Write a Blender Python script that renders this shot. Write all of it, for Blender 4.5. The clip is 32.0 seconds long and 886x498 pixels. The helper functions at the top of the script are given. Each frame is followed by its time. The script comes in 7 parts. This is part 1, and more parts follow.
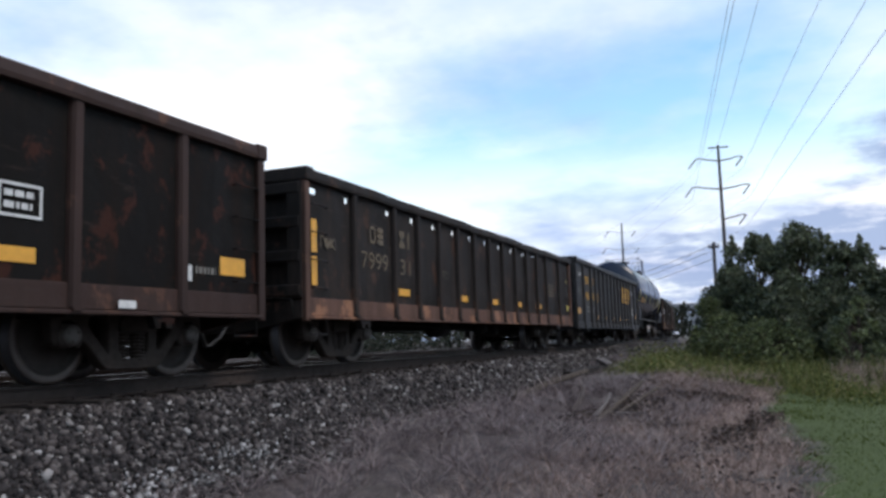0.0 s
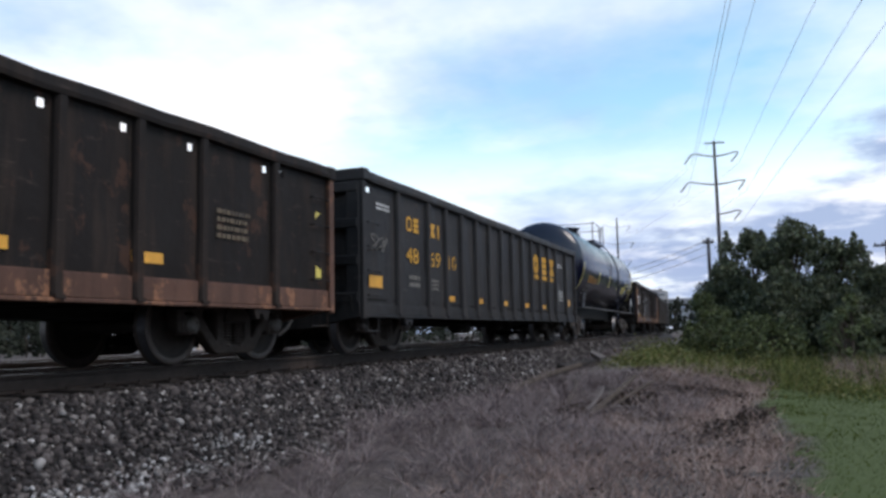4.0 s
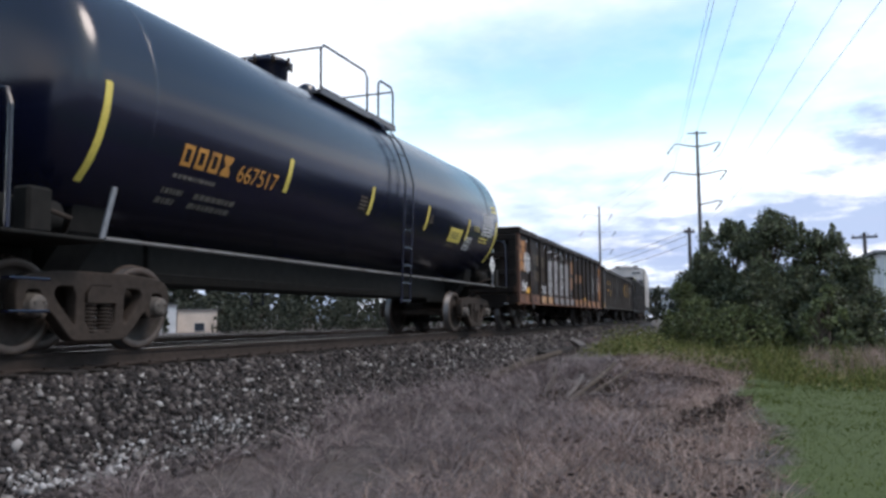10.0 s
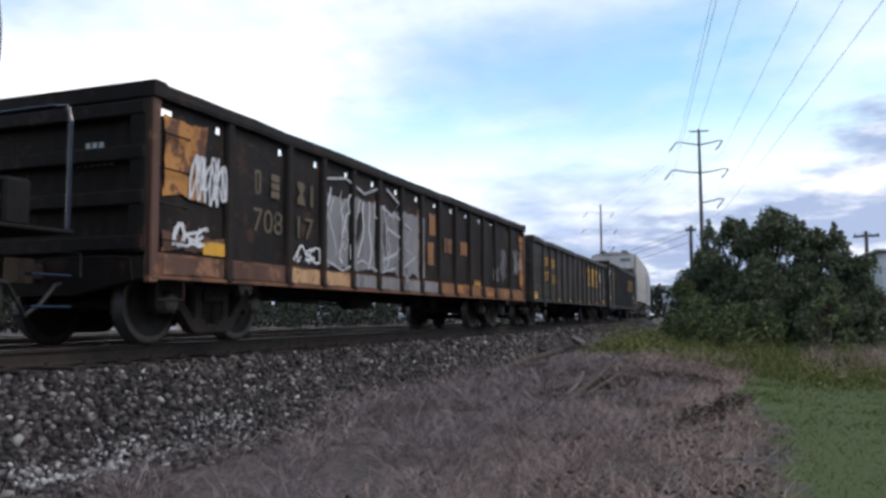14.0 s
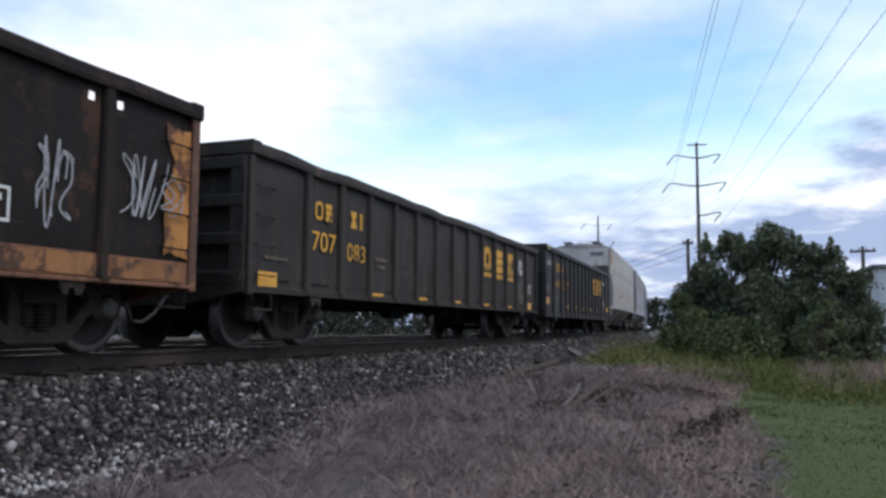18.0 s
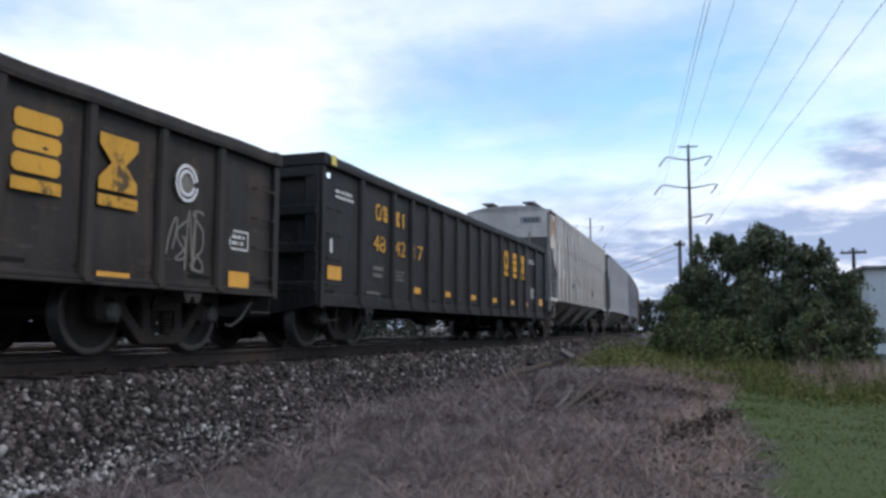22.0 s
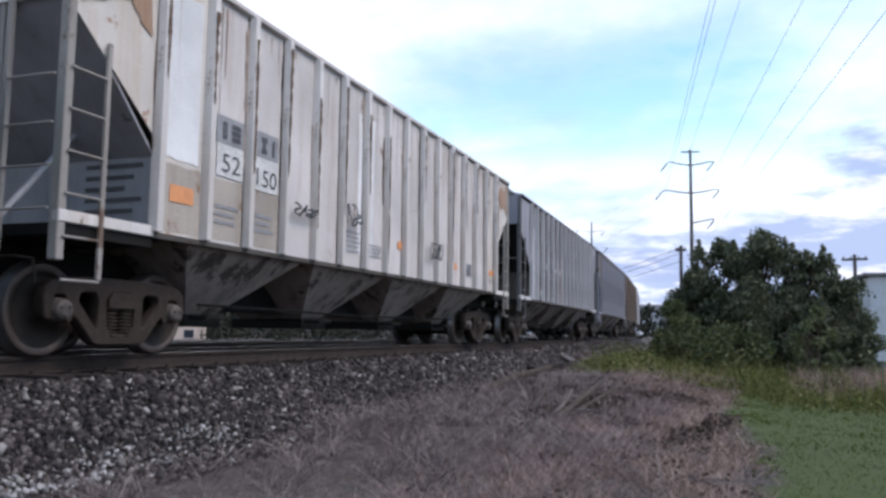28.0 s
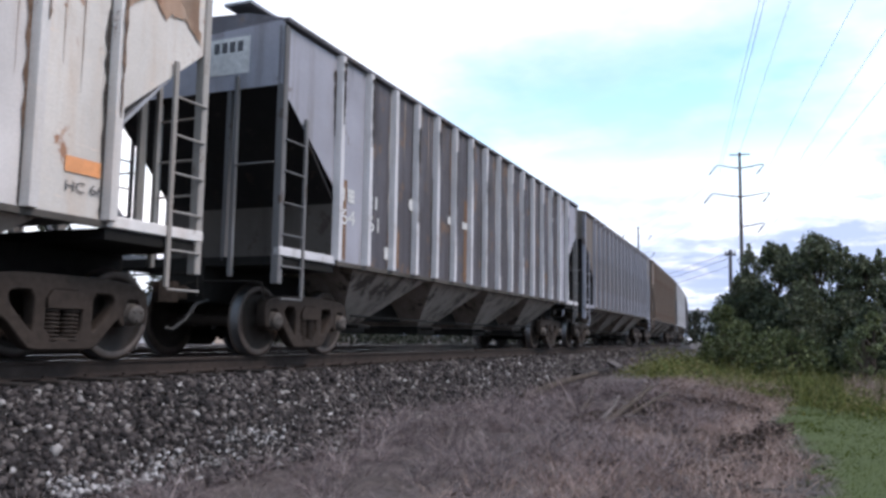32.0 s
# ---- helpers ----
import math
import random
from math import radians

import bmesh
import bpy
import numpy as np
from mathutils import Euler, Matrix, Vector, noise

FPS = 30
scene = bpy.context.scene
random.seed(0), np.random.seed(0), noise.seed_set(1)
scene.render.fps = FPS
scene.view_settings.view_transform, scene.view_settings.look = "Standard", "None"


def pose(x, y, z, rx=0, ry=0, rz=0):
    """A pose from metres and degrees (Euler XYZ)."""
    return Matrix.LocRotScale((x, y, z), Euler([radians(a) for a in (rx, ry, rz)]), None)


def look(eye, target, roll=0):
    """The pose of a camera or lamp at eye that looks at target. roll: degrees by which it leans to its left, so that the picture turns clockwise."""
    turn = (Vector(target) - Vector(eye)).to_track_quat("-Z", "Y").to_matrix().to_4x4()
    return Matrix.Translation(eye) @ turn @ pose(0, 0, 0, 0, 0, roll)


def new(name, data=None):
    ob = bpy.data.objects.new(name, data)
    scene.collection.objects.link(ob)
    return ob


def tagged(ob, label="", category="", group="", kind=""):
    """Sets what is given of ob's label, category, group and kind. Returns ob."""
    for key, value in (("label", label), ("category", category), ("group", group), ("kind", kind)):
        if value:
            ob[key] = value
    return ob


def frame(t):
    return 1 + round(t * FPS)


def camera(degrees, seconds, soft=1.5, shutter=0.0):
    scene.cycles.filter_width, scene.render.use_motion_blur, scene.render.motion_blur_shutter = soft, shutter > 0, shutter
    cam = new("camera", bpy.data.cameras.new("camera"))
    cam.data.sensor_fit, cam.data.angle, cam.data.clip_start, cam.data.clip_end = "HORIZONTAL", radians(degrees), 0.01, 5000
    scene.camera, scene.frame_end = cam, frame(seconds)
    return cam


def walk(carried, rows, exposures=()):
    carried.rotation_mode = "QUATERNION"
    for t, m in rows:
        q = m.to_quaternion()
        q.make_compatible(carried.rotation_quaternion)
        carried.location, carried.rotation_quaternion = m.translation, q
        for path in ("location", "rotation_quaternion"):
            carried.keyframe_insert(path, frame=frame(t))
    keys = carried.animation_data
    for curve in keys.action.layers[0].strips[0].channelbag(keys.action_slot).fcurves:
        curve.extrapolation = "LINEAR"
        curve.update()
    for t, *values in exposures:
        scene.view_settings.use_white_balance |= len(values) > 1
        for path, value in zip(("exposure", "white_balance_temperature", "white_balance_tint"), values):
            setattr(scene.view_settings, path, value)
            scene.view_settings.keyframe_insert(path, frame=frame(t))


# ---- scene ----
LENS = 56.8
EYE = (7.75, 0.0, 0.31)
# seconds, yaw, pitch, roll of the hand-held camera
VIEW = [
    (0, 23.14, 6.42, 1.79), (0.5, 23.10, 6.48, 1.49), (1, 23.22, 6.34, 1.46), (1.5, 23.21, 6.35, 1.47), (2, 23.18, 6.58, 1.28),
    (2.5, 23.44, 6.60, 1.34), (3, 23.08, 5.97, 1.25), (3.5, 22.81, 5.94, 1.26), (5.5, 22.55, 5.42, 1.26), (6, 22.27, 5.23, 1.44),
    (6.5, 21.73, 5.24, 1.63), (7, 21.05, 5.52, 1.10), (7.5, 20.88, 5.23, 0.92), (8, 21.46, 4.98, 0.73), (8.5, 21.42, 5.38, 1.02),
    (9, 21.56, 5.41, 1.04), (9.5, 21.59, 5.30, 0.79), (10, 21.44, 4.90, 0.56), (10.5, 21.96, 5.17, 0.67), (11, 21.79, 5.17, 0.75),
    (11.5, 21.57, 4.89, 0.58), (12, 21.15, 4.71, 0.53), (12.5, 21.55, 4.62, 0.37), (13, 21.81, 4.74, -0.27), (13.5, 21.92, 5.11, -0.06),
    (14, 21.51, 4.70, 0.32), (14.5, 21.74, 4.94, 0.38), (16.5, 21.37, 5.02, -0.33), (17, 21.04, 5.03, -0.10), (17.5, 21.16, 5.35, -0.41),
    (18, 21.26, 5.42, -0.32), (18.5, 21.38, 5.55, 0.12), (19, 21.18, 5.46, -0.24), (19.5, 21.00, 5.50, -0.27), (20, 20.73, 5.30, 0.04),
    (20.5, 21.04, 5.60, -0.10), (21, 21.13, 5.33, -0.16), (21.5, 21.10, 5.49, -0.34), (22, 20.75, 5.57, -0.17), (22.5, 20.74, 5.45, -0.10),
    (23, 20.92, 5.46, -0.44), (23.5, 20.41, 5.07, -0.56), (24, 20.80, 5.14, -0.46), (24.5, 20.65, 5.11, -0.42), (26.5, 21.09, 6.23, -0.18),
    (27, 20.67, 6.34, -0.42), (27.5, 20.98, 5.90, -0.58), (28, 20.77, 5.76, -0.74), (28.5, 21.56, 6.00, -0.87), (29, 22.19, 6.50, -1.24),
    (29.5, 22.72, 6.04, -0.74), (30, 23.87, 5.66, -0.22), (30.5, 23.55, 6.18, -0.52), (31, 23.50, 6.17, -0.85), (31.5, 23.80, 6.31, -0.82),
    (32, 23.90, 6.07, -0.92),
]
# seconds, stops, kelvin and tint of the camera's automatic exposure
EXPOSURES = [(0, 0.05, 6350, 17), (2, -0.05, 6325, 17), (3.5, 0.03, 6375, 17), (6, 0.08, 6440, 17), (7, 0.18, 6490, 17), (9, 0.34, 6520, 17), (11, 0.34, 6540, 17), (12.5, 0.15, 6480, 17),
             (14, 0.08, 6465, 17), (17, 0.08, 6390, 17), (19, -0.02, 6265, 17), (21, -0.02, 6265, 17), (23, 0.05, 6315, 17), (24.5, 0.12, 6440, 17), (27, 0.31, 6310, 20), (29, 0.31, 6330, 21),
             (31, 0.44, 6430, 21), (32, 0.50, 6450, 21)]
cam = camera(LENS, 32.0, 3.0, 0.15)
walk(cam, [(t, pose(*EYE, 90 + p, r, y)) for t, y, p, r in VIEW], EXPOSURES)

# ---- light ----
world = bpy.data.worlds.new("sky")
scene.world = world
world.use_nodes = True


def build_sky():
    """Broken cloud over a clear sky: white sheets with grey-blue undersides."""
    nt = world.node_tree
    nt.nodes.clear()
    N, K = nt.nodes.new, nt.links.new
    out, bg, sky = N("ShaderNodeOutputWorld"), N("ShaderNodeBackground"), N("ShaderNodeTexSky")
    sky.sky_type, sky.sun_disc = "NISHITA", False
    sky.sun_elevation, sky.sun_rotation = radians(52), radians(98)
    sky.air_density, sky.dust_density = 1.0, 0.6
    bg.inputs[1].default_value = 0.11
    co, sep = N("ShaderNodeTexCoord"), N("ShaderNodeSeparateXYZ")
    K(co.outputs["Generated"], sep.inputs[0])
    up = N("ShaderNodeMath")
    up.operation = "MAXIMUM"
    K(sep.outputs[2], up.inputs[0])
    up.inputs[1].default_value = 0.0
    lift = N("ShaderNodeMath")
    lift.operation = "ADD"
    K(up.outputs[0], lift.inputs[0])
    lift.inputs[1].default_value = 0.16
    com = N("ShaderNodeCombineXYZ")
    for i in (0, 1):
        dv = N("ShaderNodeMath")
        dv.operation = "DIVIDE"
        K(sep.outputs[i], dv.inputs[0])
        K(lift.outputs[0], dv.inputs[1])
        K(dv.outputs[0], com.inputs[i])

    def layer(scale, loc, detail, rough, stops):
        mp, tx, rp = N("ShaderNodeMapping"), N("ShaderNodeTexNoise"), N("ShaderNodeValToRGB")
        mp.inputs["Location"].default_value = loc
        K(com.outputs[0], mp.inputs[0])
        K(mp.outputs[0], tx.inputs["Vector"])
        tx.inputs["Scale"].default_value, tx.inputs["Detail"].default_value, tx.inputs["Roughness"].default_value = scale, detail, rough
        for e, (p, v) in zip(rp.color_ramp.elements, stops):
            e.position, e.color = p, (v, v, v, 1)
        K(tx.outputs["Fac"], rp.inputs[0])
        return rp.outputs[0]

    def mixed(fac, a, b):
        m = N("ShaderNodeMix")
        m.data_type = "RGBA"
        K(fac, m.inputs[0])
        for sock, v in ((m.inputs[6], a), (m.inputs[7], b)):
            if isinstance(v, tuple):
                sock.default_value = (*v, 1)
            else:
                K(v, sock)
        return m.outputs[2]

    blue = N("ShaderNodeMix")
    blue.data_type, blue.blend_type = "RGBA", "MULTIPLY"
    blue.inputs[0].default_value = 1.0
    K(sky.outputs[0], blue.inputs[6])
    blue.inputs[7].default_value = (*SKY_TINT, 1)
    grey = layer(0.75, (5.3, 2.2, 0), 6, 0.58, [(0.50, 0), (0.66, 1)])
    cloud = mixed(grey, CLOUD_LIGHT, CLOUD_DARK)
    cover = layer(0.50, (2.6, 0.4, 0), 7, 0.55, [(0.37, 0), (0.56, 1)])
    thin = N("ShaderNodeMapRange")
    K(up.outputs[0], thin.inputs[0])
    thin.inputs["From Min"].default_value, thin.inputs["From Max"].default_value = 0.30, 0.60
    thin.inputs["To Min"].default_value, thin.inputs["To Max"].default_value = 1.0, 0.08
    broken = N("ShaderNodeMath")
    broken.operation = "MULTIPLY"
    K(cover, broken.inputs[0])
    K(thin.outputs[0], broken.inputs[1])

    def calc(op, a, b, c=None):
        m = N("ShaderNodeMath")
        m.operation = op
        for sock, v in zip(m.inputs, (a, b) if c is None else (a, b, c)):
            if isinstance(v, float):
                sock.default_value = v
            else:
                K(v, sock)
        return m.outputs[0]

    haze = N("ShaderNodeMapRange")
    haze.interpolation_type = "SMOOTHSTEP"
    K(up.outputs[0], haze.inputs[0])
    haze.inputs["From Min"].default_value, haze.inputs["From Max"].default_value = 0.12, 0.27
    haze.inputs["To Min"].default_value, haze.inputs["To Max"].default_value = 0.85, 0.0
    sheets = mixed(calc("MAXIMUM", broken.outputs[0], haze.outputs[0]), blue.outputs[2], cloud)
    # a bank of grey-blue cloud low over the horizon, its ragged top rising to the east
    rise = calc("MULTIPLY_ADD", calc("MINIMUM", calc("MAXIMUM", sep.outputs[0], -0.22), 0.12), 0.40, 0.150)
    rag = layer(1.15, (1.7, 6.1, 0), 7, 0.62, [(0.30, 0), (0.70, 1)])
    edge = calc("MULTIPLY_ADD", rag, 0.16, calc("SUBTRACT", rise, up.outputs[0]))
    soft_edge = N("ShaderNodeMapRange")
    soft_edge.interpolation_type = "SMOOTHSTEP"
    K(edge, soft_edge.inputs[0])
    soft_edge.inputs["From Min"].default_value, soft_edge.inputs["From Max"].default_value = 0.05, 0.12
    soft_edge.inputs["To Max"].default_value = 0.9
    lumps = layer(1.6, (8.2, 3.4, 0), 6, 0.6, [(0.52, 0), (0.68, 1)])
    bank = mixed(lumps, CLOUD_BANK, CLOUD_LIGHT)
    K(mixed(soft_edge.outputs[0], sheets, bank), bg.inputs[0])
    K(bg.outputs[0], out.inputs[0])


SKY_TINT, CLOUD_LIGHT, CLOUD_DARK, CLOUD_BANK = (1.93, 2.34, 2.02), (10.7, 11.0, 11.0), (4.4, 5.2, 7.5), (3.1, 4.2, 6.2)
build_sky()
sun = new("sun", bpy.data.lights.new("sun", "SUN"))
sun.data.energy, sun.data.angle, sun.data.color = 1.9, radians(24), (1.0, 0.90, 0.80)
sun.matrix_world = look((60, 8, 78), (0, 0, 0))
scene.view_settings.exposure = 0.0


# ---- materials ----
def nodes_of(m):
    m.use_nodes = True
    return m.node_tree, m.node_tree.nodes["Principled BSDF"]


def ramp(nt, fac, stops):
    r = nt.nodes.new("ShaderNodeValToRGB")
    while len(r.color_ramp.elements) < len(stops):
        r.color_ramp.elements.new(0.5)
    for e, (p, c) in zip(r.color_ramp.elements, stops):
        e.position, e.color = p, (*c, 1) if len(c) == 3 else c
    nt.links.new(fac, r.inputs[0])
    return r.outputs[0]


def noise_tex(nt, scale, detail=6.0, stretch=(1, 1, 1), rough=0.6, offset=0.0):
    co, mp, tx = nt.nodes.new("ShaderNodeTexCoord"), nt.nodes.new("ShaderNodeMapping"), nt.nodes.new("ShaderNodeTexNoise")
    mp.inputs["Scale"].default_value = stretch
    mp.inputs["Location"].default_value = (offset, offset * 0.7, offset * 1.3)
    tx.inputs["Scale"].default_value, tx.inputs["Detail"].default_value, tx.inputs["Roughness"].default_value = scale, detail, rough
    nt.links.new(co.outputs["Object"], mp.inputs[0])
    nt.links.new(mp.outputs[0], tx.inputs["Vector"])
    return tx.outputs["Fac"]


def mix_rgb(nt, fac, a, b, mode="MIX"):
    m = nt.nodes.new("ShaderNodeMix")
    m.data_type, m.blend_type = "RGBA", mode
    for sock, v in ((m.inputs[0], fac), (m.inputs[6], a), (m.inputs[7], b)):
        if isinstance(v, (tuple, float, int)):
            sock.default_value = (*v, 1) if isinstance(v, tuple) else v
        else:
            nt.links.new(v, sock)
    return m.outputs[2]


def bump_on(nt, bsdf, height, strength, distance):
    b = nt.nodes.new("ShaderNodeBump")
    b.inputs["Strength"].default_value, b.inputs["Distance"].default_value = strength, distance
    nt.links.new(height, b.inputs["Height"])
    nt.links.new(b.outputs[0], bsdf.inputs["Normal"])


def worn_paint(name, base, grime, rust=(0.16, 0.06, 0.025), rusty=0.3, streak=0.5, rough=0.55, offset=0.0, metal=0.0, gloss=0.2):
    """Old paint on steel: broad fading, vertical grime streaks, rust spots."""
    m = bpy.data.materials.new(name)
    nt, b = nodes_of(m)
    broad = noise_tex(nt, 0.7, 4, (1, 1, 0.8), 0.55, offset)
    run = noise_tex(nt, 3.2, 7, (1, 1, 0.12), 0.65, offset + 3)
    spots = noise_tex(nt, 2.1, 9, (1, 1, 0.75), 0.72, offset + 7)
    grain = noise_tex(nt, 38, 5, (1, 1, 1), 0.6, offset)
    c = mix_rgb(nt, ramp(nt, broad, [(0.35, (0, 0, 0)), (0.7, (1, 1, 1))]), base, tuple(v * 0.72 for v in base))
    c = mix_rgb(nt, ramp(nt, run, [(0.62 - 0.22 * streak, (0, 0, 0)), (0.86 - 0.14 * streak, (0.85, 0.85, 0.85))]), c, grime)
    c = mix_rgb(nt, ramp(nt, spots, [(0.70 - 0.30 * rusty, (0, 0, 0)), (0.745 - 0.29 * rusty, (0.9, 0.9, 0.9))]), c, rust)
    scuff = noise_tex(nt, 5.5, 7, (1, 0.35, 2.2), 0.7, offset + 13)
    c = mix_rgb(nt, ramp(nt, scuff, [(0.60, (0, 0, 0)), (0.72, (0.55, 0.55, 0.55))]), c, tuple(min(0.8, v * 1.7 + 0.004) for v in grime))
    c = mix_rgb(nt, 0.22, c, ramp(nt, grain, [(0.3, (0.35, 0.35, 0.35)), (0.7, (1.0, 1.0, 1.0))]), "MULTIPLY")
    nt.links.new(c, b.inputs["Base Color"])
    rr = ramp(nt, run, [(0.3, (rough - 0.12,) * 3), (0.75, (min(rough + 0.25, 0.95),) * 3)])
    nt.links.new(rr, b.inputs["Roughness"])
    b.inputs["Metallic"].default_value = metal
    b.inputs["Specular IOR Level"].default_value = gloss
    dents = noise_tex(nt, 2.6, 5, (1, 1, 1.3), 0.55, offset + 17)
    both = nt.nodes.new("ShaderNodeMath")
    both.operation = "MULTIPLY_ADD"
    nt.links.new(spots, both.inputs[0])
    both.inputs[1].default_value = 0.3
    nt.links.new(dents, both.inputs[2])
    bump_on(nt, b, both.outputs[0], 0.5, 0.03)
    return m


def plain(name, base, rough=0.7, metal=0.0, vary=0.3, scale=12.0, bump=0.2):
    m = bpy.data.materials.new(name)
    nt, b = nodes_of(m)
    n = noise_tex(nt, scale, 6)
    w = noise_tex(nt, scale * 0.13, 4, offset=5)
    c = mix_rgb(nt, ramp(nt, n, [(0.3, (0, 0, 0)), (0.7, (1, 1, 1))]), tuple(v * (1 - vary) for v in base), tuple(min(1, v * (1 + vary)) for v in base))
    c = mix_rgb(nt, ramp(nt, w, [(0.4, (0, 0, 0)), (0.7, (0.5, 0.5, 0.5))]), c, tuple(v * 0.6 for v in base))
    nt.links.new(c, b.inputs["Base Color"])
    b.inputs["Roughness"].default_value, b.inputs["Metallic"].default_value = rough, metal
    b.inputs["Specular IOR Level"].default_value = 0.2 if rough > 0.6 else 0.5
    if bump:
        bump_on(nt, b, n, bump, 0.01)
    return m


def by_island(name, stops, rough=0.8, translucent=0.0, gloss=0.25):
    """A material whose loose pieces each take their own shade."""
    m = bpy.data.materials.new(name)
    nt, b = nodes_of(m)
    g = nt.nodes.new("ShaderNodeNewGeometry")
    c = ramp(nt, g.outputs["Random Per Island"], stops)
    n = noise_tex(nt, 0.55, 3)
    c = mix_rgb(nt, 0.55, c, ramp(nt, n, [(0.3, (0.45, 0.45, 0.45)), (0.72, (1.0, 1.0, 1.0))]), "MULTIPLY")
    nt.links.new(c, b.inputs["Base Color"])
    b.inputs["Roughness"].default_value = rough
    b.inputs["Specular IOR Level"].default_value = gloss
    if translucent:
        t, mx = nt.nodes.new("ShaderNodeBsdfTranslucent"), nt.nodes.new("ShaderNodeMixShader")
        nt.links.new(c, t.inputs[0])
        mx.inputs[0].default_value = translucent
        out = nt.nodes["Material Output"]
        nt.links.new(b.outputs[0], mx.inputs[1])
        nt.links.new(t.outputs[0], mx.inputs[2])
        nt.links.new(mx.outputs[0], out.inputs[0])
    return m


GONDOLA_BLACK = worn_paint("gondola_black", (0.022, 0.0203, 0.0205), (0.060, 0.050, 0.045), (0.075, 0.045, 0.032), rusty=0.20, streak=0.62, rough=0.55)
GONDOLA_DUSTY = worn_paint("gondola_dusty", (0.031, 0.026, 0.023), (0.072, 0.057, 0.046), (0.09, 0.055, 0.038), rusty=0.30, streak=0.7, rough=0.62, offset=11)
GONDOLA_WORN = worn_paint("gondola_worn", (0.020, 0.0165, 0.015), (0.052, 0.037, 0.030), (0.058, 0.032, 0.023), rusty=0.42, streak=0.60, offset=23, gloss=0.08)
GONDOLA_RED = worn_paint("gondola_red_brown", (0.011, 0.0095, 0.0085), (0.022, 0.014, 0.011), (0.042, 0.017, 0.012), rusty=0.50, streak=0.4, offset=31, gloss=0.06)
SILL_RED = worn_paint("sill_red_brown", (0.040, 0.021, 0.016), (0.024, 0.018, 0.015), (0.085, 0.040, 0.025), rusty=0.40, streak=0.5, offset=41)
SILL_ORANGE = worn_paint("sill_orange", (0.21, 0.095, 0.052), (0.075, 0.042, 0.030), (0.060, 0.029, 0.021), rusty=0.62, streak=0.85, offset=49)
SILL_PALE = worn_paint("sill_pale_orange", (0.52, 0.31, 0.16), (0.26, 0.14, 0.08), (0.13, 0.06, 0.035), rusty=0.42, streak=0.6, offset=63)
FADED_ORANGE = worn_paint("faded_orange", (0.27, 0.125, 0.05), (0.10, 0.05, 0.03), (0.05, 0.028, 0.022), rusty=0.58, streak=0.6, offset=57)
SILL_RUST = worn_paint("sill_rust", (0.115, 0.058, 0.040), (0.040, 0.027, 0.022), (0.26, 0.125, 0.070), rusty=0.52, streak=0.75, offset=47)
PANEL_ORANGE = worn_paint("panel_orange", (0.46, 0.205, 0.06), (0.15, 0.065, 0.032), (0.080, 0.036, 0.026), rusty=0.66, streak=0.6, offset=53)
GRAFFITI_GREY = worn_paint("graffiti_silver", (0.21, 0.20, 0.205), (0.105, 0.093, 0.088), (0.05, 0.042, 0.04), rusty=0.46, streak=0.5, offset=59)
TANK_BLACK = plain("tank_black", (0.005, 0.006, 0.018), 0.20, 0.0, 0.12, 1.4, 0)
HOPPER_WHITE = worn_paint("hopper_white", (0.63, 0.585, 0.562), (0.40, 0.32, 0.275), (0.26, 0.15, 0.09), rusty=0.27, streak=0.50, rough=0.6, offset=71)
HOPPER_WHITE_RIB = worn_paint("hopper_rib_white", (0.70, 0.66, 0.63), (0.42, 0.34, 0.28), (0.16, 0.09, 0.055), rusty=0.30, streak=0.6, rough=0.65, offset=77)
HOPPER_WHITE_RUST = worn_paint("hopper_white_rust", (0.66, 0.61, 0.56), (0.48, 0.36, 0.27), (0.30, 0.14, 0.075), rusty=0.36, streak=0.7, rough=0.65, offset=73)
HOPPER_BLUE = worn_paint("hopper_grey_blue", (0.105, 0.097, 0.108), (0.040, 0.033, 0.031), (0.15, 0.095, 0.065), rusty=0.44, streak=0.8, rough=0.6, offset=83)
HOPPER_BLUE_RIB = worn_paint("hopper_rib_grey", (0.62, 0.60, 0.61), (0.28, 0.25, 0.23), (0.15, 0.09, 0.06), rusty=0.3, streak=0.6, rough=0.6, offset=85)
HOPPER_END = worn_paint("hopper_end_grey", (0.34, 0.335, 0.375), (0.17, 0.15, 0.145), (0.12, 0.08, 0.06), rusty=0.35, streak=0.5, rough=0.6, offset=87)
HOPPER_IRON = worn_paint("hopper_iron_grey", (0.17, 0.165, 0.165), (0.09, 0.08, 0.075), (0.07, 0.05, 0.04), rusty=0.4, streak=0.5, rough=0.7, offset=95)
RUST_BLOOM = worn_paint("rust_bloom", (0.44, 0.31, 0.23), (0.30, 0.16, 0.095), (0.20, 0.095, 0.055), rusty=0.5, streak=0.8, rough=0.75, offset=103)
LADDER_DIRTY = worn_paint("ladder_dirty_white", (0.33, 0.305, 0.28), (0.20, 0.16, 0.13), (0.13, 0.08, 0.055), rusty=0.42, streak=0.6, rough=0.7, offset=99)
HOPPER_STAIN = worn_paint("hopper_rust_stain", (0.20, 0.115, 0.07), (0.12, 0.08, 0.06), (0.09, 0.05, 0.035), rusty=0.5, streak=0.7, rough=0.7, offset=89)
LETTER_ORANGE = worn_paint("lettering_orange", (0.55, 0.26, 0.06), (0.34, 0.16, 0.05), (0.06, 0.04, 0.03), rusty=0.3, streak=0.4, rough=0.6, offset=117)
RUST_RUN = plain("rust_run", (0.13, 0.085, 0.060), 0.85, 0, 0.45, 9, 0.2)
DRIP_BROWN = plain("drip_brown", (0.34, 0.265, 0.215), 0.9, 0, 0.35, 9, 0.1)
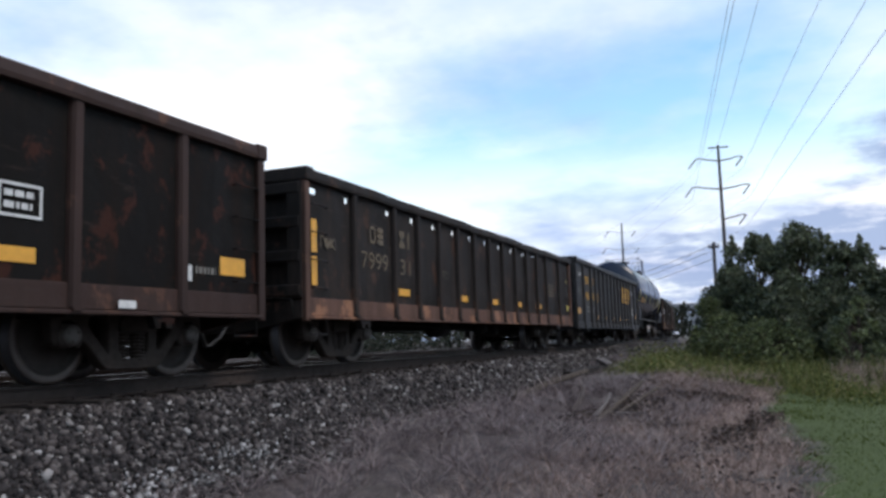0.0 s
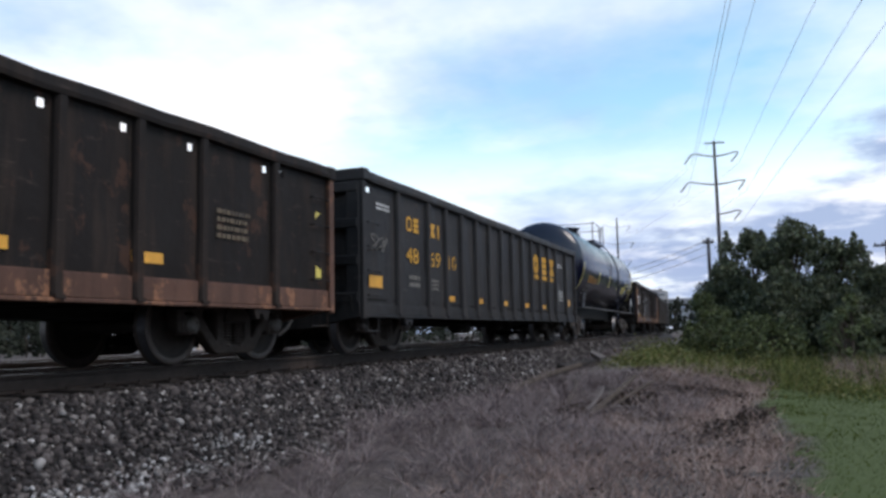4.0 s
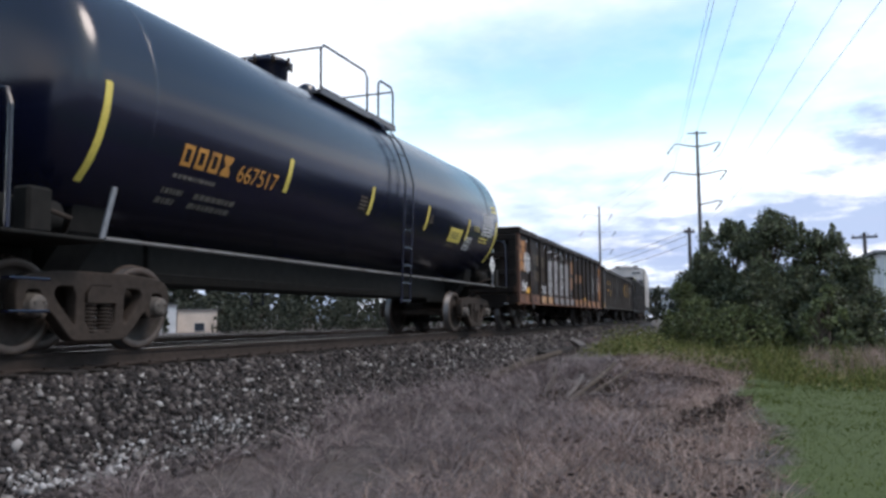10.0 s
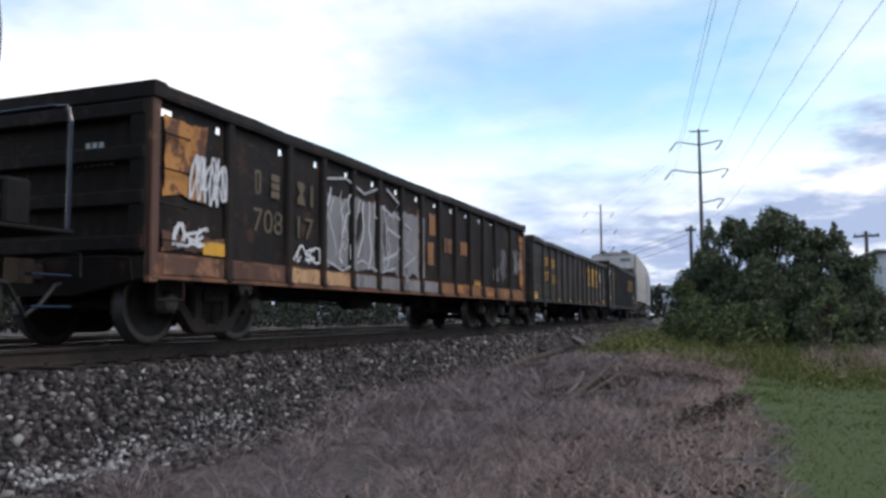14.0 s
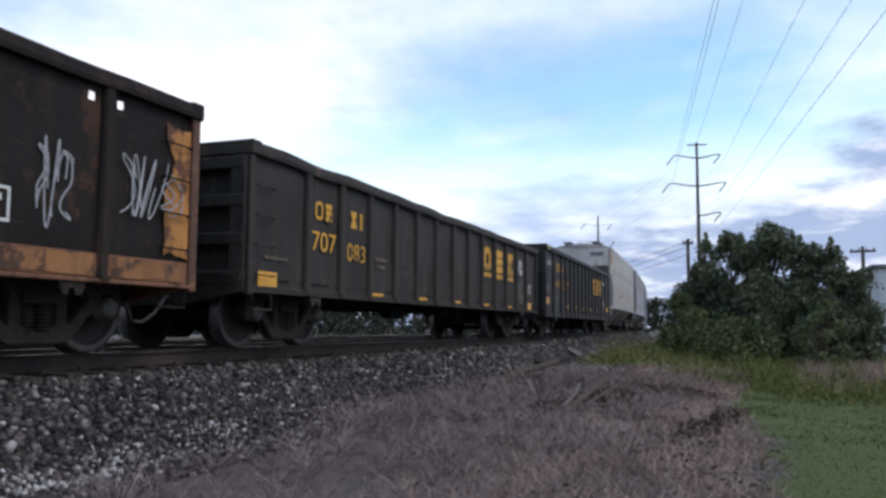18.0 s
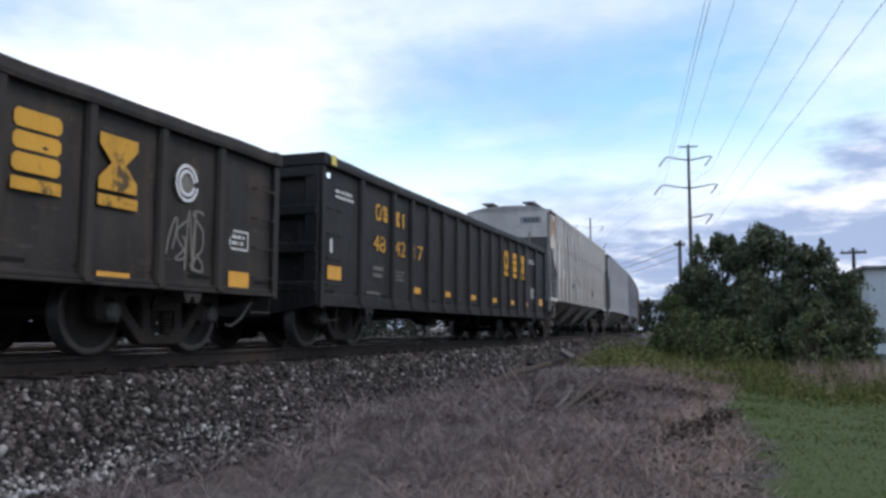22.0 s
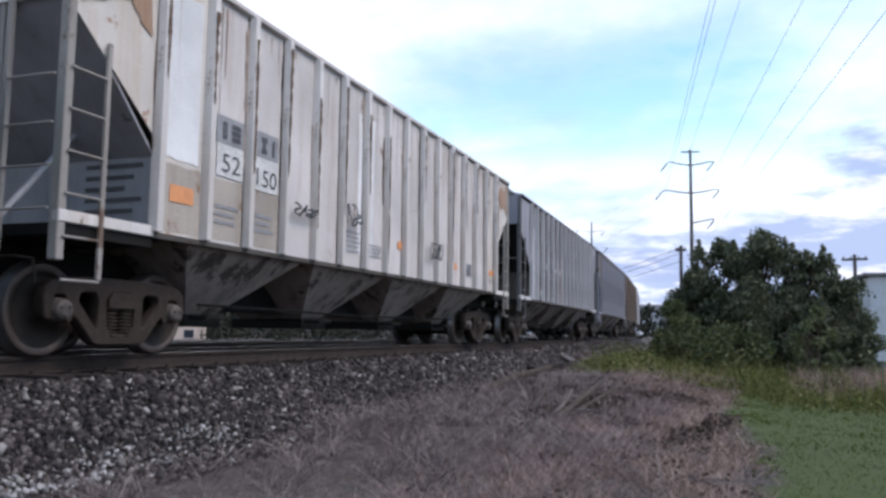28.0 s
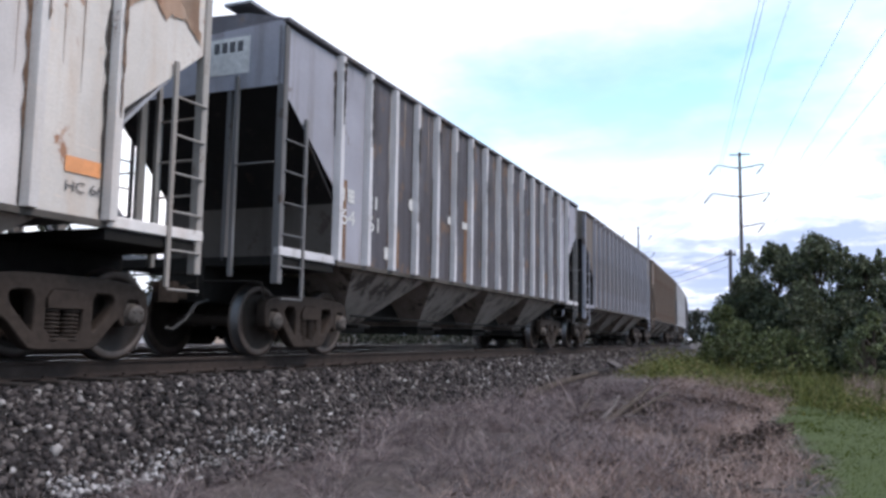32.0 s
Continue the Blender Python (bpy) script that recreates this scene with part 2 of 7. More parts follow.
# Dirt colour that also draws the shadow gaps beside the ribs
DIRT_SHADE_RUN = plain("dirt_shade_run", (0.040, 0.034, 0.030), 0.9, 0, 0.4, 9, 0.2)
RIB_DUST = plain("pale_dust", (0.33, 0.31, 0.30), 0.9, 0, 0.3, 9, 0.2)
PATCH_DUST = worn_paint("dusty_patch", (0.42, 0.37, 0.32), (0.30, 0.25, 0.21), (0.24, 0.15, 0.10), rusty=0.4, streak=0.5, rough=0.75, offset=131)
PATCH_FRESH = worn_paint("repainted_white", (0.78, 0.77, 0.77), (0.60, 0.55, 0.52), (0.30, 0.20, 0.14), rusty=0.2, streak=0.4, rough=0.6, offset=137)
HOPPER_TAN = worn_paint("hopper_tan", (0.15, 0.125, 0.105), (0.10, 0.076, 0.06), (0.14, 0.08, 0.05), rusty=0.35, streak=0.7, rough=0.65, offset=91)
HOPPER_BROWN = worn_paint("hopper_brown", (0.19, 0.14, 0.11), (0.10, 0.075, 0.06), (0.12, 0.06, 0.04), rusty=0.4, streak=0.7, rough=0.65, offset=97)
CHUTE_TAUPE = worn_paint("chute_taupe", (0.34, 0.29, 0.255), (0.115, 0.092, 0.078), (0.055, 0.042, 0.035), rusty=0.52, streak=0.75, rough=0.75, offset=101)
# The white hopper's recessed end, its paint greyed to include the shade
SHADE_GREY = worn_paint("end_sheet_shade_grey", (0.32, 0.32, 0.34), (0.20, 0.185, 0.18), (0.10, 0.07, 0.055), rusty=0.2, streak=0.5, rough=0.6, offset=107)
# Dusty brown, darkened for shade on the bulkhead and along the side sills
SHADE_DUST = worn_paint("dusty_shade", (0.085, 0.075, 0.066), (0.05, 0.042, 0.037), (0.05, 0.036, 0.03), rusty=0.4, streak=0.6, rough=0.8, offset=111)
# Near-black that stands for the shade inside the hoppers' open ends
SHADE_DARK = worn_paint("end_sheet_shade", (0.020, 0.019, 0.019), (0.040, 0.033, 0.029), (0.05, 0.035, 0.028), rusty=0.3, streak=0.5, rough=0.65, offset=109)
TRUCK_IRON = plain("truck_iron", (0.034, 0.025, 0.020), 0.8, 0.0, 0.35, 14)
WHEEL_IRON = plain("wheel_iron", (0.030, 0.023, 0.019), 0.7, 0.0, 0.3, 9)
WHEEL_TREAD = plain("wheel_tread", (0.11, 0.107, 0.11), 0.45, 0.85, 0.15, 20, 0.05)
WHEEL_RIM = plain("wheel_rim", (0.075, 0.055, 0.045), 0.55, 0.3, 0.3, 9)
CAP_GREY = plain("bearing_grey", (0.085, 0.070, 0.060), 0.6, 0.2, 0.3, 20)
UNDER_BLACK = plain("underframe_black", (0.011, 0.010, 0.009), 0.9, 0.0, 0.35, 8)
RUBBER = plain("rubber", (0.02, 0.02, 0.02), 0.6, 0.0, 0.2, 20)
LETTER_YELLOW = worn_paint("lettering_yellow", (0.64, 0.335, 0.045), (0.30, 0.155, 0.04), (0.05, 0.04, 0.03), rusty=0.50, streak=0.6, rough=0.6, offset=113)
LETTER_FADED = worn_paint("lettering_faded", (0.135, 0.105, 0.072), (0.06, 0.048, 0.039), (0.05, 0.045, 0.04), rusty=0.55, streak=0.6, rough=0.7, offset=127)
LETTER_WHITE = plain("lettering_white", (0.55, 0.54, 0.52), 0.6, 0.0, 0.25, 25, 0)
LETTER_DIM = plain("lettering_dim", (0.145, 0.13, 0.11), 0.6, 0.0, 0.3, 25, 0)
LETTER_DARK = plain("lettering_dark", (0.06, 0.06, 0.065), 0.6, 0.0, 0.3, 25, 0)
REFLECT_YELLOW = plain("reflective_yellow", (0.64, 0.31, 0.03), 0.4, 0.0, 0.1, 20, 0.05)
REFLECT_ORANGE = plain("reflective_orange", (0.66, 0.27, 0.10), 0.45, 0.0, 0.12, 20, 0.05)
BAND_YELLOW = plain("band_yellow", (0.62, 0.50, 0.10), 0.5, 0.0, 0.15, 20, 0.05)
PATCH_GREY = plain("patch_grey", (0.25, 0.25, 0.26), 0.6, 0.0, 0.2, 20, 0.05)
CHALK_WHITE = plain("spray_white", (0.60, 0.59, 0.60), 0.7, 0.0, 0.2, 30, 0)
SPRAY_SILVER = worn_paint("spray_silver", (0.40, 0.395, 0.41), (0.14, 0.13, 0.13), (0.06, 0.05, 0.05), rusty=0.35, streak=0.5, rough=0.6, offset=141)
SPRAY_BLACK = plain("spray_black", (0.02, 0.02, 0.022), 0.6, 0.0, 0.2, 30, 0)
RAIL_SIDE = plain("rail_rust", (0.034, 0.025, 0.021), 0.85, 0.0, 0.35, 7)
RAIL_HEAD = plain("rail_head", (0.52, 0.50, 0.48), 0.3, 0.9, 0.12, 30, 0.05)
TIE_WOOD = plain("tie_wood", (0.024, 0.020, 0.018), 0.95, 0.0, 0.4, 10, 0.5)
GALV = plain("galvanised_grey", (0.18, 0.185, 0.20), 0.6, 0.3, 0.2, 12)

# ---- mesh helpers ----
def link_mesh(name, bm, material, parent=None, label=""):
    me = bpy.data.meshes.new(name)
    bmesh.ops.recalc_face_normals(bm, faces=bm.faces)
    bm.to_mesh(me)
    bm.free()
    for m in material if isinstance(material, (list, tuple)) else [material]:
        me.materials.append(m)
    ob = new(name, me)
    ob.parent = parent
    if label:
        tagged(ob, label)
    return ob


part = link_mesh


def again(ob, m, parent=None):
    """One more object on the same mesh."""
    o = new(ob.name.split(".")[0], ob.data)
    o.parent = parent or ob.parent
    o.matrix_basis = m
    if "label" in ob:
        o["label"] = ob["label"]
    return o


def box(bm, x0, x1, y0, y1, z0, z1, bevel=0.0):
    vs = [bm.verts.new((x, y, z)) for x in (x0, x1) for y in (y0, y1) for z in (z0, z1)]
    fs = [bm.faces.new([vs[i] for i in q]) for q in ((0, 1, 3, 2), (4, 6, 7, 5), (0, 4, 5, 1), (2, 3, 7, 6), (0, 2, 6, 4), (1, 5, 7, 3))]
    if bevel:
        es = list({e for f in fs for e in f.edges})
        bmesh.ops.bevel(bm, geom=es, offset=bevel, segments=1, affect="EDGES", clamp_overlap=True)


def prism(bm, pts, a, b, axis="x"):
    """A polygon extruded along an axis: pts are the other two coordinates, in axis order."""
    def at(u, v, w):
        return {"x": (w, u, v), "y": (u, w, v), "z": (u, v, w)}[axis]
    lo, hi = [bm.verts.new(at(u, v, a)) for u, v in pts], [bm.verts.new(at(u, v, b)) for u, v in pts]
    bm.faces.new(lo)
    bm.faces.new(hi[::-1])
    n = len(pts)
    for i in range(n):
        bm.faces.new((lo[i], hi[i], hi[(i + 1) % n], lo[(i + 1) % n]))


def tube(bm, pts, r, n=8, r2=None):
    """A round bar along a line of points."""
    pts = [Vector(p) for p in pts]
    rings = []
    for i, p in enumerate(pts):
        d = (pts[min(i + 1, len(pts) - 1)] - pts[max(i - 1, 0)]).normalized()
        a = d.orthogonal().normalized() if abs(d.z) > 0.95 else d.cross(Vector((0, 0, 1))).normalized()
        b = d.cross(a)
        rr = r if r2 is None else r + (r2 - r) * i / (len(pts) - 1)
        rings.append([bm.verts.new(p + (a * math.cos(k * math.tau / n) + b * math.sin(k * math.tau / n)) * rr) for k in range(n)])
    for u, v in zip(rings, rings[1:]):
        for k in range(n):
            bm.faces.new((u[k], u[(k + 1) % n], v[(k + 1) % n], v[k]))
    bm.faces.new(rings[0][::-1])
    bm.faces.new(rings[-1])


def lathe(bm, prof, n, axis="x", at=(0, 0, 0), cap=True):
    """Turn a profile of (along, radius) about an axis."""
    rings = []
    for a, r in prof:
        ring = []
        for k in range(n):
            c, s = r * math.cos(k * math.tau / n), r * math.sin(k * math.tau / n)
            p = {"x": (a, c, s), "y": (c, a, s), "z": (c, s, a)}[axis]
            ring.append(bm.verts.new((p[0] + at[0], p[1] + at[1], p[2] + at[2])))
        rings.append(ring)
    for u, v in zip(rings, rings[1:]):
        for k in range(n):
            f = bm.faces.new((u[k], u[(k + 1) % n], v[(k + 1) % n], v[k]))
            f.smooth = True
    if cap:
        bm.faces.new(rings[0])
        bm.faces.new(rings[-1][::-1])


def sheet(bm, x, y0, y1, z0, z1, ny, nz, thick, dent, seed, face=1):
    """A steel plate with dents, in the plane of a car's side."""
    def d(y, z):
        edge = min(1.0, 6 * min(y - y0, y1 - y, z - z0, z1 - z) / min(y1 - y0, z1 - z0))
        return dent * edge * noise.noise((y * 1.3 + seed, z * 1.5, seed * 0.37)) * 2
    front, back = [], []
    for i in range(ny + 1):
        y = y0 + (y1 - y0) * i / ny
        front.append([bm.verts.new((x + face * d(y, z0 + (z1 - z0) * j / nz), y, z0 + (z1 - z0) * j / nz)) for j in range(nz + 1)])
        back.append([bm.verts.new((v.co.x - face * thick, v.co.y, v.co.z)) for v in front[-1]])
    for i in range(ny):
        for j in range(nz):
            f = bm.faces.new((front[i][j], front[i + 1][j], front[i + 1][j + 1], front[i][j + 1]))
            f.smooth = True
            bm.faces.new((back[i][j], back[i][j + 1], back[i + 1][j + 1], back[i + 1][j]))
    # the edge strips stand apart from the front, so that its shading stays even
    rim = {id(v): bm.verts.new(v.co) for i in range(ny + 1) for j, v in enumerate(front[i]) if i in (0, ny) or j in (0, nz)}
    front = [[rim.get(id(v), v) for v in col] for col in front]
    for i in range(ny):
        bm.faces.new((front[i][0], back[i][0], back[i + 1][0], front[i + 1][0]))
        bm.faces.new((front[i][nz], front[i + 1][nz], back[i + 1][nz], back[i][nz]))
    for j in range(nz):
        bm.faces.new((front[0][j], front[0][j + 1], back[0][j + 1], back[0][j]))
        bm.faces.new((front[ny][j], back[ny][j], back[ny][j + 1], front[ny][j + 1]))


FONT_CACHE = {}


def lettering(name, text, y, z, height, width, x, material, parent, wrap=None):
    """Painted characters on a car's side. wrap: (centre height, radius) of a tank to lay them round."""
    if text not in FONT_CACHE:
        cu = bpy.data.curves.new("type", "FONT")
        cu.body = text
        tmp = new("type", cu)
        me = bpy.data.meshes.new_from_object(tmp.evaluated_get(bpy.context.evaluated_depsgraph_get()))
        FONT_CACHE[text] = ([tuple(v.co) for v in me.vertices], [tuple(p.vertices) for p in me.polygons])
        bpy.data.objects.remove(tmp)
    vs, fs = FONT_CACHE[text]
    ax, bx = min(v[0] for v in vs), max(v[0] for v in vs)
    az, bz = min(v[1] for v in vs), max(v[1] for v in vs)
    pts = []
    for v in vs:
        yy, zz = y + (v[0] - ax) / (bx - ax) * width, z + (v[1] - az) / (bz - az) * height
        pts.append((x if wrap is None else math.sqrt(max(0.0, wrap[1] ** 2 - (zz - wrap[0]) ** 2)) + 0.006, yy, zz))
    root = list(range(len(pts)))
    def top(i):
        while root[i] != i:
            i = root[i]
        return i
    for f in fs:
        for i in f[1:]:
            root[top(i)] = top(f[0])
    glyphs = {}
    for f in fs:
        glyphs.setdefault(top(f[0]), []).append(f)
    for faces in glyphs.values():
        used = sorted({i for f in faces for i in f})
        at = {v: i for i, v in enumerate(used)}
        me = bpy.data.meshes.new(name)
        me.from_pydata([pts[i] for i in used], [], [[at[i] for i in f] for f in faces])
        me.materials.append(material)
        new(name, me).parent = parent


def stroke_mesh(pts, x, width):
    """A flat brush stroke of one width along a line of (y, z) points."""
    bm = bmesh.new()
    left, right = [], []
    for i, (y, z) in enumerate(pts):
        ya, za = pts[max(i - 1, 0)]
        yb, zb = pts[min(i + 1, len(pts) - 1)]
        l = math.hypot(yb - ya, zb - za) or 1.0
        ny, nz = -(zb - za) / l * width / 2, (yb - ya) / l * width / 2
        left.append(bm.verts.new((x + 0.0004 * i, y + ny, z + nz)))
        right.append(bm.verts.new((x + 0.0004 * i, y - ny, z - nz)))
    for i in range(len(pts) - 1):
        bm.faces.new((left[i], left[i + 1], right[i + 1], right[i]))
    return bm


def mark(name, y0, y1, z0, z1, x, material, parent, wrap=None, rows=6, hollow=0.0, label=""):
    """A flat painted patch, bar or hollow block on a car's side."""
    bm = bmesh.new()
    def px(z):
        return x if wrap is None else math.sqrt(max(0.0, wrap[1] ** 2 - (z - wrap[0]) ** 2)) + 0.006
    def quad(a, b, c, d):
        n = rows if wrap else 1
        for i in range(n):
            u, v = c + (d - c) * i / n, c + (d - c) * (i + 1) / n
            bm.faces.new([bm.verts.new(p) for p in ((px(u), a, u), (px(u), b, u), (px(v), b, v), (px(v), a, v))])
    if hollow:
        h = hollow
        for q in ((y0, y1, z0, z0 + h), (y0, y1, z1 - h, z1), (y0, y0 + h, z0 + h, z1 - h), (y1 - h, y1, z0 + h, z1 - h)):
            quad(*q)
    else:
        quad(y0, y1, z0, z1)
    return part(name, bm, material, parent, label)


def small_print(y0, y1, z0, z1, x, material, parent, lines, seed, wrap=None):
    """Lines of writing too small to read: short bars in one mesh."""
    rnd = random.Random(seed)
    bm = bmesh.new()
    h = (z1 - z0) / lines
    for i in range(lines):
        y, z = y0, z1 - (i + 0.75) * h
        end = y1 - rnd.random() * 0.25 * (y1 - y0)
        while y < end:
            w = min(rnd.uniform(0.03, 0.11), end - y)
            zz = [z, z + h * 0.55]
            xs = [x if wrap is None else math.sqrt(max(0.0, wrap[1] ** 2 - (q - wrap[0]) ** 2)) + 0.006 for q in zz]
            bm.faces.new([bm.verts.new(p) for p in ((xs[0], y, zz[0]), (xs[0], y + w, zz[0]), (xs[1], y + w, zz[1]), (xs[1], y, zz[1]))])
            y += w + 0.022
    return tagged(part("small_print", bm, material, parent), kind="stuff")


def scrawl(y0, y1, z0, z1, x, material, parent, seed, strokes=5, width=0.022, label="sprayed scrawl"):
    """Spray paint: loose looping strokes, flat on the plate."""
    rnd = random.Random(seed)
    for k in range(strokes):
        cy, cz = y0 + (y1 - y0) * (k + 0.5) / strokes, (z0 + z1) / 2
        ry, rz = (y1 - y0) / strokes * rnd.uniform(0.5, 1.0), (z1 - z0) / 2 * rnd.uniform(0.55, 1.0)
        ph, f1, f2 = rnd.random() * 6, rnd.choice((1, 2, 2, 3)), rnd.choice((1, 1, 2, 3))
        pts = []
        for i in range(26):
            a = i / 25 * rnd.uniform(4.6, 4.9) + ph
            pts.append((min(max(cy + ry * math.sin(f1 * a + ph), y0), y1), min(max(cz + rz * math.cos(f2 * a + 0.6 * ph), z0), z1)))
        clean = [pts[0]] + [q for o, q in zip(pts, pts[1:]) if math.hypot(q[0] - o[0], q[1] - o[1]) > 0.004]
        if len(clean) > 1:
            part("graffiti", stroke_mesh(clean, x + 0.002 * k, width), material, parent, label)


# ---- the line of the track ----
BEND_A, BEND_B = 8.17e-4, 2.68e-5
STEP = 0.5
GRID = [-60 + STEP * i for i in range(721)]


def heading(s):
    if s < 20:
        return BEND_A * s + BEND_B * s * abs(s)
    return 0.0271 + 0.00135 * (min(s, 110) - 20) + 0.004 * max(0, s - 110)


def build_line():
    xs, ys = [0.0], [0.0]
    for a, b in zip(GRID, GRID[1:]):
        h = heading((a + b) / 2)
        xs.append(xs[-1] - math.sin(h) * STEP)
        ys.append(ys[-1] + math.cos(h) * STEP)
    i = GRID.index(0.0)
    return [x - xs[i] for x in xs], [y - ys[i] for y in ys]


LX, LY = build_line()


def on_line(s, u=0.0):
    h = heading(s)
    return float(np.interp(s, GRID, LX)) + u * math.cos(h), float(np.interp(s, GRID, LY)) + u * math.sin(h)


RUN = [0.0, 7.698, 15.389, 23.13, 30.889, 38.631, 46.348, 53.981, 61.506, 68.985, 76.497, 84.03, 91.525, 99.024, 106.516, 113.986, 121.501]  # metres run by the train at every second second


def run(t):
    return float(np.interp(t, [2 * i for i in range(17)], RUN))


def car_pose(c, t, half):
    s = c - run(t)
    (x0, y0), (x1, y1) = on_line(s - half), on_line(s + half)
    return pose((x0 + x1) / 2, (y0 + y1) / 2, 0, 0, 0, math.degrees(math.atan2(x0 - x1, y1 - y0)))



# ---- the train ----
WHEEL_R, AXLE = 0.485, 0.889
CARS, WHEELSETS = [], []


def wheelset_mesh():
    bm = bmesh.new()
    prof = [(-1.0, 0.07), (-0.86, 0.075), (-0.86, 0.14), (-0.815, 0.16), (-0.785, 0.34), (-0.80, 0.385), (-0.845, 0.40), (-0.845, 0.468), (-0.835, 0.483), (-0.72, 0.490),
            (-0.705, 0.515), (-0.69, 0.508), (-0.69, 0.40), (-0.735, 0.35), (-0.735, 0.17), (-0.66, 0.12), (-0.62, 0.085)]
    lathe(bm, prof + [(-a, r) for a, r in reversed(prof)], 36)
    for f in bm.faces:
        rs = [math.hypot(v.co.y, v.co.z) for v in f.verts]
        if min(rs) > 0.395 and max(rs) < 0.52:
            f.material_index = 1 if min(rs) > 0.48 and max(rs) < 0.492 else 2
    me = bpy.data.meshes.new("wheelset")
    bmesh.ops.recalc_face_normals(bm, faces=bm.faces)
    bm.to_mesh(me)
    bm.free()
    for m in (WHEEL_IRON, WHEEL_TREAD, WHEEL_RIM):
        me.materials.append(m)
    return me


def truck_meshes():
    made = {}
    def keep(key, bm, m):
        me = bpy.data.meshes.new(key)
        bmesh.ops.recalc_face_normals(bm, faces=bm.faces)
        bm.to_mesh(me)
        bm.free()
        me.materials.append(m)
        made[key] = me
    half = [(0.0, 0.13), (0.33, 0.13), (0.41, 0.16), (0.70, 0.47), (0.745, 0.37), (0.785, 0.37), (0.785, 0.62), (0.83, 0.655), (0.95, 0.655), (0.995, 0.62), (0.995, 0.40), (1.075, 0.40), (1.10, 0.60),
            (1.06, 0.73), (0.95, 0.79), (0.5, 0.835), (0.0, 0.835)]
    window = [(0.335, 0.70), (0.60, 0.70), (0.655, 0.62), (0.635, 0.55), (0.37, 0.27), (0.335, 0.30)]
    rings = [half + [(-y, z) for y, z in reversed(half[1:-1])], window, [(-y, z) for y, z in window], [(-0.235, 0.22), (0.235, 0.22), (0.235, 0.715), (-0.235, 0.715)]]
    for key in ("side_frame",):
        cu = bpy.data.curves.new(key, "CURVE")
        cu.dimensions, cu.fill_mode, cu.extrude, cu.bevel_depth, cu.bevel_resolution = "2D", "BOTH", 0.062, 0.016, 1
        for ring in rings:
            soft = []
            for (ya, za), (yb, zb) in zip(ring, ring[1:] + ring[:1]):
                soft += [(ya * 0.8 + yb * 0.2, za * 0.8 + zb * 0.2), (ya * 0.2 + yb * 0.8, za * 0.2 + zb * 0.8)]
            sp = cu.splines.new("POLY")
            sp.points.add(len(soft) - 1)
            sp.use_cyclic_u = True
            for q, (y, z) in zip(sp.points, soft):
                q.co = (y, z, 0, 1)
        tmp = new(key, cu)
        me = bpy.data.meshes.new_from_object(tmp.evaluated_get(bpy.context.evaluated_depsgraph_get()))
        bpy.data.objects.remove(tmp)
        me.transform(Matrix(((0, 0, 1, 1.01), (1, 0, 0, 0), (0, 1, 0, 0), (0, 0, 0, 1))))
        bm = bmesh.new()
        bm.from_mesh(me)
        keep(key, bm, TRUCK_IRON)
    bm = bmesh.new()
    coil = []
    for i in range(8):
        z = 0.20 + i * 0.040
        coil += [(z, 0.055), (z + 0.008, 0.105), (z + 0.026, 0.105), (z + 0.034, 0.055)]
    lathe(bm, coil, 14, "z", (1.0, 0, 0))
    keep("spring", bm, TRUCK_IRON)
    bm = bmesh.new()
    end = [(-0.225, 0.52), (0.225, 0.52), (0.225, 0.62), (0.17, 0.70), (-0.17, 0.70), (-0.225, 0.62)]
    prism(bm, end, 0.90, 1.12)
    prism(bm, [(-0.22, 0.46), (0.22, 0.46), (0.22, 0.73), (-0.22, 0.73)], -0.92, 0.92)
    prism(bm, end, -1.12, -0.90)
    lathe(bm, [(0.72, 0.22), (0.80, 0.22)], 16, "z")
    keep("bolster", bm, TRUCK_IRON)
    bm = bmesh.new()
    lathe(bm, [(0.92, 0.125), (1.09, 0.125), (1.10, 0.11), (1.13, 0.115), (1.16, 0.10), (1.17, 0.05)], 18)
    for k in range(3):
        a = k * math.tau / 3 + 0.5
        lathe(bm, [(1.15, 0.022), (1.185, 0.022)], 6, "x", (0, 0.06 * math.cos(a), 0.06 * math.sin(a)))
    keep("bearing_cap", bm, CAP_GREY)
    bm = bmesh.new()
    for k in (-1, 1):
        prism(bm, [(k * 0.30, 0.24), (k * 0.36, 0.24), (k * 0.36, 0.36), (k * 0.30, 0.36)], -0.80, 0.80)
        for x in (-0.765, 0.765):
            prism(bm, [(k * 0.36, 0.20), (k * 0.43, 0.24), (k * 0.405, 0.55), (k * 0.36, 0.52)], x - 0.04, x + 0.04)
    keep("brake_beam", bm, UNDER_BLACK)
    return made


WHEELSET = wheelset_mesh()
TRUCK = truck_meshes()


def add_truck(car, y, keyed=True):
    def child(name, me, parent, m=None):
        o = new(name, me)
        o.parent = parent
        if m is not None:
            o.matrix_basis = m
        return o
    t = child("truck", TRUCK["bolster"], car, pose(0, y, 0))
    tagged(t, "rusty cast steel four-wheel truck")
    turn = pose(0, 0, 0, 0, 0, 180)
    for m in (pose(0, 0, 0), turn):
        child("side_frame", TRUCK["side_frame"], t, m)
        for k in (-1, 1):
            child("spring", TRUCK["spring"], t, m @ pose(0, k * 0.115, 0))
        for k in (-1, 1):
            child("bearing_cap", TRUCK["bearing_cap"], t, m @ pose(0, k * AXLE, WHEEL_R))
    child("brake_beam", TRUCK["brake_beam"], t)
    for k in (-1, 1):
        w = child("wheelset", WHEELSET, t, pose(0, k * AXLE, WHEEL_R))
        if keyed:
            WHEELSETS.append((w, k * AXLE))


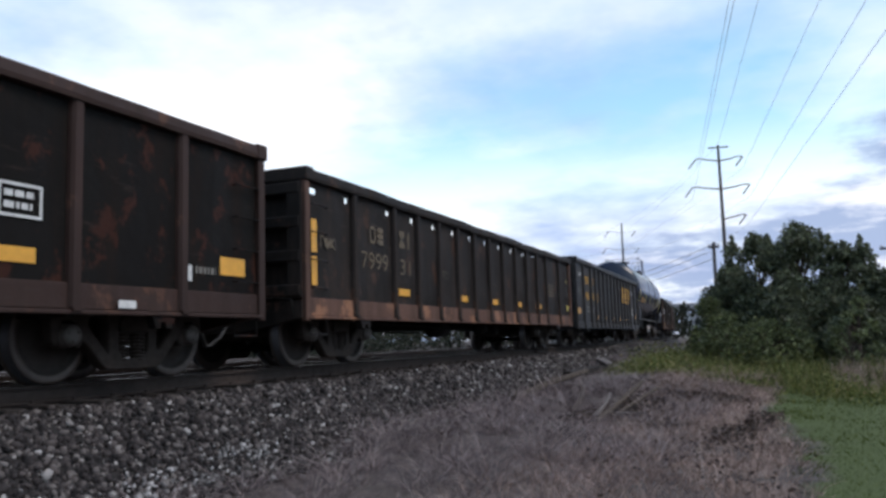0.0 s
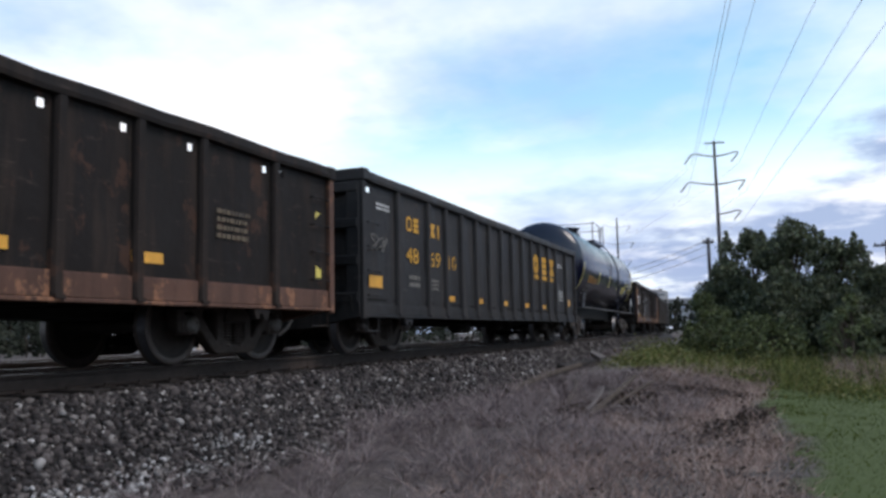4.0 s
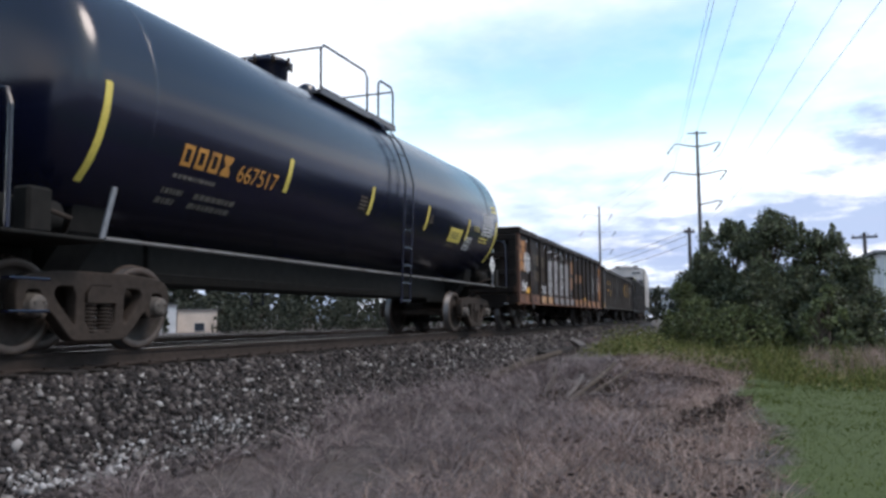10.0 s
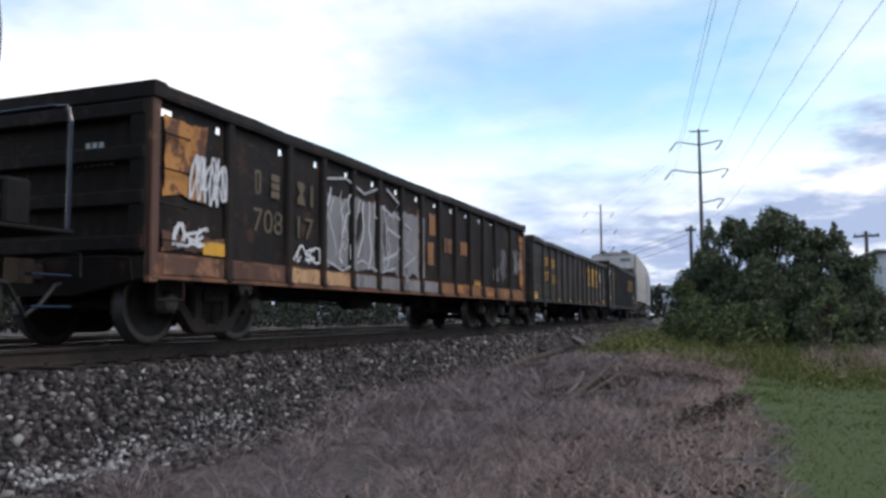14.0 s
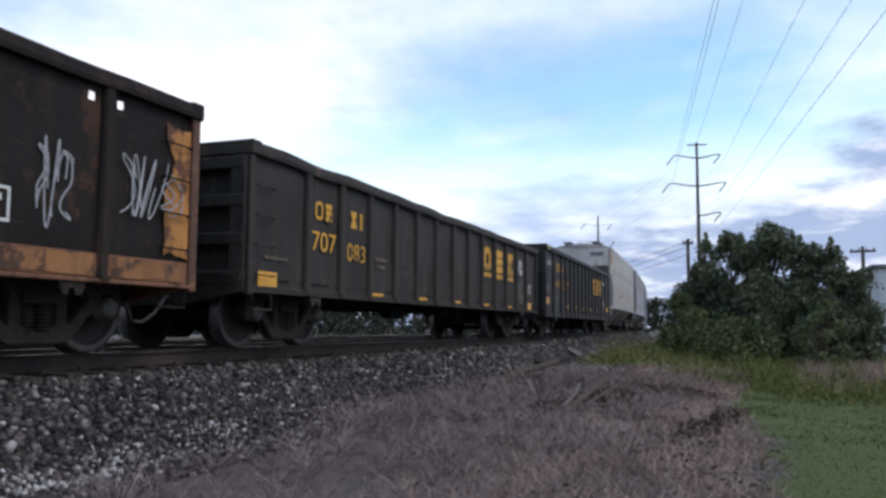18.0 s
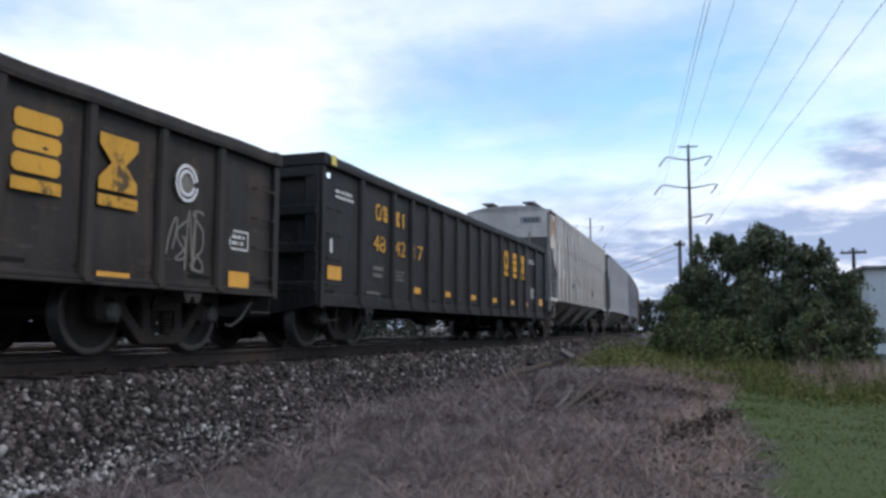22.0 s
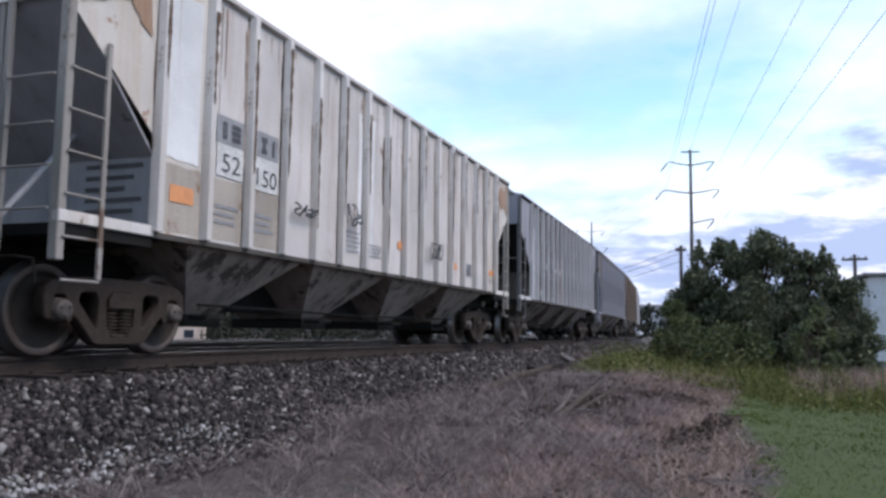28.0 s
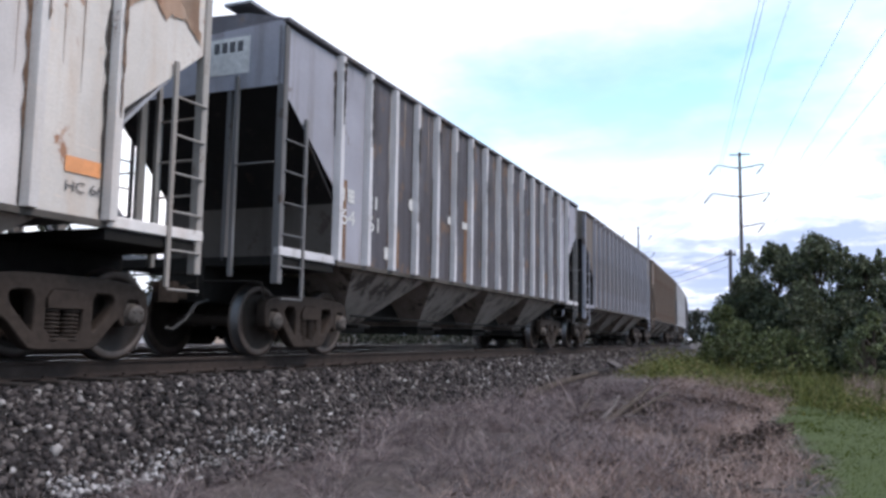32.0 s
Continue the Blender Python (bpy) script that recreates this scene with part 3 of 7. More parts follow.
def add_coupler(car, y, k):
    """Coupler, uncoupling lever and air hose at the end y of a car; k: -1 or 1."""
    bm = bmesh.new()
    box(bm, -0.09, 0.09, min(y - k * 0.5, y + k * 0.30), max(y - k * 0.5, y + k * 0.30), 0.74, 0.93, 0.02)
    prism(bm, [(-0.15, y + k * 0.26), (0.16, y + k * 0.26), (0.19, y + k * 0.40), (0.06, y + k * 0.52), (0.02, y + k * 0.40), (-0.10, y + k * 0.46)], 0.70, 0.97, "z")
    part("coupler", bm, TRUCK_IRON, car, "rusty knuckle coupler")
    bm = bmesh.new()
    z = 0.98
    tube(bm, [(1.40, y + k * 0.10, 0.72), (1.38, y + k * 0.12, 0.95), (1.15, y + k * 0.12, z), (0.30, y + k * 0.14, z), (0.16, y + k * 0.25, z - 0.06)], 0.014, 6)
    part("uncoupling_lever", bm, UNDER_BLACK, car)
    bm = bmesh.new()
    tube(bm, [(0.35, y - k * 0.1, 0.74), (0.36, y + k * 0.14, 0.68), (0.33, y + k * 0.32, 0.46), (0.26, y + k * 0.46, 0.34), (0.2, y + k * 0.52, 0.36)], 0.026, 8)
    part("air_hose", bm, RUBBER, car)


def add_car(name, label, centre, length, tc, keyed=True):
    e = new(name)
    tagged(e, label, "railcar", "cars of the train")
    CARS.append((e, centre, tc / 2))
    for k in (-1, 1):
        add_truck(e, k * tc / 2, keyed)
        add_coupler(e, k * length / 2, k)
    return e


def rungs(parent, x, ys, zs, r=0.012, m=None, name="grab_iron"):
    """Grab irons: each a bar with two feet."""
    for z in zs:
        bm = bmesh.new()
        tube(bm, [(x - 0.07, ys[0], z), (x, ys[0], z), (x, ys[1], z), (x - 0.07, ys[1], z)], r, 6)
        part(name, bm, m or GONDOLA_BLACK, parent)


def gondola(name, label, s0, s1, top, sill, paint, sill_paint, ribs, holes=0.0, dent=0.014, panels=None, chord=None, sill_h=0.3, seed=1, slots=False):
    """An open gondola car with ribbed steel sides. sill: height of the side sill's lower edge; ribs: distances from the front end."""
    L = s1 - s0
    car = add_car(name, label, (s0 + s1) / 2, L, L - 3.5)
    h, W = L / 2, 1.505
    panels = panels or {}
    chord = chord or paint
    ys = [-h + 0.06] + [-h + r for r in ribs] + [h - 0.06]
    bm = bmesh.new()
    deck = max(sill + 0.16, 0.87)
    box(bm, -W, W, -h + 0.1, h - 0.1, deck, deck + 0.05)
    part("floor", bm, UNDER_BLACK, car)
    bm = bmesh.new()
    box(bm, -0.32, 0.32, -h + 0.05, h - 0.05, sill - 0.12, sill + 0.16)
    part("centre_sill", bm, UNDER_BLACK, car)
    bm = bmesh.new()
    box(bm, -W, W, -0.05, 0.05, sill - 0.02, sill + 0.155)
    bearer = part("crossbearer", bm, UNDER_BLACK, car)
    bearer.matrix_basis = pose(0, -h + ribs[0], 0)
    for r in ribs[1:]:
        again(bearer, pose(0, -h + r, 0), car)
    low, high = sill + sill_h, top - 0.17
    for i, (a, b) in enumerate(zip(ys, ys[1:])):
        for face in (1, -1):
            bm = bmesh.new()
            if face == 1 and (holes or (slots and i == 0)):
                zc = high - 0.13
                sheet(bm, W, a, b, low, zc - 0.045, 6, 6, 0.012, dent, seed + i)
                gap = 0.045 if holes else 0.0
                hy = b - 0.20 if i < len(ys) - 2 else a + 0.2
                slot = 0.30 if i == 0 else 0.0
                box(bm, W - 0.012, W, a + slot, hy - gap, zc - 0.045, zc + 0.045)
                if slot:
                    box(bm, W - 0.012, W, a, a + 0.07, zc - 0.045, zc + 0.045)
                box(bm, W - 0.012, W, hy + gap, b, zc - 0.045, zc + 0.045)
                box(bm, W - 0.012, W, a, b, zc + 0.045, high)
            else:
                sheet(bm, face * W, a, b, low, high, 6 if face == 1 else 1, 6 if face == 1 else 1, 0.012, dent if face == 1 else 0, seed + i, face)
            m = panels.get(i, paint) if face == 1 else paint
            part("panel", bm, m, car)
    rib_bm = bmesh.new()
    prism(rib_bm, [(W, -0.08), (W + 0.04, -0.07), (W + 0.075, -0.045), (W + 0.075, 0.045), (W + 0.04, 0.07), (W, 0.08)], sill + 0.06, high, "z")
    box(rib_bm, W, W + 0.10, -0.06, 0.06, sill + 0.03, sill + 0.07)
    rib = part("rib", rib_bm, panels.get("rib", paint), car)
    rib.matrix_basis = pose(0, ys[1], 0)
    for y in ys[2:-1]:
        again(rib, pose(0, y, 0), car)
    for y in ys[1:-1]:
        again(rib, pose(0, y, 0, 0, 0, 180), car)
    for face in (1, -1):
        bm = bmesh.new()
        x0, x1 = sorted((face * (W - 0.02), face * (W + 0.03)))
        box(bm, x0, x1, -h + 0.02, h - 0.02, sill + 0.05, low, 0.008)
        x0, x1 = sorted((face * (W - 0.02), face * (W + 0.075)))
        box(bm, x0, x1, -h + 0.02, h - 0.02, sill, sill + 0.045, 0.008)
        part("side_sill", bm, sill_paint, car)
        bm = bmesh.new()
        n = 40
        prof = [(W - 0.05, high), (W + 0.085, high), (W + 0.095, high + 0.05), (W + 0.085, top - 0.02), (W + 0.06, top), (W - 0.05, top)]
        rings = []
        for i in range(n + 1):
            y = -h + 2 * h * i / n
            dz = dent * 1.6 * noise.noise((y * 0.9, seed * 3.1, face)) if 0 < i < n else 0
            dx = dent * 1.2 * noise.noise((y * 0.7, seed * 1.7, face + 5)) if 0 < i < n else 0
            rings.append([bm.verts.new((face * (x + dx), y, z + dz)) for x, z in prof])
        for u, v in zip(rings, rings[1:]):
            for k in range(len(prof)):
                bm.faces.new((u[k], u[(k + 1) % len(prof)], v[(k + 1) % len(prof)], v[k]))
        bm.faces.new(rings[0])
        bm.faces.new(rings[-1][::-1])
        part("top_chord", bm, chord, car)
    for k in (-1, 1):
        bm = bmesh.new()
        y0, y1 = sorted((k * (h - 0.06), k * (h - 0.075)))
        box(bm, -W, W, y0, y1, low - 0.1, high)
        part("end_wall", bm, paint, car)
        bm = bmesh.new()
        y0, y1 = sorted((k * (h - 0.16), k * (h + 0.05)))
        box(bm, -W - 0.10, W + 0.10, y0, y1, high - 0.01, top + 0.015, 0.015)
        part("end_chord", bm, chord, car)
        n = 3
        for j in range(n + 1):
            z = low + 0.02 + (high - low - 0.22) * j / n
            bm = bmesh.new()
            y0, y1 = sorted((k * (h - 0.06), k * (h + 0.07)))
            box(bm, -W + 0.02, W - 0.02, y0, y1, z, z + 0.17, 0.02)
            part("end_rib", bm, paint, car)
        for x in (-W + 0.12, W - 0.12):
            bm = bmesh.new()
            y0, y1 = sorted((k * (h - 0.065), k * (h + 0.055)))
            box(bm, x - 0.12, x + 0.12, y0, y1, low, high - 0.02, 0.015)
            part("end_post", bm, paint, car)
        for face in (1, -1):
            bm = bmesh.new()
            x0, x1 = sorted((face * (W - 0.03), face * (W + 0.065)))
            y0, y1 = sorted((k * (h - 0.10), k * (h + 0.03)))
            box(bm, x0, x1, y0, y1, sill - 0.03, high, 0.012)
            part("corner_post", bm, panels.get("post", paint), car)
        bm = bmesh.new()
        y0, y1 = sorted((k * (h - 0.1), k * (h + 0.06)))
        prism(bm, [(-W, sill + 0.25), (W, sill + 0.25), (W, sill + 0.02), (0.5, sill - 0.16), (-0.5, sill - 0.16), (-W, sill + 0.02)], y0, y1, "y")
        part("end_sill", bm, sill_paint if k == 1 else paint, car)
        ya, yb = sorted((k * (h - 0.13), k * (h - 0.58)))
        rungs(car, W + 0.085, (ya, yb), [low + 0.14 + 0.40 * q for q in range(4)], 0.011, paint)
        bm = bmesh.new()
        tube(bm, [(W + 0.03, ya, sill + 0.02), (W + 0.03, ya, sill - 0.22), (W + 0.03, yb, sill - 0.22), (W + 0.03, yb, sill + 0.02)], 0.016, 6)
        part("stirrup", bm, paint, car)
        # jacking bracket over the truck
        bm = bmesh.new()
        prism(bm, [(k * (h - 1.62), sill + 0.01), (k * (h - 1.98), sill + 0.01), (k * (h - 1.92), sill - 0.13), (k * (h - 1.86), sill - 0.13), (k * (h - 1.84), sill - 0.06), (k * (h - 1.78), sill - 0.06),
                   (k * (h - 1.76), sill - 0.13), (k * (h - 1.68), sill - 0.13)], W - 0.05, W + 0.05)
        part("jacking_bracket", bm, paint, car)
    # brake gear below the floor
    bm = bmesh.new()
    tube(bm, [(0.9, -h + 3.4, sill - 0.02), (0.9, -0.8, sill - 0.10), (0.7, 0.6, sill - 0.10), (0.9, h - 3.4, sill - 0.02)], 0.022, 6)
    tube(bm, [(0.62, -h + 3.2, sill - 0.15), (0.62, -1.2, sill - 0.2)], 0.018, 6)
    part("brake_rod", bm, UNDER_BLACK, car)
    bm = bmesh.new()
    lathe(bm, [(-0.5, 0.05), (-0.48, 0.16), (0.3, 0.16), (0.32, 0.05)], 16, "y", (0.75, -1.3, sill - 0.12))
    part("air_reservoir", bm, UNDER_BLACK, car)
    bm = bmesh.new()
    lathe(bm, [(-0.3, 0.04), (-0.28, 0.12), (0.2, 0.12), (0.22, 0.04)], 14, "y", (0.85, 1.2, sill - 0.10))
    part("brake_cylinder", bm, UNDER_BLACK, car)
    bm = bmesh.new()
    box(bm, 0.7, 1.0, 1.9, 2.2, sill - 0.24, sill, 0.03)
    part("brake_valve", bm, UNDER_BLACK, car)
    return car, W + 0.016


def even_ribs(L, a, b, n):
    """Two wide bays at each end, n narrow ones between."""
    return [a, b] + [b + (L - 2 * b) * i / n for i in range(1, n)] + [L - b, L - a]


def reflectors(car, x, c, spots, z0, z1, m=None, width=0.48):
    for s in spots:
        mark("reflector", s - c, s - c + width, z0, z1, x, m or REFLECT_YELLOW, car, label="yellow reflective strip")


def plain_shape(name, shape, a, b, z0, z1, x, m, car, stroke, wrap=None):
    """A painted plain shape: ring, stacked bars, hourglass, upright bar or hollow block."""
    if shape == "block":
        return mark(name, a, b, z0, z1, x, m, car, wrap, 6, stroke)
    bm = bmesh.new()
    w, h = b - a, z1 - z0
    def at(u, v):
        z = z0 + v
        return bm.verts.new((x if wrap is None else math.sqrt(max(0.0, wrap[1] ** 2 - (z - wrap[0]) ** 2)) + 0.006, a + u, z))
    def octagon(c, d, e, f, k):
        return [(c + k, e), (d - k, e), (d, e + k), (d, f - k), (d - k, f), (c + k, f), (c, f - k), (c, e + k)]
    def ring(c, d, e, f, k, t):
        outer, inner = octagon(c, d, e, f, k), octagon(c + t, d - t, e + t, f - t, k * 0.4)
        for i in range(8):
            j = (i + 1) % 8
            bm.faces.new([at(*q) for q in (outer[i], outer[j], inner[j], inner[i])])
    if shape == "ring":
        ring(0, w, 0, h, 0.22 * w, stroke)
    elif shape == "bars":
        for v0, v1 in ((0, 0.30), (0.36, 0.64), (0.70, 1.0)):
            q = octagon(0, w, h * v0, h * v1, 0.07 * h)
            bm.faces.new([at(*v) for v in q])
    elif shape == "post":
        bm.faces.new([at(*v) for v in ((0.3 * w, 0), (0.7 * w, 0), (0.7 * w, h), (0.3 * w, h))])
    else:
        k = 0.32 * w
        for q in (((0, 0), (w, 0), (w, h * 0.2), (w - k, h * 0.5), (k, h * 0.5), (0, h * 0.2)), ((k, h * 0.5), (w - k, h * 0.5), (w, h * 0.8), (w, h), (0, h), (0, h * 0.8))):
            bm.faces.new([at(*v) for v in q])
    return part(name, bm, m, car)


def letter_blocks(car, x, c, cells, m, stroke, shapes=("ring", "bars", "hourglass", "post")):
    """Company letters, drawn as plain shapes: rows of (start, end, low, high)."""
    for (a, b, z0, z1), shape in zip(cells, shapes):
        plain_shape("letter_block", shape, a - c, b - c, z0, z1, x, m, car, stroke)


def emblem(car, x, c, starts, z0, z1, m, w=0.50):
    """The big emblem: three plain shapes, each with a bar below."""
    for a, shape in zip(starts, ("ring", "bars", "hourglass")):
        plain_shape("emblem_block", shape, a - c, a - c + w + 0.02, z0, z1 + 0.03, x + 0.012, m, car, 0.155)
        mark("emblem_bar", a - c, a - c + w + 0.04, z0 - 0.17, z0 - 0.05, x + 0.012, m, car)


def ragged_patch(name, y0, y1, z0, z1, x, material, car, seed, rag=0.05, label=""):
    """A flat patch of old paint with an uneven outline."""
    rnd = random.Random(seed)
    bm = bmesh.new()
    def edge(length, at):
        n = max(6, int(length / 0.03))
        return [(i / n, rag * (0.5 + 0.6 * noise.noise((at, i / n * length * 3.0, seed)) + 0.35 * noise.noise((at, i / n * length * 14.0, seed + 5)) + 0.1 * rnd.random())) for i in range(1, n)]
    w, h = y1 - y0, z1 - z0
    pts = [(y0 + w * t, z0 + max(0, d) * min(1, 4 * t, 4 - 4 * t)) for t, d in edge(w, 1.3)]
    pts += [(y1 - max(0, d) * min(1, 4 * t, 4 - 4 * t) - 0.1 * rag, z0 + h * t) for t, d in edge(h, 7.7)]
    pts += [(y1 - w * t, z1 - max(0, d) * min(1, 4 * t, 4 - 4 * t)) for t, d in edge(w, 3.1)]
    pts += [(y0 + max(0, d) * min(1, 4 * t, 4 - 4 * t) + 0.1 * rag, z1 - h * t) for t, d in edge(h, 5.9)]
    bm.faces.new([bm.verts.new((x, *q)) for q in pts])
    bmesh.ops.triangulate(bm, faces=bm.faces)
    return part(name, bm, material, car, label)


def consolidated_stencil(car, x, c, s, z, w=0.44, h=0.30, m=None):
    mark("stencil_frame", s - c, s - c + w, z, z + h, x, m or LETTER_WHITE, car, hollow=0.028)
    small_print(s - c + 0.06, s - c + w - 0.04, z + 0.05, z + h - 0.05, x, m or LETTER_WHITE, car, 2, 5)


def sprayed_line(pts, x, width, material, car):
    """One sharp sprayed outline on a plate."""
    return part("graffiti", stroke_mesh(pts, x, width), material, car, "sprayed white outline")


def car_red():
    s0, s1 = -7.55, 8.75
    c = (s0 + s1) / 2
    ribs = even_ribs(s1 - s0, 1.5, 3.0, 10)
    car, x = gondola("gondola_car", "rust-stained red-brown and black gondola car on rails", s0, s1, 2.90, 0.67, GONDOLA_RED, SILL_RED, ribs, dent=0.016, panels={"rib": SILL_RED, "post": SILL_RED}, chord=SILL_RED, seed=3)
    c -= 0.07
    reflectors(car, x, c, (4.78, 2.7, 0.7, -1.4, -3.5), 1.12, 1.26)
    mark("reflector", 7.86 - c, 8.34 - c, 1.18, 1.40, x, REFLECT_YELLOW, car, label="yellow reflective square")
    consolidated_stencil(car, x, c, 4.86, 1.52, 0.46, 0.31)
    mark("white_tag", 6.2 - c, 6.44 - c, 0.74, 0.82, x + 0.06, LETTER_WHITE, car)
    mark("white_tag", 7.28 - c, 7.36 - c, 1.08, 1.26, x, LETTER_WHITE, car)
    small_print(7.42 - c, 7.8 - c, 1.14, 1.28, x, LETTER_DIM, car, 1, 4)


def car_a():
    s0, s1 = 9.74, 26.05
    c = (s0 + s1) / 2
    car, x = gondola("gondola_car", "dark weathered gondola car with rusty sill and rivet holes", s0, s1, 2.83, 0.68, GONDOLA_WORN, SILL_RUST, even_ribs(s1 - s0, 1.48, 2.96, 10), holes=1, dent=0.018, panels={"post": SILL_RUST}, seed=7)
    c -= 0.07
    reflectors(car, x, c, (12.81, 15.85, 17.95, 19.95, 21.9), 1.13, 1.25)
    for z0, z1 in ((1.16, 1.58), (1.64, 2.12)):
        mark("reflector", 9.87 - c, 10.02 - c, z0, z1, x, REFLECT_YELLOW, car, label="upright yellow reflective strip")
        mark("reflector", 25.55 - c, 25.70 - c, z0, z1, x, BAND_YELLOW, car, label="upright yellow reflective strip")
    letter_blocks(car, x, c, [(11.72, 11.94, 1.95, 2.24), (12.0, 12.22, 1.95, 2.24), (12.88, 13.10, 1.98, 2.28), (13.16, 13.38, 1.98, 2.28)], LETTER_FADED, 0.05)
    lettering("car_number", "7999", 11.42 - c, 1.52, 0.28, 0.98, x, LETTER_FADED, car)
    lettering("car_number", "31", 12.9 - c, 1.50, 0.28, 0.44, x, LETTER_FADED, car)
    scrawl(10.12 - c, 10.55 - c, 1.72, 1.90, x, LETTER_FADED, car, 2, 3, 0.025)
    scrawl(14.85 - c, 15.2 - c, 1.5, 1.75, x, LETTER_FADED, car, 4, 2, 0.02)
    small_print(23.3 - c, 24.0 - c, 1.5, 1.9, x, LETTER_FADED, car, 4, 8)


def car_b():
    s0, s1 = 27.0, 43.12
    c = (s0 + s1) / 2
    car, x = gondola("gondola_car", "black gondola car with yellow numbers and orange reflectors", s0, s1, 3.02, 0.60, GONDOLA_BLACK, GONDOLA_BLACK, even_ribs(s1 - s0, 1.40, 2.82, 11), dent=0.010, sill_h=0.22, seed=13, slots=True)
    c -= 0.07
    reflectors(car, x, c, (30.74, 32.6, 34.55, 36.58, 38.44), 0.97, 1.08)
    mark("reflector", 41.79 - c, 42.26 - c, 1.12, 1.32, x, REFLECT_YELLOW, car, label="orange reflective square")
    mark("reflector", 27.2 - c, 27.7 - c, 1.10, 1.30, x, REFLECT_YELLOW, car, label="orange reflective square")
    letter_blocks(car, x, c, [(28.75, 29.0, 2.2, 2.47), (29.08, 29.33, 2.2, 2.47), (29.9, 30.15, 2.2, 2.47), (30.22, 30.45, 2.2, 2.47)], LETTER_YELLOW, 0.05)
    for t, a in (("48", 28.74), ("69", 29.86), ("10", 30.90)):
        lettering("car_number", t, a - c, 1.62, 0.29, 0.56 if t != "10" else 0.42, x, LETTER_YELLOW, car)
    emblem(car, x, c, (37.66, 38.6, 39.54), 1.98, 2.46, LETTER_YELLOW, 0.46)
    consolidated_stencil(car, x, c, 40.78, 1.28)
    small_print(28.85 - c, 29.4 - c, 1.15, 1.42, x, LETTER_DIM, car, 2, 3)
    small_print(29.95 - c, 30.4 - c, 1.15, 1.38, x, LETTER_DIM, car, 3, 5)
    small_print(27.5 - c, 28.15 - c, 2.42, 2.56, x, LETTER_WHITE, car, 2, 6)
    small_print(40.62 - c, 41.3 - c, 2.30, 2.44, x, LETTER_WHITE, car, 2, 9)
    small_print(41.95 - c, 42.4 - c, 2.0, 2.3, x, LETTER_FADED, car, 4, 10)
    scrawl(40.58 - c, 40.76 - c, 1.0, 1.85, x, LETTER_DIM, car, 3, 2, 0.02)
    scrawl(27.3 - c, 27.9 - c, 1.7, 2.0, x, LETTER_DIM, car, 6, 3, 0.018)


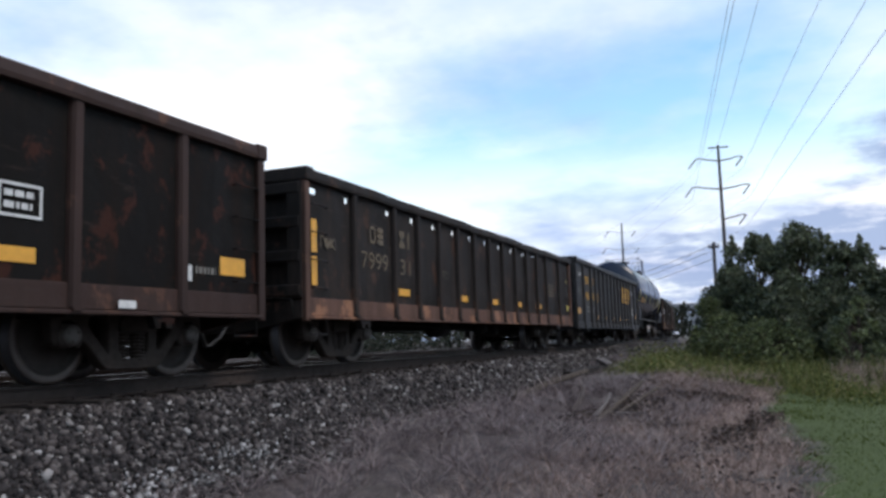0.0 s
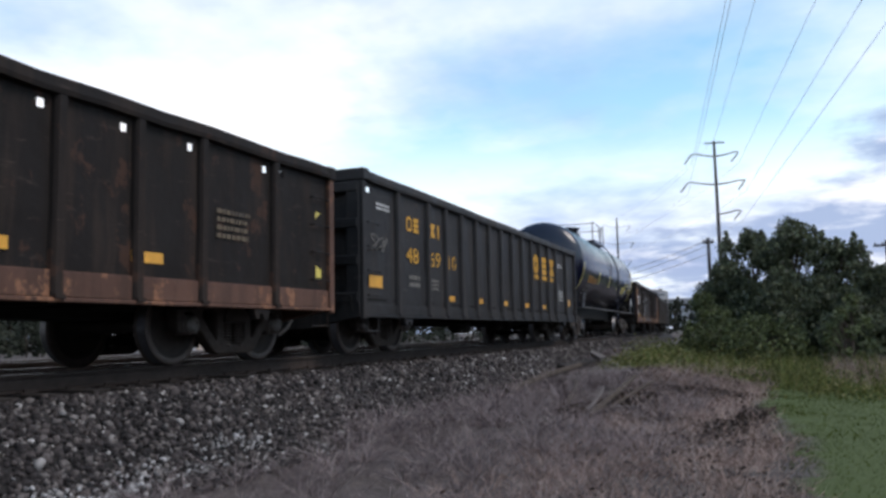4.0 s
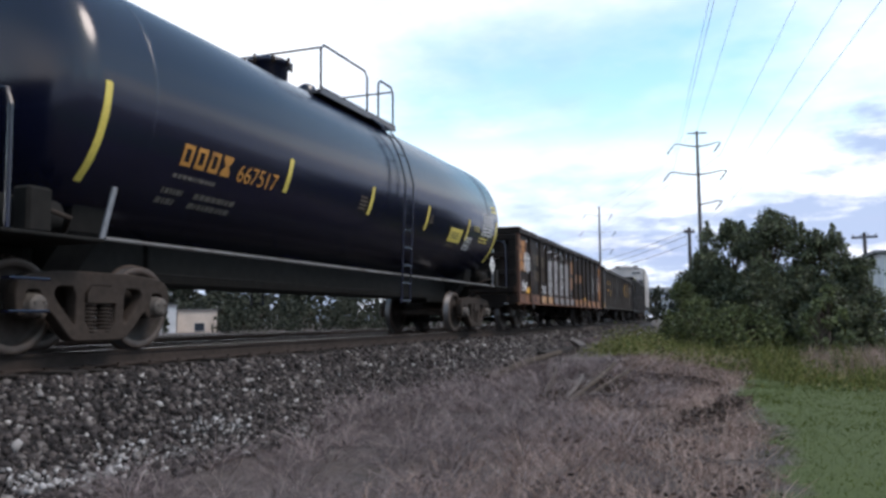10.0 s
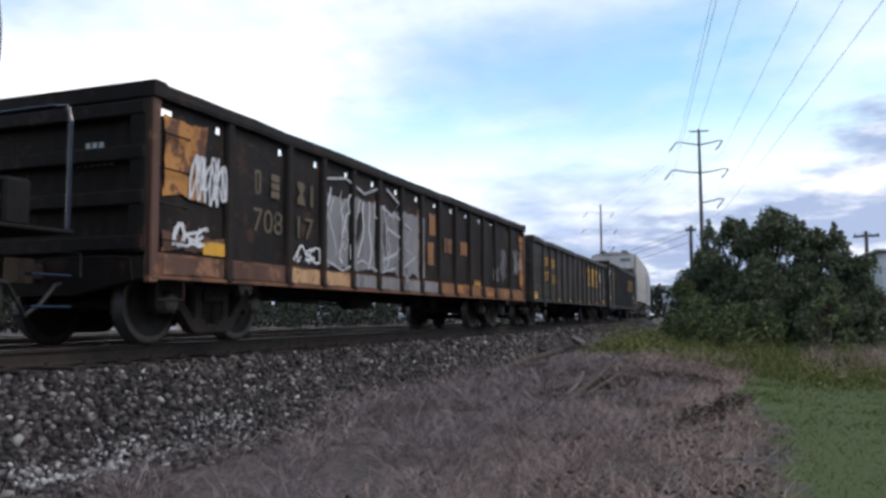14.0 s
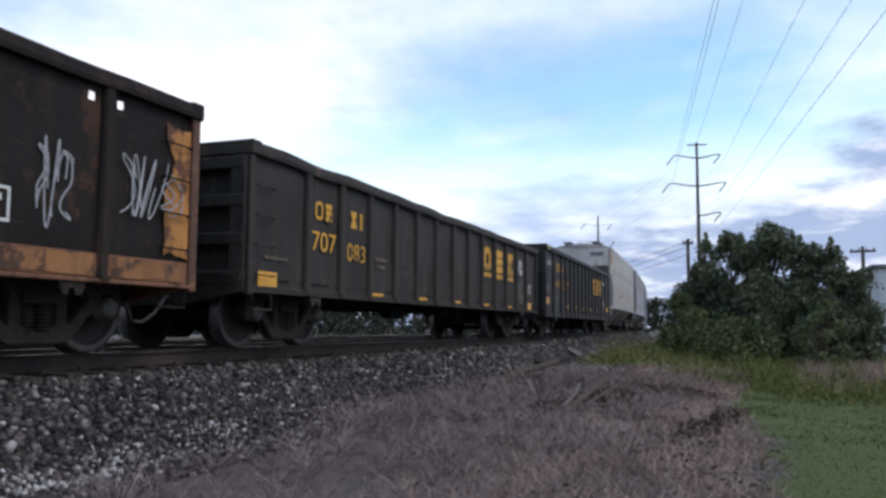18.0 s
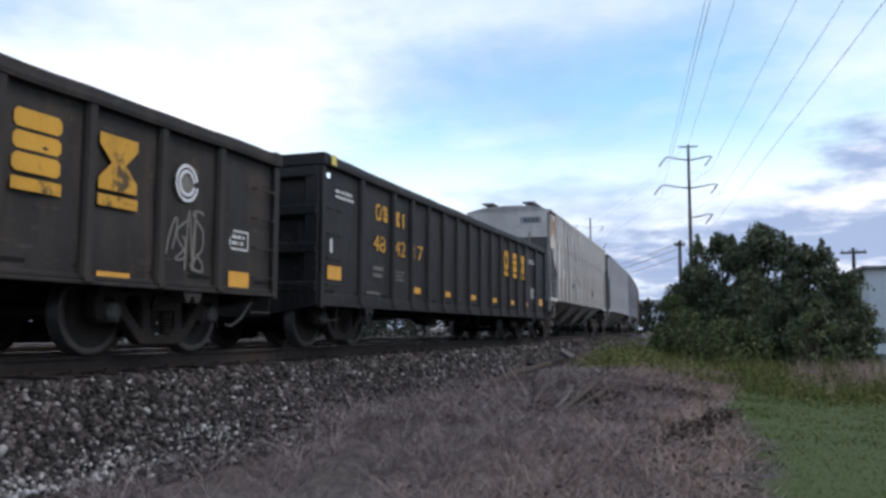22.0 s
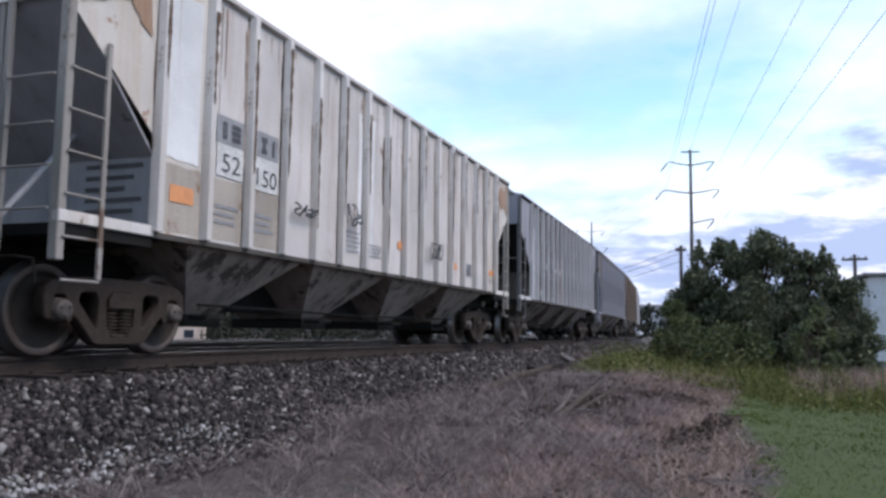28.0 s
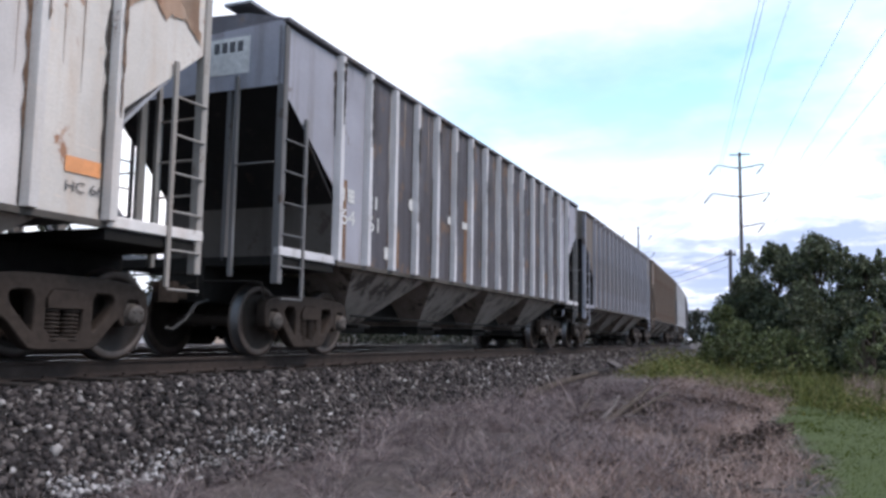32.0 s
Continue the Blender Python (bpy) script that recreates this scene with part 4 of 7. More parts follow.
def car_c():
    s0, s1 = 61.05, 76.87
    c = (s0 + s1) / 2
    L = s1 - s0
    ribs = even_ribs(L, 1.42, 2.86, 10)
    n = len(ribs) + 1
    panels = {"post": SILL_RUST}
    car, x = gondola("gondola_car", "graffiti-covered black gondola car with rusty orange ends", s0, s1, 2.92, 0.73, GONDOLA_WORN, SILL_ORANGE, ribs, holes=1, dent=0.02, panels=panels, seed=19)
    c -= 0.07
    ragged_patch("paint_patch", 61.14 - c, 61.98 - c, 1.66, 2.62, x + 0.012, PANEL_ORANGE, car, 3, 0.10, "peeling orange paint")
    ragged_patch("paint_patch", 76.26 - c, 76.80 - c, 1.04, 2.64, x + 0.012, PANEL_ORANGE, car, 4, 0.16, "peeling orange paint")
    ragged_patch("paint_patch", 61.14 - c, 62.40 - c, 1.045, 1.30, x + 0.010, SILL_RUST, car, 5, 0.09, "rusty lower plate")
    sx = x + 0.022
    for i, (a, b) in enumerate(zip([0.1] + ribs, ribs + [L - 0.1])):
        m = {0: SILL_RUST, 1: SILL_RUST, 2: SILL_PALE, 3: SILL_PALE, 4: GRAFFITI_GREY, 5: GRAFFITI_GREY, 6: GRAFFITI_GREY, 7: GRAFFITI_GREY}.get(i, PANEL_ORANGE if i in (9, 11) else FADED_ORANGE)
        ragged_patch("sill_paint", a + s0 + 0.1 - (s0 + s1) / 2, b + s0 - 0.1 - (s0 + s1) / 2, 0.79, 1.02, sx, m, car, 60 + i, 0.03)
    for i in (3, 4, 5, 6):
        a, b = ribs[i - 1] - L / 2, ribs[i] - L / 2
        ragged_patch("graffiti_fill", a + 0.09, b - 0.09, 1.04, 2.35 - 0.08 * (i % 2), x + 0.004, GRAFFITI_GREY, car, 30 + i, 0.12, "faded silver spray fill")
        ragged_patch("graffiti_fill", b - 0.044, b + 0.044, 1.06, 2.28, x + 0.064, GRAFFITI_GREY, car, 40 + i, 0.02, "faded silver spray fill")
    mark("reflector", 61.9 - c, 62.4 - c, 1.06, 1.22, x + 0.02, LETTER_YELLOW, car, label="faded yellow reflective strip")
    letter_blocks(car, x, c, [(63.0, 63.15, 1.95, 2.28), (63.4, 63.62, 1.95, 2.28), (64.1, 64.32, 1.95, 2.28), (64.42, 64.62, 1.95, 2.28)], LETTER_FADED, 0.045)
    lettering("car_number", "708", 62.98 - c, 1.45, 0.32, 0.72, x, LETTER_FADED, car)
    lettering("car_number", "17", 64.12 - c, 1.45, 0.32, 0.46, x, LETTER_FADED, car)
    scrawl(61.62 - c, 62.40 - c, 1.62, 2.30, x + 0.02, CHALK_WHITE, car, 11, 6, 0.03)
    scrawl(61.35 - c, 61.95 - c, 1.10, 1.42, x + 0.02, CHALK_WHITE, car, 12, 4, 0.035)
    scrawl(64.0 - c, 64.75 - c, 1.10, 1.36, x, CHALK_WHITE, car, 14, 4, 0.028)
    rnd = random.Random(77)
    for a in (65.1, 65.22, 65.45, 65.6, 65.78, 66.12, 66.25, 66.5, 66.7, 66.82, 67.12, 67.3, 67.5):
        y, z, pts = a, rnd.uniform(2.1, 2.4), []
        low = rnd.uniform(1.0, 1.3)
        while z > low:
            pts.append((y - c, z))
            y += rnd.uniform(-0.11, 0.12)
            z -= rnd.uniform(0.03, 0.24)
        sprayed_line(pts, x + 0.012, rnd.choice((0.016, 0.02, 0.034)), SPRAY_SILVER if rnd.random() < 0.6 else CHALK_WHITE, car)
    scrawl(74.55 - c, 74.95 - c, 1.2, 2.1, x, SPRAY_SILVER, car, 16, 4, 0.018)
    scrawl(75.6 - c, 76.55 - c, 1.45, 2.15, x + 0.02, SPRAY_SILVER, car, 17, 6, 0.018)
    for pts, w in ((((67.2, 2.62), (67.75, 2.42), (67.5, 2.2), (68.35, 1.98), (68.0, 1.62), (68.55, 1.46), (67.9, 1.2), (68.25, 0.98)), 0.05),
                   (((66.9, 2.30), (67.55, 2.12), (67.25, 1.9), (68.02, 1.74), (67.6, 1.45), (67.05, 1.32)), 0.06), (((64.9, 2.45), (65.6, 2.56), (66.3, 2.40), (67.0, 2.62)), 0.04),
                   (((64.9, 1.2), (65.5, 1.05), (66.2, 1.26), (66.9, 1.08), (67.6, 1.2)), 0.04)):
        sprayed_line([(a - c, z) for a, z in pts], x + 0.016, w, SPRAY_SILVER, car)
    bm = bmesh.new()
    for a, b, z in ((0.55, 0.85, 2.20), (0.42, 0.98, 2.04)):
        for i in range(3 if b - a < 0.4 else 6):
            box(bm, a + 0.095 * i, a + 0.095 * i + 0.065, -L / 2 + 0.052, -L / 2 + 0.058, z, z + 0.11)
    tagged(part("small_print", bm, LETTER_WHITE, car), kind="stuff")
    for a in (70.22, 71.27):
        ragged_patch("orange_patch", a - c, a + 0.5 - c, 1.67, 2.02, x, FADED_ORANGE, car, int(a), 0.05)
    for a, z in ((68.65, 1.95), (69.35, 1.95), (68.75, 1.35), (69.25, 1.35)):
        ragged_patch("orange_patch", a - c, a + 0.36 - c, z, z + 0.5, x, FADED_ORANGE, car, int(a * 10), 0.04)
    consolidated_stencil(car, x, c, 73.85, 1.22, 0.42, 0.32)
    mark("reflector", 72.3 - c, 72.75 - c, 1.04, 1.16, x, LETTER_YELLOW, car, label="faded yellow reflective strip")


def car_d():
    s0, s1 = 77.95, 93.88
    c = (s0 + s1) / 2
    L = s1 - s0
    car, x = gondola("gondola_car", "dusty black gondola car with yellow numbers and dented top", s0, s1, 2.75, 0.74, GONDOLA_DUSTY, GONDOLA_DUSTY, [1.54 + 1.09 * i for i in range(13)], dent=0.026, sill_h=0.1, seed=29)
    c -= 0.07
    reflectors(car, x, c, (81.74, 83.93, 86.07, 88.3, 90.5), 0.79, 0.89)
    mark("reflector", 78.15 - c, 78.62 - c, 0.82, 1.04, x, REFLECT_YELLOW, car, label="yellow reflective square")
    mark("reflector", 92.75 - c, 93.2 - c, 0.82, 1.04, x, REFLECT_YELLOW, car, label="yellow reflective square")
    letter_blocks(car, x, c, [(79.68, 79.92, 1.93, 2.21), (80.0, 80.22, 1.93, 2.21), (80.88, 81.1, 1.93, 2.21), (81.16, 81.38, 1.93, 2.21)], LETTER_YELLOW, 0.05)
    lettering("car_number", "707", 79.60 - c, 1.45, 0.30, 0.76, x, LETTER_YELLOW, car)
    lettering("car_number", "083", 80.76 - c, 1.38, 0.29, 0.68, x, LETTER_YELLOW, car)
    emblem(car, x, c, (88.32, 89.40, 90.46), 1.74, 2.30, LETTER_YELLOW, 0.54)
    small_print(78.3 - c, 79.1 - c, 1.2, 1.28, x, LETTER_FADED, car, 1, 2)
    small_print(81.9 - c, 82.4 - c, 1.3, 1.55, x, LETTER_FADED, car, 2, 3)
    small_print(83.1 - c, 83.6 - c, 1.25, 1.5, x, LETTER_FADED, car, 2, 4)
    bm = bmesh.new()
    lathe(bm, [(x + 0.004, 0.15), (x + 0.006, 0.15)], 20, "x", (0, 91.85 - c, 2.02))
    part("white_disc", bm, LETTER_DIM, car, "faint sprayed disc")
    for r, k in ((0.19, 0.02), (0.13, 0.022)):
        sprayed_line([(91.85 - c + r * math.cos(a * math.tau / 18 + r), 2.02 + r * 1.1 * math.sin(a * math.tau / 18 + r)) for a in range(18)], x + k, 0.04, CHALK_WHITE, car)
    scrawl(91.55 - c, 92.2 - c, 0.95, 1.75, x, LETTER_DIM, car, 31, 4, 0.03)
    consolidated_stencil(car, x, c, 92.75, 1.32, 0.42, 0.26)


def car_e():
    s0, s1 = 95.15, 111.4
    c = (s0 + s1) / 2
    car, x = gondola("gondola_car", "clean black gondola car with yellow numbers", s0, s1, 3.05, 0.66, GONDOLA_BLACK, GONDOLA_BLACK, even_ribs(s1 - s0, 1.46, 2.88, 11), dent=0.008, sill_h=0.2, seed=37, slots=True)
    c -= 0.16
    reflectors(car, x, c, (98.9, 100.8, 102.75, 104.7, 106.6, 108.3), 1.02, 1.14)
    for a in (95.25, 110.4):
        mark("reflector", a - c, a + 0.48 - c, 1.09, 1.31, x, REFLECT_YELLOW, car, label="orange reflective square")
    letter_blocks(car, x, c, [(97.1, 97.34, 2.27, 2.56), (97.4, 97.62, 2.27, 2.56), (97.98, 98.22, 2.26, 2.54), (98.3, 98.52, 2.26, 2.54)], LETTER_YELLOW, 0.05)
    for t, a in (("48", 97.0), ("42", 98.0), ("17", 98.97)):
        lettering("car_number", t, a - c, 1.70, 0.29, 0.54, x, LETTER_YELLOW, car)
    emblem(car, x, c, (105.9, 106.9, 107.85), 1.98, 2.50, LETTER_YELLOW, 0.50)
    consolidated_stencil(car, x, c, 109.2, 1.30)
    small_print(95.5 - c, 96.3 - c, 2.40, 2.58, x, LETTER_WHITE, car, 2, 2)
    small_print(108.95 - c, 109.7 - c, 2.36, 2.52, x, LETTER_WHITE, car, 2, 7)
    small_print(97.0 - c, 97.5 - c, 1.2, 1.45, x, LETTER_DIM, car, 2, 3)
    small_print(98.0 - c, 98.5 - c, 1.2, 1.42, x, LETTER_DIM, car, 3, 4)
    small_print(96.75 - c, 97.4 - c, 0.9, 0.98, x, LETTER_DIM, car, 1, 5)
    mark("yellow_corner", -8.02, -7.85, 2.88, 3.045, x + 0.125, BAND_YELLOW, car)
    mark("white_tag", 95.18 - c, 95.26 - c, 1.5, 1.72, x + 0.075, LETTER_WHITE, car)


def tank_car():
    s0, s1 = 43.85, 60.15
    c, L = (s0 + s1) / 2, s1 - s0
    car = add_car("tank_car", "glossy black tank car with yellow lettering", c, L, 12.95)
    R, zc, h = 1.55, 2.83, 7.62
    W = (zc, R)
    bm = bmesh.new()
    prof = [(-h, 0.02)] + [(-h + 0.62 * (1 - math.cos(a)), R * math.sin(a)) for a in [math.pi / 2 * i / 9 for i in range(1, 10)]]
    prof += [(-3.0, R), (0, R), (3.0, R)]
    prof += [(-a, r) for a, r in reversed(prof[:10])]
    lathe(bm, prof, 64, "y", (0, 0, zc))
    part("tank_shell", bm, TANK_BLACK, car)
    for y in (-6.2, 6.2):
        bm = bmesh.new()
        lathe(bm, [(y - 0.02, R - 0.002), (y - 0.012, R + 0.005), (y + 0.012, R + 0.005), (y + 0.02, R - 0.002)], 64, "y", (0, 0, zc), cap=False)
        part("weld_seam", bm, TANK_BLACK, car)
    # yellow bars round the shell
    for a in (45.02, 58.84):
        mark("reflector", a - c, a - c + 0.10, 1.78, 2.80, 0, BAND_YELLOW, car, W, 12)
    for a in (48.66, 51.42, 54.1, 56.68):
        mark("reflector", a - c, a - c + 0.10, 2.16, 2.64, 0, BAND_YELLOW, car, W, 8)
    for a, shape in ((46.38, "block"), (46.64, "block"), (46.90, "block"), (47.16, "hourglass")):
        plain_shape("letter_block", shape, a - c, a - c + 0.19, 2.16, 2.41, 0, LETTER_ORANGE, car, 0.05, W)
    lettering("car_number", "667517", 47.52 - c, 2.14, 0.22, 0.94, 0, LETTER_ORANGE, car, W)
    small_print(46.35 - c, 47.2 - c, 2.0, 2.08, 0, LETTER_DIM, car, 1, 3, W)
    small_print(46.3 - c, 46.7 - c, 1.7, 1.92, 0, LETTER_DIM, car, 2, 4, W)
    small_print(46.9 - c, 47.9 - c, 1.7, 1.92, 0, LETTER_DIM, car, 2, 5, W)
    small_print(51.05 - c, 51.35 - c, 2.2, 2.45, 0, LETTER_FADED, car, 4, 6, W)
    small_print(54.3 - c, 54.5 - c, 2.3, 2.5, 0, LETTER_FADED, car, 3, 16, W)
    mark("placard", 55.62 - c, 56.42 - c, 2.06, 2.36, 0, BAND_YELLOW, car, W, 6, label="yellow notice panel")
    small_print(55.74 - c, 56.3 - c, 2.12, 2.28, 0.03, LETTER_DARK, car, 3, 7, (zc, R + 0.004))
    small_print(55.66 - c, 56.2 - c, 1.94, 2.02, 0, LETTER_FADED, car, 2, 8, W)
    mark("stencil_frame", 56.78 - c, 57.18 - c, 1.96, 2.24, 0, LETTER_WHITE, car, W, 6, 0.03)
    small_print(56.84 - c, 57.1 - c, 2.0, 2.2, 0, LETTER_WHITE, car, 2, 9, W)
    lettering("contents_word", "PHENOL", 57.18 - c, 2.42, 0.12, 0.42, 0, BAND_YELLOW, car, W)
    small_print(57.78 - c, 58.82 - c, 2.36, 2.90, 0, LETTER_WHITE, car, 7, 10, W)
    small_print(57.70 - c, 58.4 - c, 2.18, 2.33, 0, BAND_YELLOW, car, 2, 11, W)
    small_print(58.5 - c, 58.95 - c, 3.0, 3.2, 0, BAND_YELLOW, car, 2, 12, W)
    # diamond placard holder
    bm = bmesh.new()
    prism(bm, [(58.58 - c, 1.45), (58.80 - c, 1.68), (58.58 - c, 1.91), (58.36 - c, 1.68)], 1.50, 1.515)
    part("diamond_placard", bm, LETTER_WHITE, car, "white diamond placard")
    small_print(58.48 - c, 58.7 - c, 1.6, 1.76, 1.52, LETTER_DARK, car, 2, 13)
    # saddle, sills and side running rail
    for k in (-1, 1):
        bm = bmesh.new()
        y0, y1 = sorted((k * (L / 2), k * (L / 2 - 3.2)))
        box(bm, -0.35, 0.35, y0, y1, 0.72, 1.32, 0.02)
        part("stub_sill", bm, UNDER_BLACK, car)
    bm = bmesh.new()
    box(bm, -0.42, 0.42, -L / 2 + 3.2, L / 2 - 3.2, 0.80, 1.34, 0.02)
    part("centre_sill", bm, UNDER_BLACK, car)
    for k in (-1, 1):
        bm = bmesh.new()
        y = k * 6.47
        prism(bm, [(-0.92, 1.62), (-0.85, 1.30), (-0.45, 0.84), (0.45, 0.84), (0.85, 1.30), (0.92, 1.62), (0.75, 1.52), (0.4, 1.38), (-0.4, 1.38), (-0.75, 1.52)], y - 0.25, y + 0.25, "y")
        part("saddle", bm, UNDER_BLACK, car)
        bm = bmesh.new()
        y0, y1 = sorted((k * (L / 2 - 0.05), k * (L / 2 - 1.35)))
        box(bm, -1.46, 1.46, y0, y1, 1.13, 1.17, 0.01)
        part("end_platform", bm, UNDER_BLACK, car)
        bm = bmesh.new()
        z = 2.45 if k == -1 else 2.4
        ye = k * (L / 2 - 0.12)
        pts = [(1.45, ye, 1.17), (1.45, ye, z - 0.15), (1.40, ye, z), (1.2, ye, z + 0.02), (-1.2, ye, z + 0.02), (-1.40, ye, z), (-1.45, ye, z - 0.15), (-1.45, ye, 1.17)]
        tube(bm, pts, 0.022, 8)
        part("end_handrail", bm, TANK_BLACK, car)
        bm = bmesh.new()
        tube(bm, [(1.42, k * (L / 2 - 1.30), 1.15), (1.47, k * (L / 2 - 1.42), 1.72)], 0.03, 6)
        part("prop", bm, GALV, car)
        bm = bmesh.new()
        lathe(bm, [(-0.42, 0.04), (-0.38, 0.17), (0.30, 0.17), (0.34, 0.04)], 16, "y", (0.95, k * (L / 2 - 0.80), 1.40))
        part("air_reservoir", bm, UNDER_BLACK, car)
        bm = bmesh.new()
        box(bm, 1.12, 1.34, min(k * (L / 2 - 0.45), k * (L / 2 - 0.75)), max(k * (L / 2 - 0.45), k * (L / 2 - 0.75)), 1.17, 1.62, 0.03)
        part("brake_valve", bm, UNDER_BLACK, car)
        bm = bmesh.new()
        tube(bm, [(1.25, k * (L / 2 - 0.6), 1.45), (1.30, k * (L / 2 - 1.0), 1.36), (0.95, k * (L / 2 - 1.25), 1.22)], 0.025, 6)
        part("air_pipe", bm, TRUCK_IRON, car)
        rungs(car, 1.50, (min(ye, ye - k * 0.45), max(ye, ye - k * 0.45)), (0.42, 0.72), 0.014, TANK_BLACK, "step")
    for face in (1, -1):
        bm = bmesh.new()
        tube(bm, [(face * 1.47, -L / 2 + 1.3, 1.17), (face * 1.47, L / 2 - 1.3, 1.15)], 0.021, 8)
        part("side_rail", bm, HOPPER_IRON if face == 1 else UNDER_BLACK, car)
        for y in (-4.6, -2.3, 0, 2.3, 4.6):
            bm = bmesh.new()
            tube(bm, [(face * 1.47, y, 1.15), (face * 0.7, y, 1.36)], 0.012, 6)
            part("rail_bracket", bm, TANK_BLACK, car)
    # ladders, platform, rails and manway on top
    def round_at(ang, r):
        return (r * math.sin(ang), zc + r * math.cos(ang))
    for face in (1, -1):
        for dy in (-0.2, 0.2):
            bm = bmesh.new()
            y = 52.66 - c + dy
            pts = [(face * 1.62, y, 0.62), (face * 1.66, y, 1.6), (face * 1.72, y, 2.86)]
            pts += [(face * px, y, pz) for px, pz in (round_at(a, R + 0.13) for a in (1.3, 1.05, 0.8, 0.55))]
            tube(bm, pts, 0.02, 6)
            part("ladder_stile", bm, TANK_BLACK, car)
        for i in range(11):
            bm = bmesh.new()
            if i < 7:
                px, pz = 1.64 + 0.01 * i, 0.66 + 0.33 * i
            else:
                px, pz = round_at(1.45 - 0.24 * (i - 6), R + 0.13)
            tube(bm, [(face * px, 52.46 - c, pz), (face * px, 52.86 - c, pz)], 0.013, 6)
            part("ladder_rung", bm, TANK_BLACK, car)
    bm = bmesh.new()
    lathe(bm, [(zc + R - 0.06, 0.34), (zc + R + 0.30, 0.34), (zc + R + 0.31, 0.40), (zc + R + 0.37, 0.40), (zc + R + 0.41, 0.34), (zc + R + 0.43, 0.1)], 24, "z", (0, 50.45 - c, 0))
    part("manway", bm, TANK_BLACK, car, "round black manway with lid")
    for k in range(8):
        bm = bmesh.new()
        a = k * math.tau / 8
        lathe(bm, [(zc + R + 0.27, 0.03), (zc + R + 0.42, 0.03)], 6, "z", (0.41 * math.cos(a), 50.45 - c + 0.41 * math.sin(a), 0))
        part("eyebolt", bm, TRUCK_IRON, car)
    bm = bmesh.new()
    lathe(bm, [(zc + R - 0.06, 0.16), (zc + R + 0.25, 0.16), (zc + R + 0.30, 0.08)], 16, "z", (0.1, 51.6 - c, 0))
    part("valve", bm, TANK_BLACK, car)
    for face in (1, -1):
        bm = bmesh.new()
        x0, x1 = sorted((face * 0.55, face * 1.0))
        box(bm, x0, x1, 50.5 - c, 53.6 - c, zc + R - 0.22, zc + R - 0.17)
        box(bm, face * 1.0 - 0.02, face * 1.0 + 0.02, 50.5 - c, 53.6 - c, zc + R - 0.25, zc + R - 0.12)
        part("walkway", bm, TANK_BLACK, car)
        for y0, y1, zt in ((50.55, 52.35, 5.02), (52.85, 53.55, 5.02)):
            bm = bmesh.new()
            zb = zc + R - 0.2
            tube(bm, [(face * 0.98, y0 - c, zb), (face * 0.98, y0 - c, zt - 0.1), (face * 0.98, y0 + 0.1 - c, zt), (face * 0.98, y1 - 0.1 - c, zt), (face * 0.98, y1 - c, zt - 0.1), (face * 0.98, y1 - c, zb)], 0.022, 8)
            part("platform_rail", bm, TANK_BLACK, car)
    bm = bmesh.new()
    tube(bm, [(0.98, 53.55 - c, 4.95), (-0.98, 53.55 - c, 4.95)], 0.018, 6)
    part("cross_rail", bm, TANK_BLACK, car)
    bm = bmesh.new()
    tube(bm, [(0.98, 50.55 - c, 4.95), (-0.98, 50.55 - c, 4.95)], 0.018, 6)
    part("cross_rail", bm, TANK_BLACK, car)
    bm = bmesh.new()
    lathe(bm, [(0.86, 0.07), (0.90, 0.11), (1.1, 0.12), (1.30, 0.18)], 16, "z", (0, 0.3, 0))
    part("bottom_outlet", bm, UNDER_BLACK, car)
    bm = bmesh.new()
    tube(bm, [(0.55, -5.0, 0.92), (0.55, 4.9, 0.90)], 0.016, 6)
    part("brake_pipe", bm, UNDER_BLACK, car)


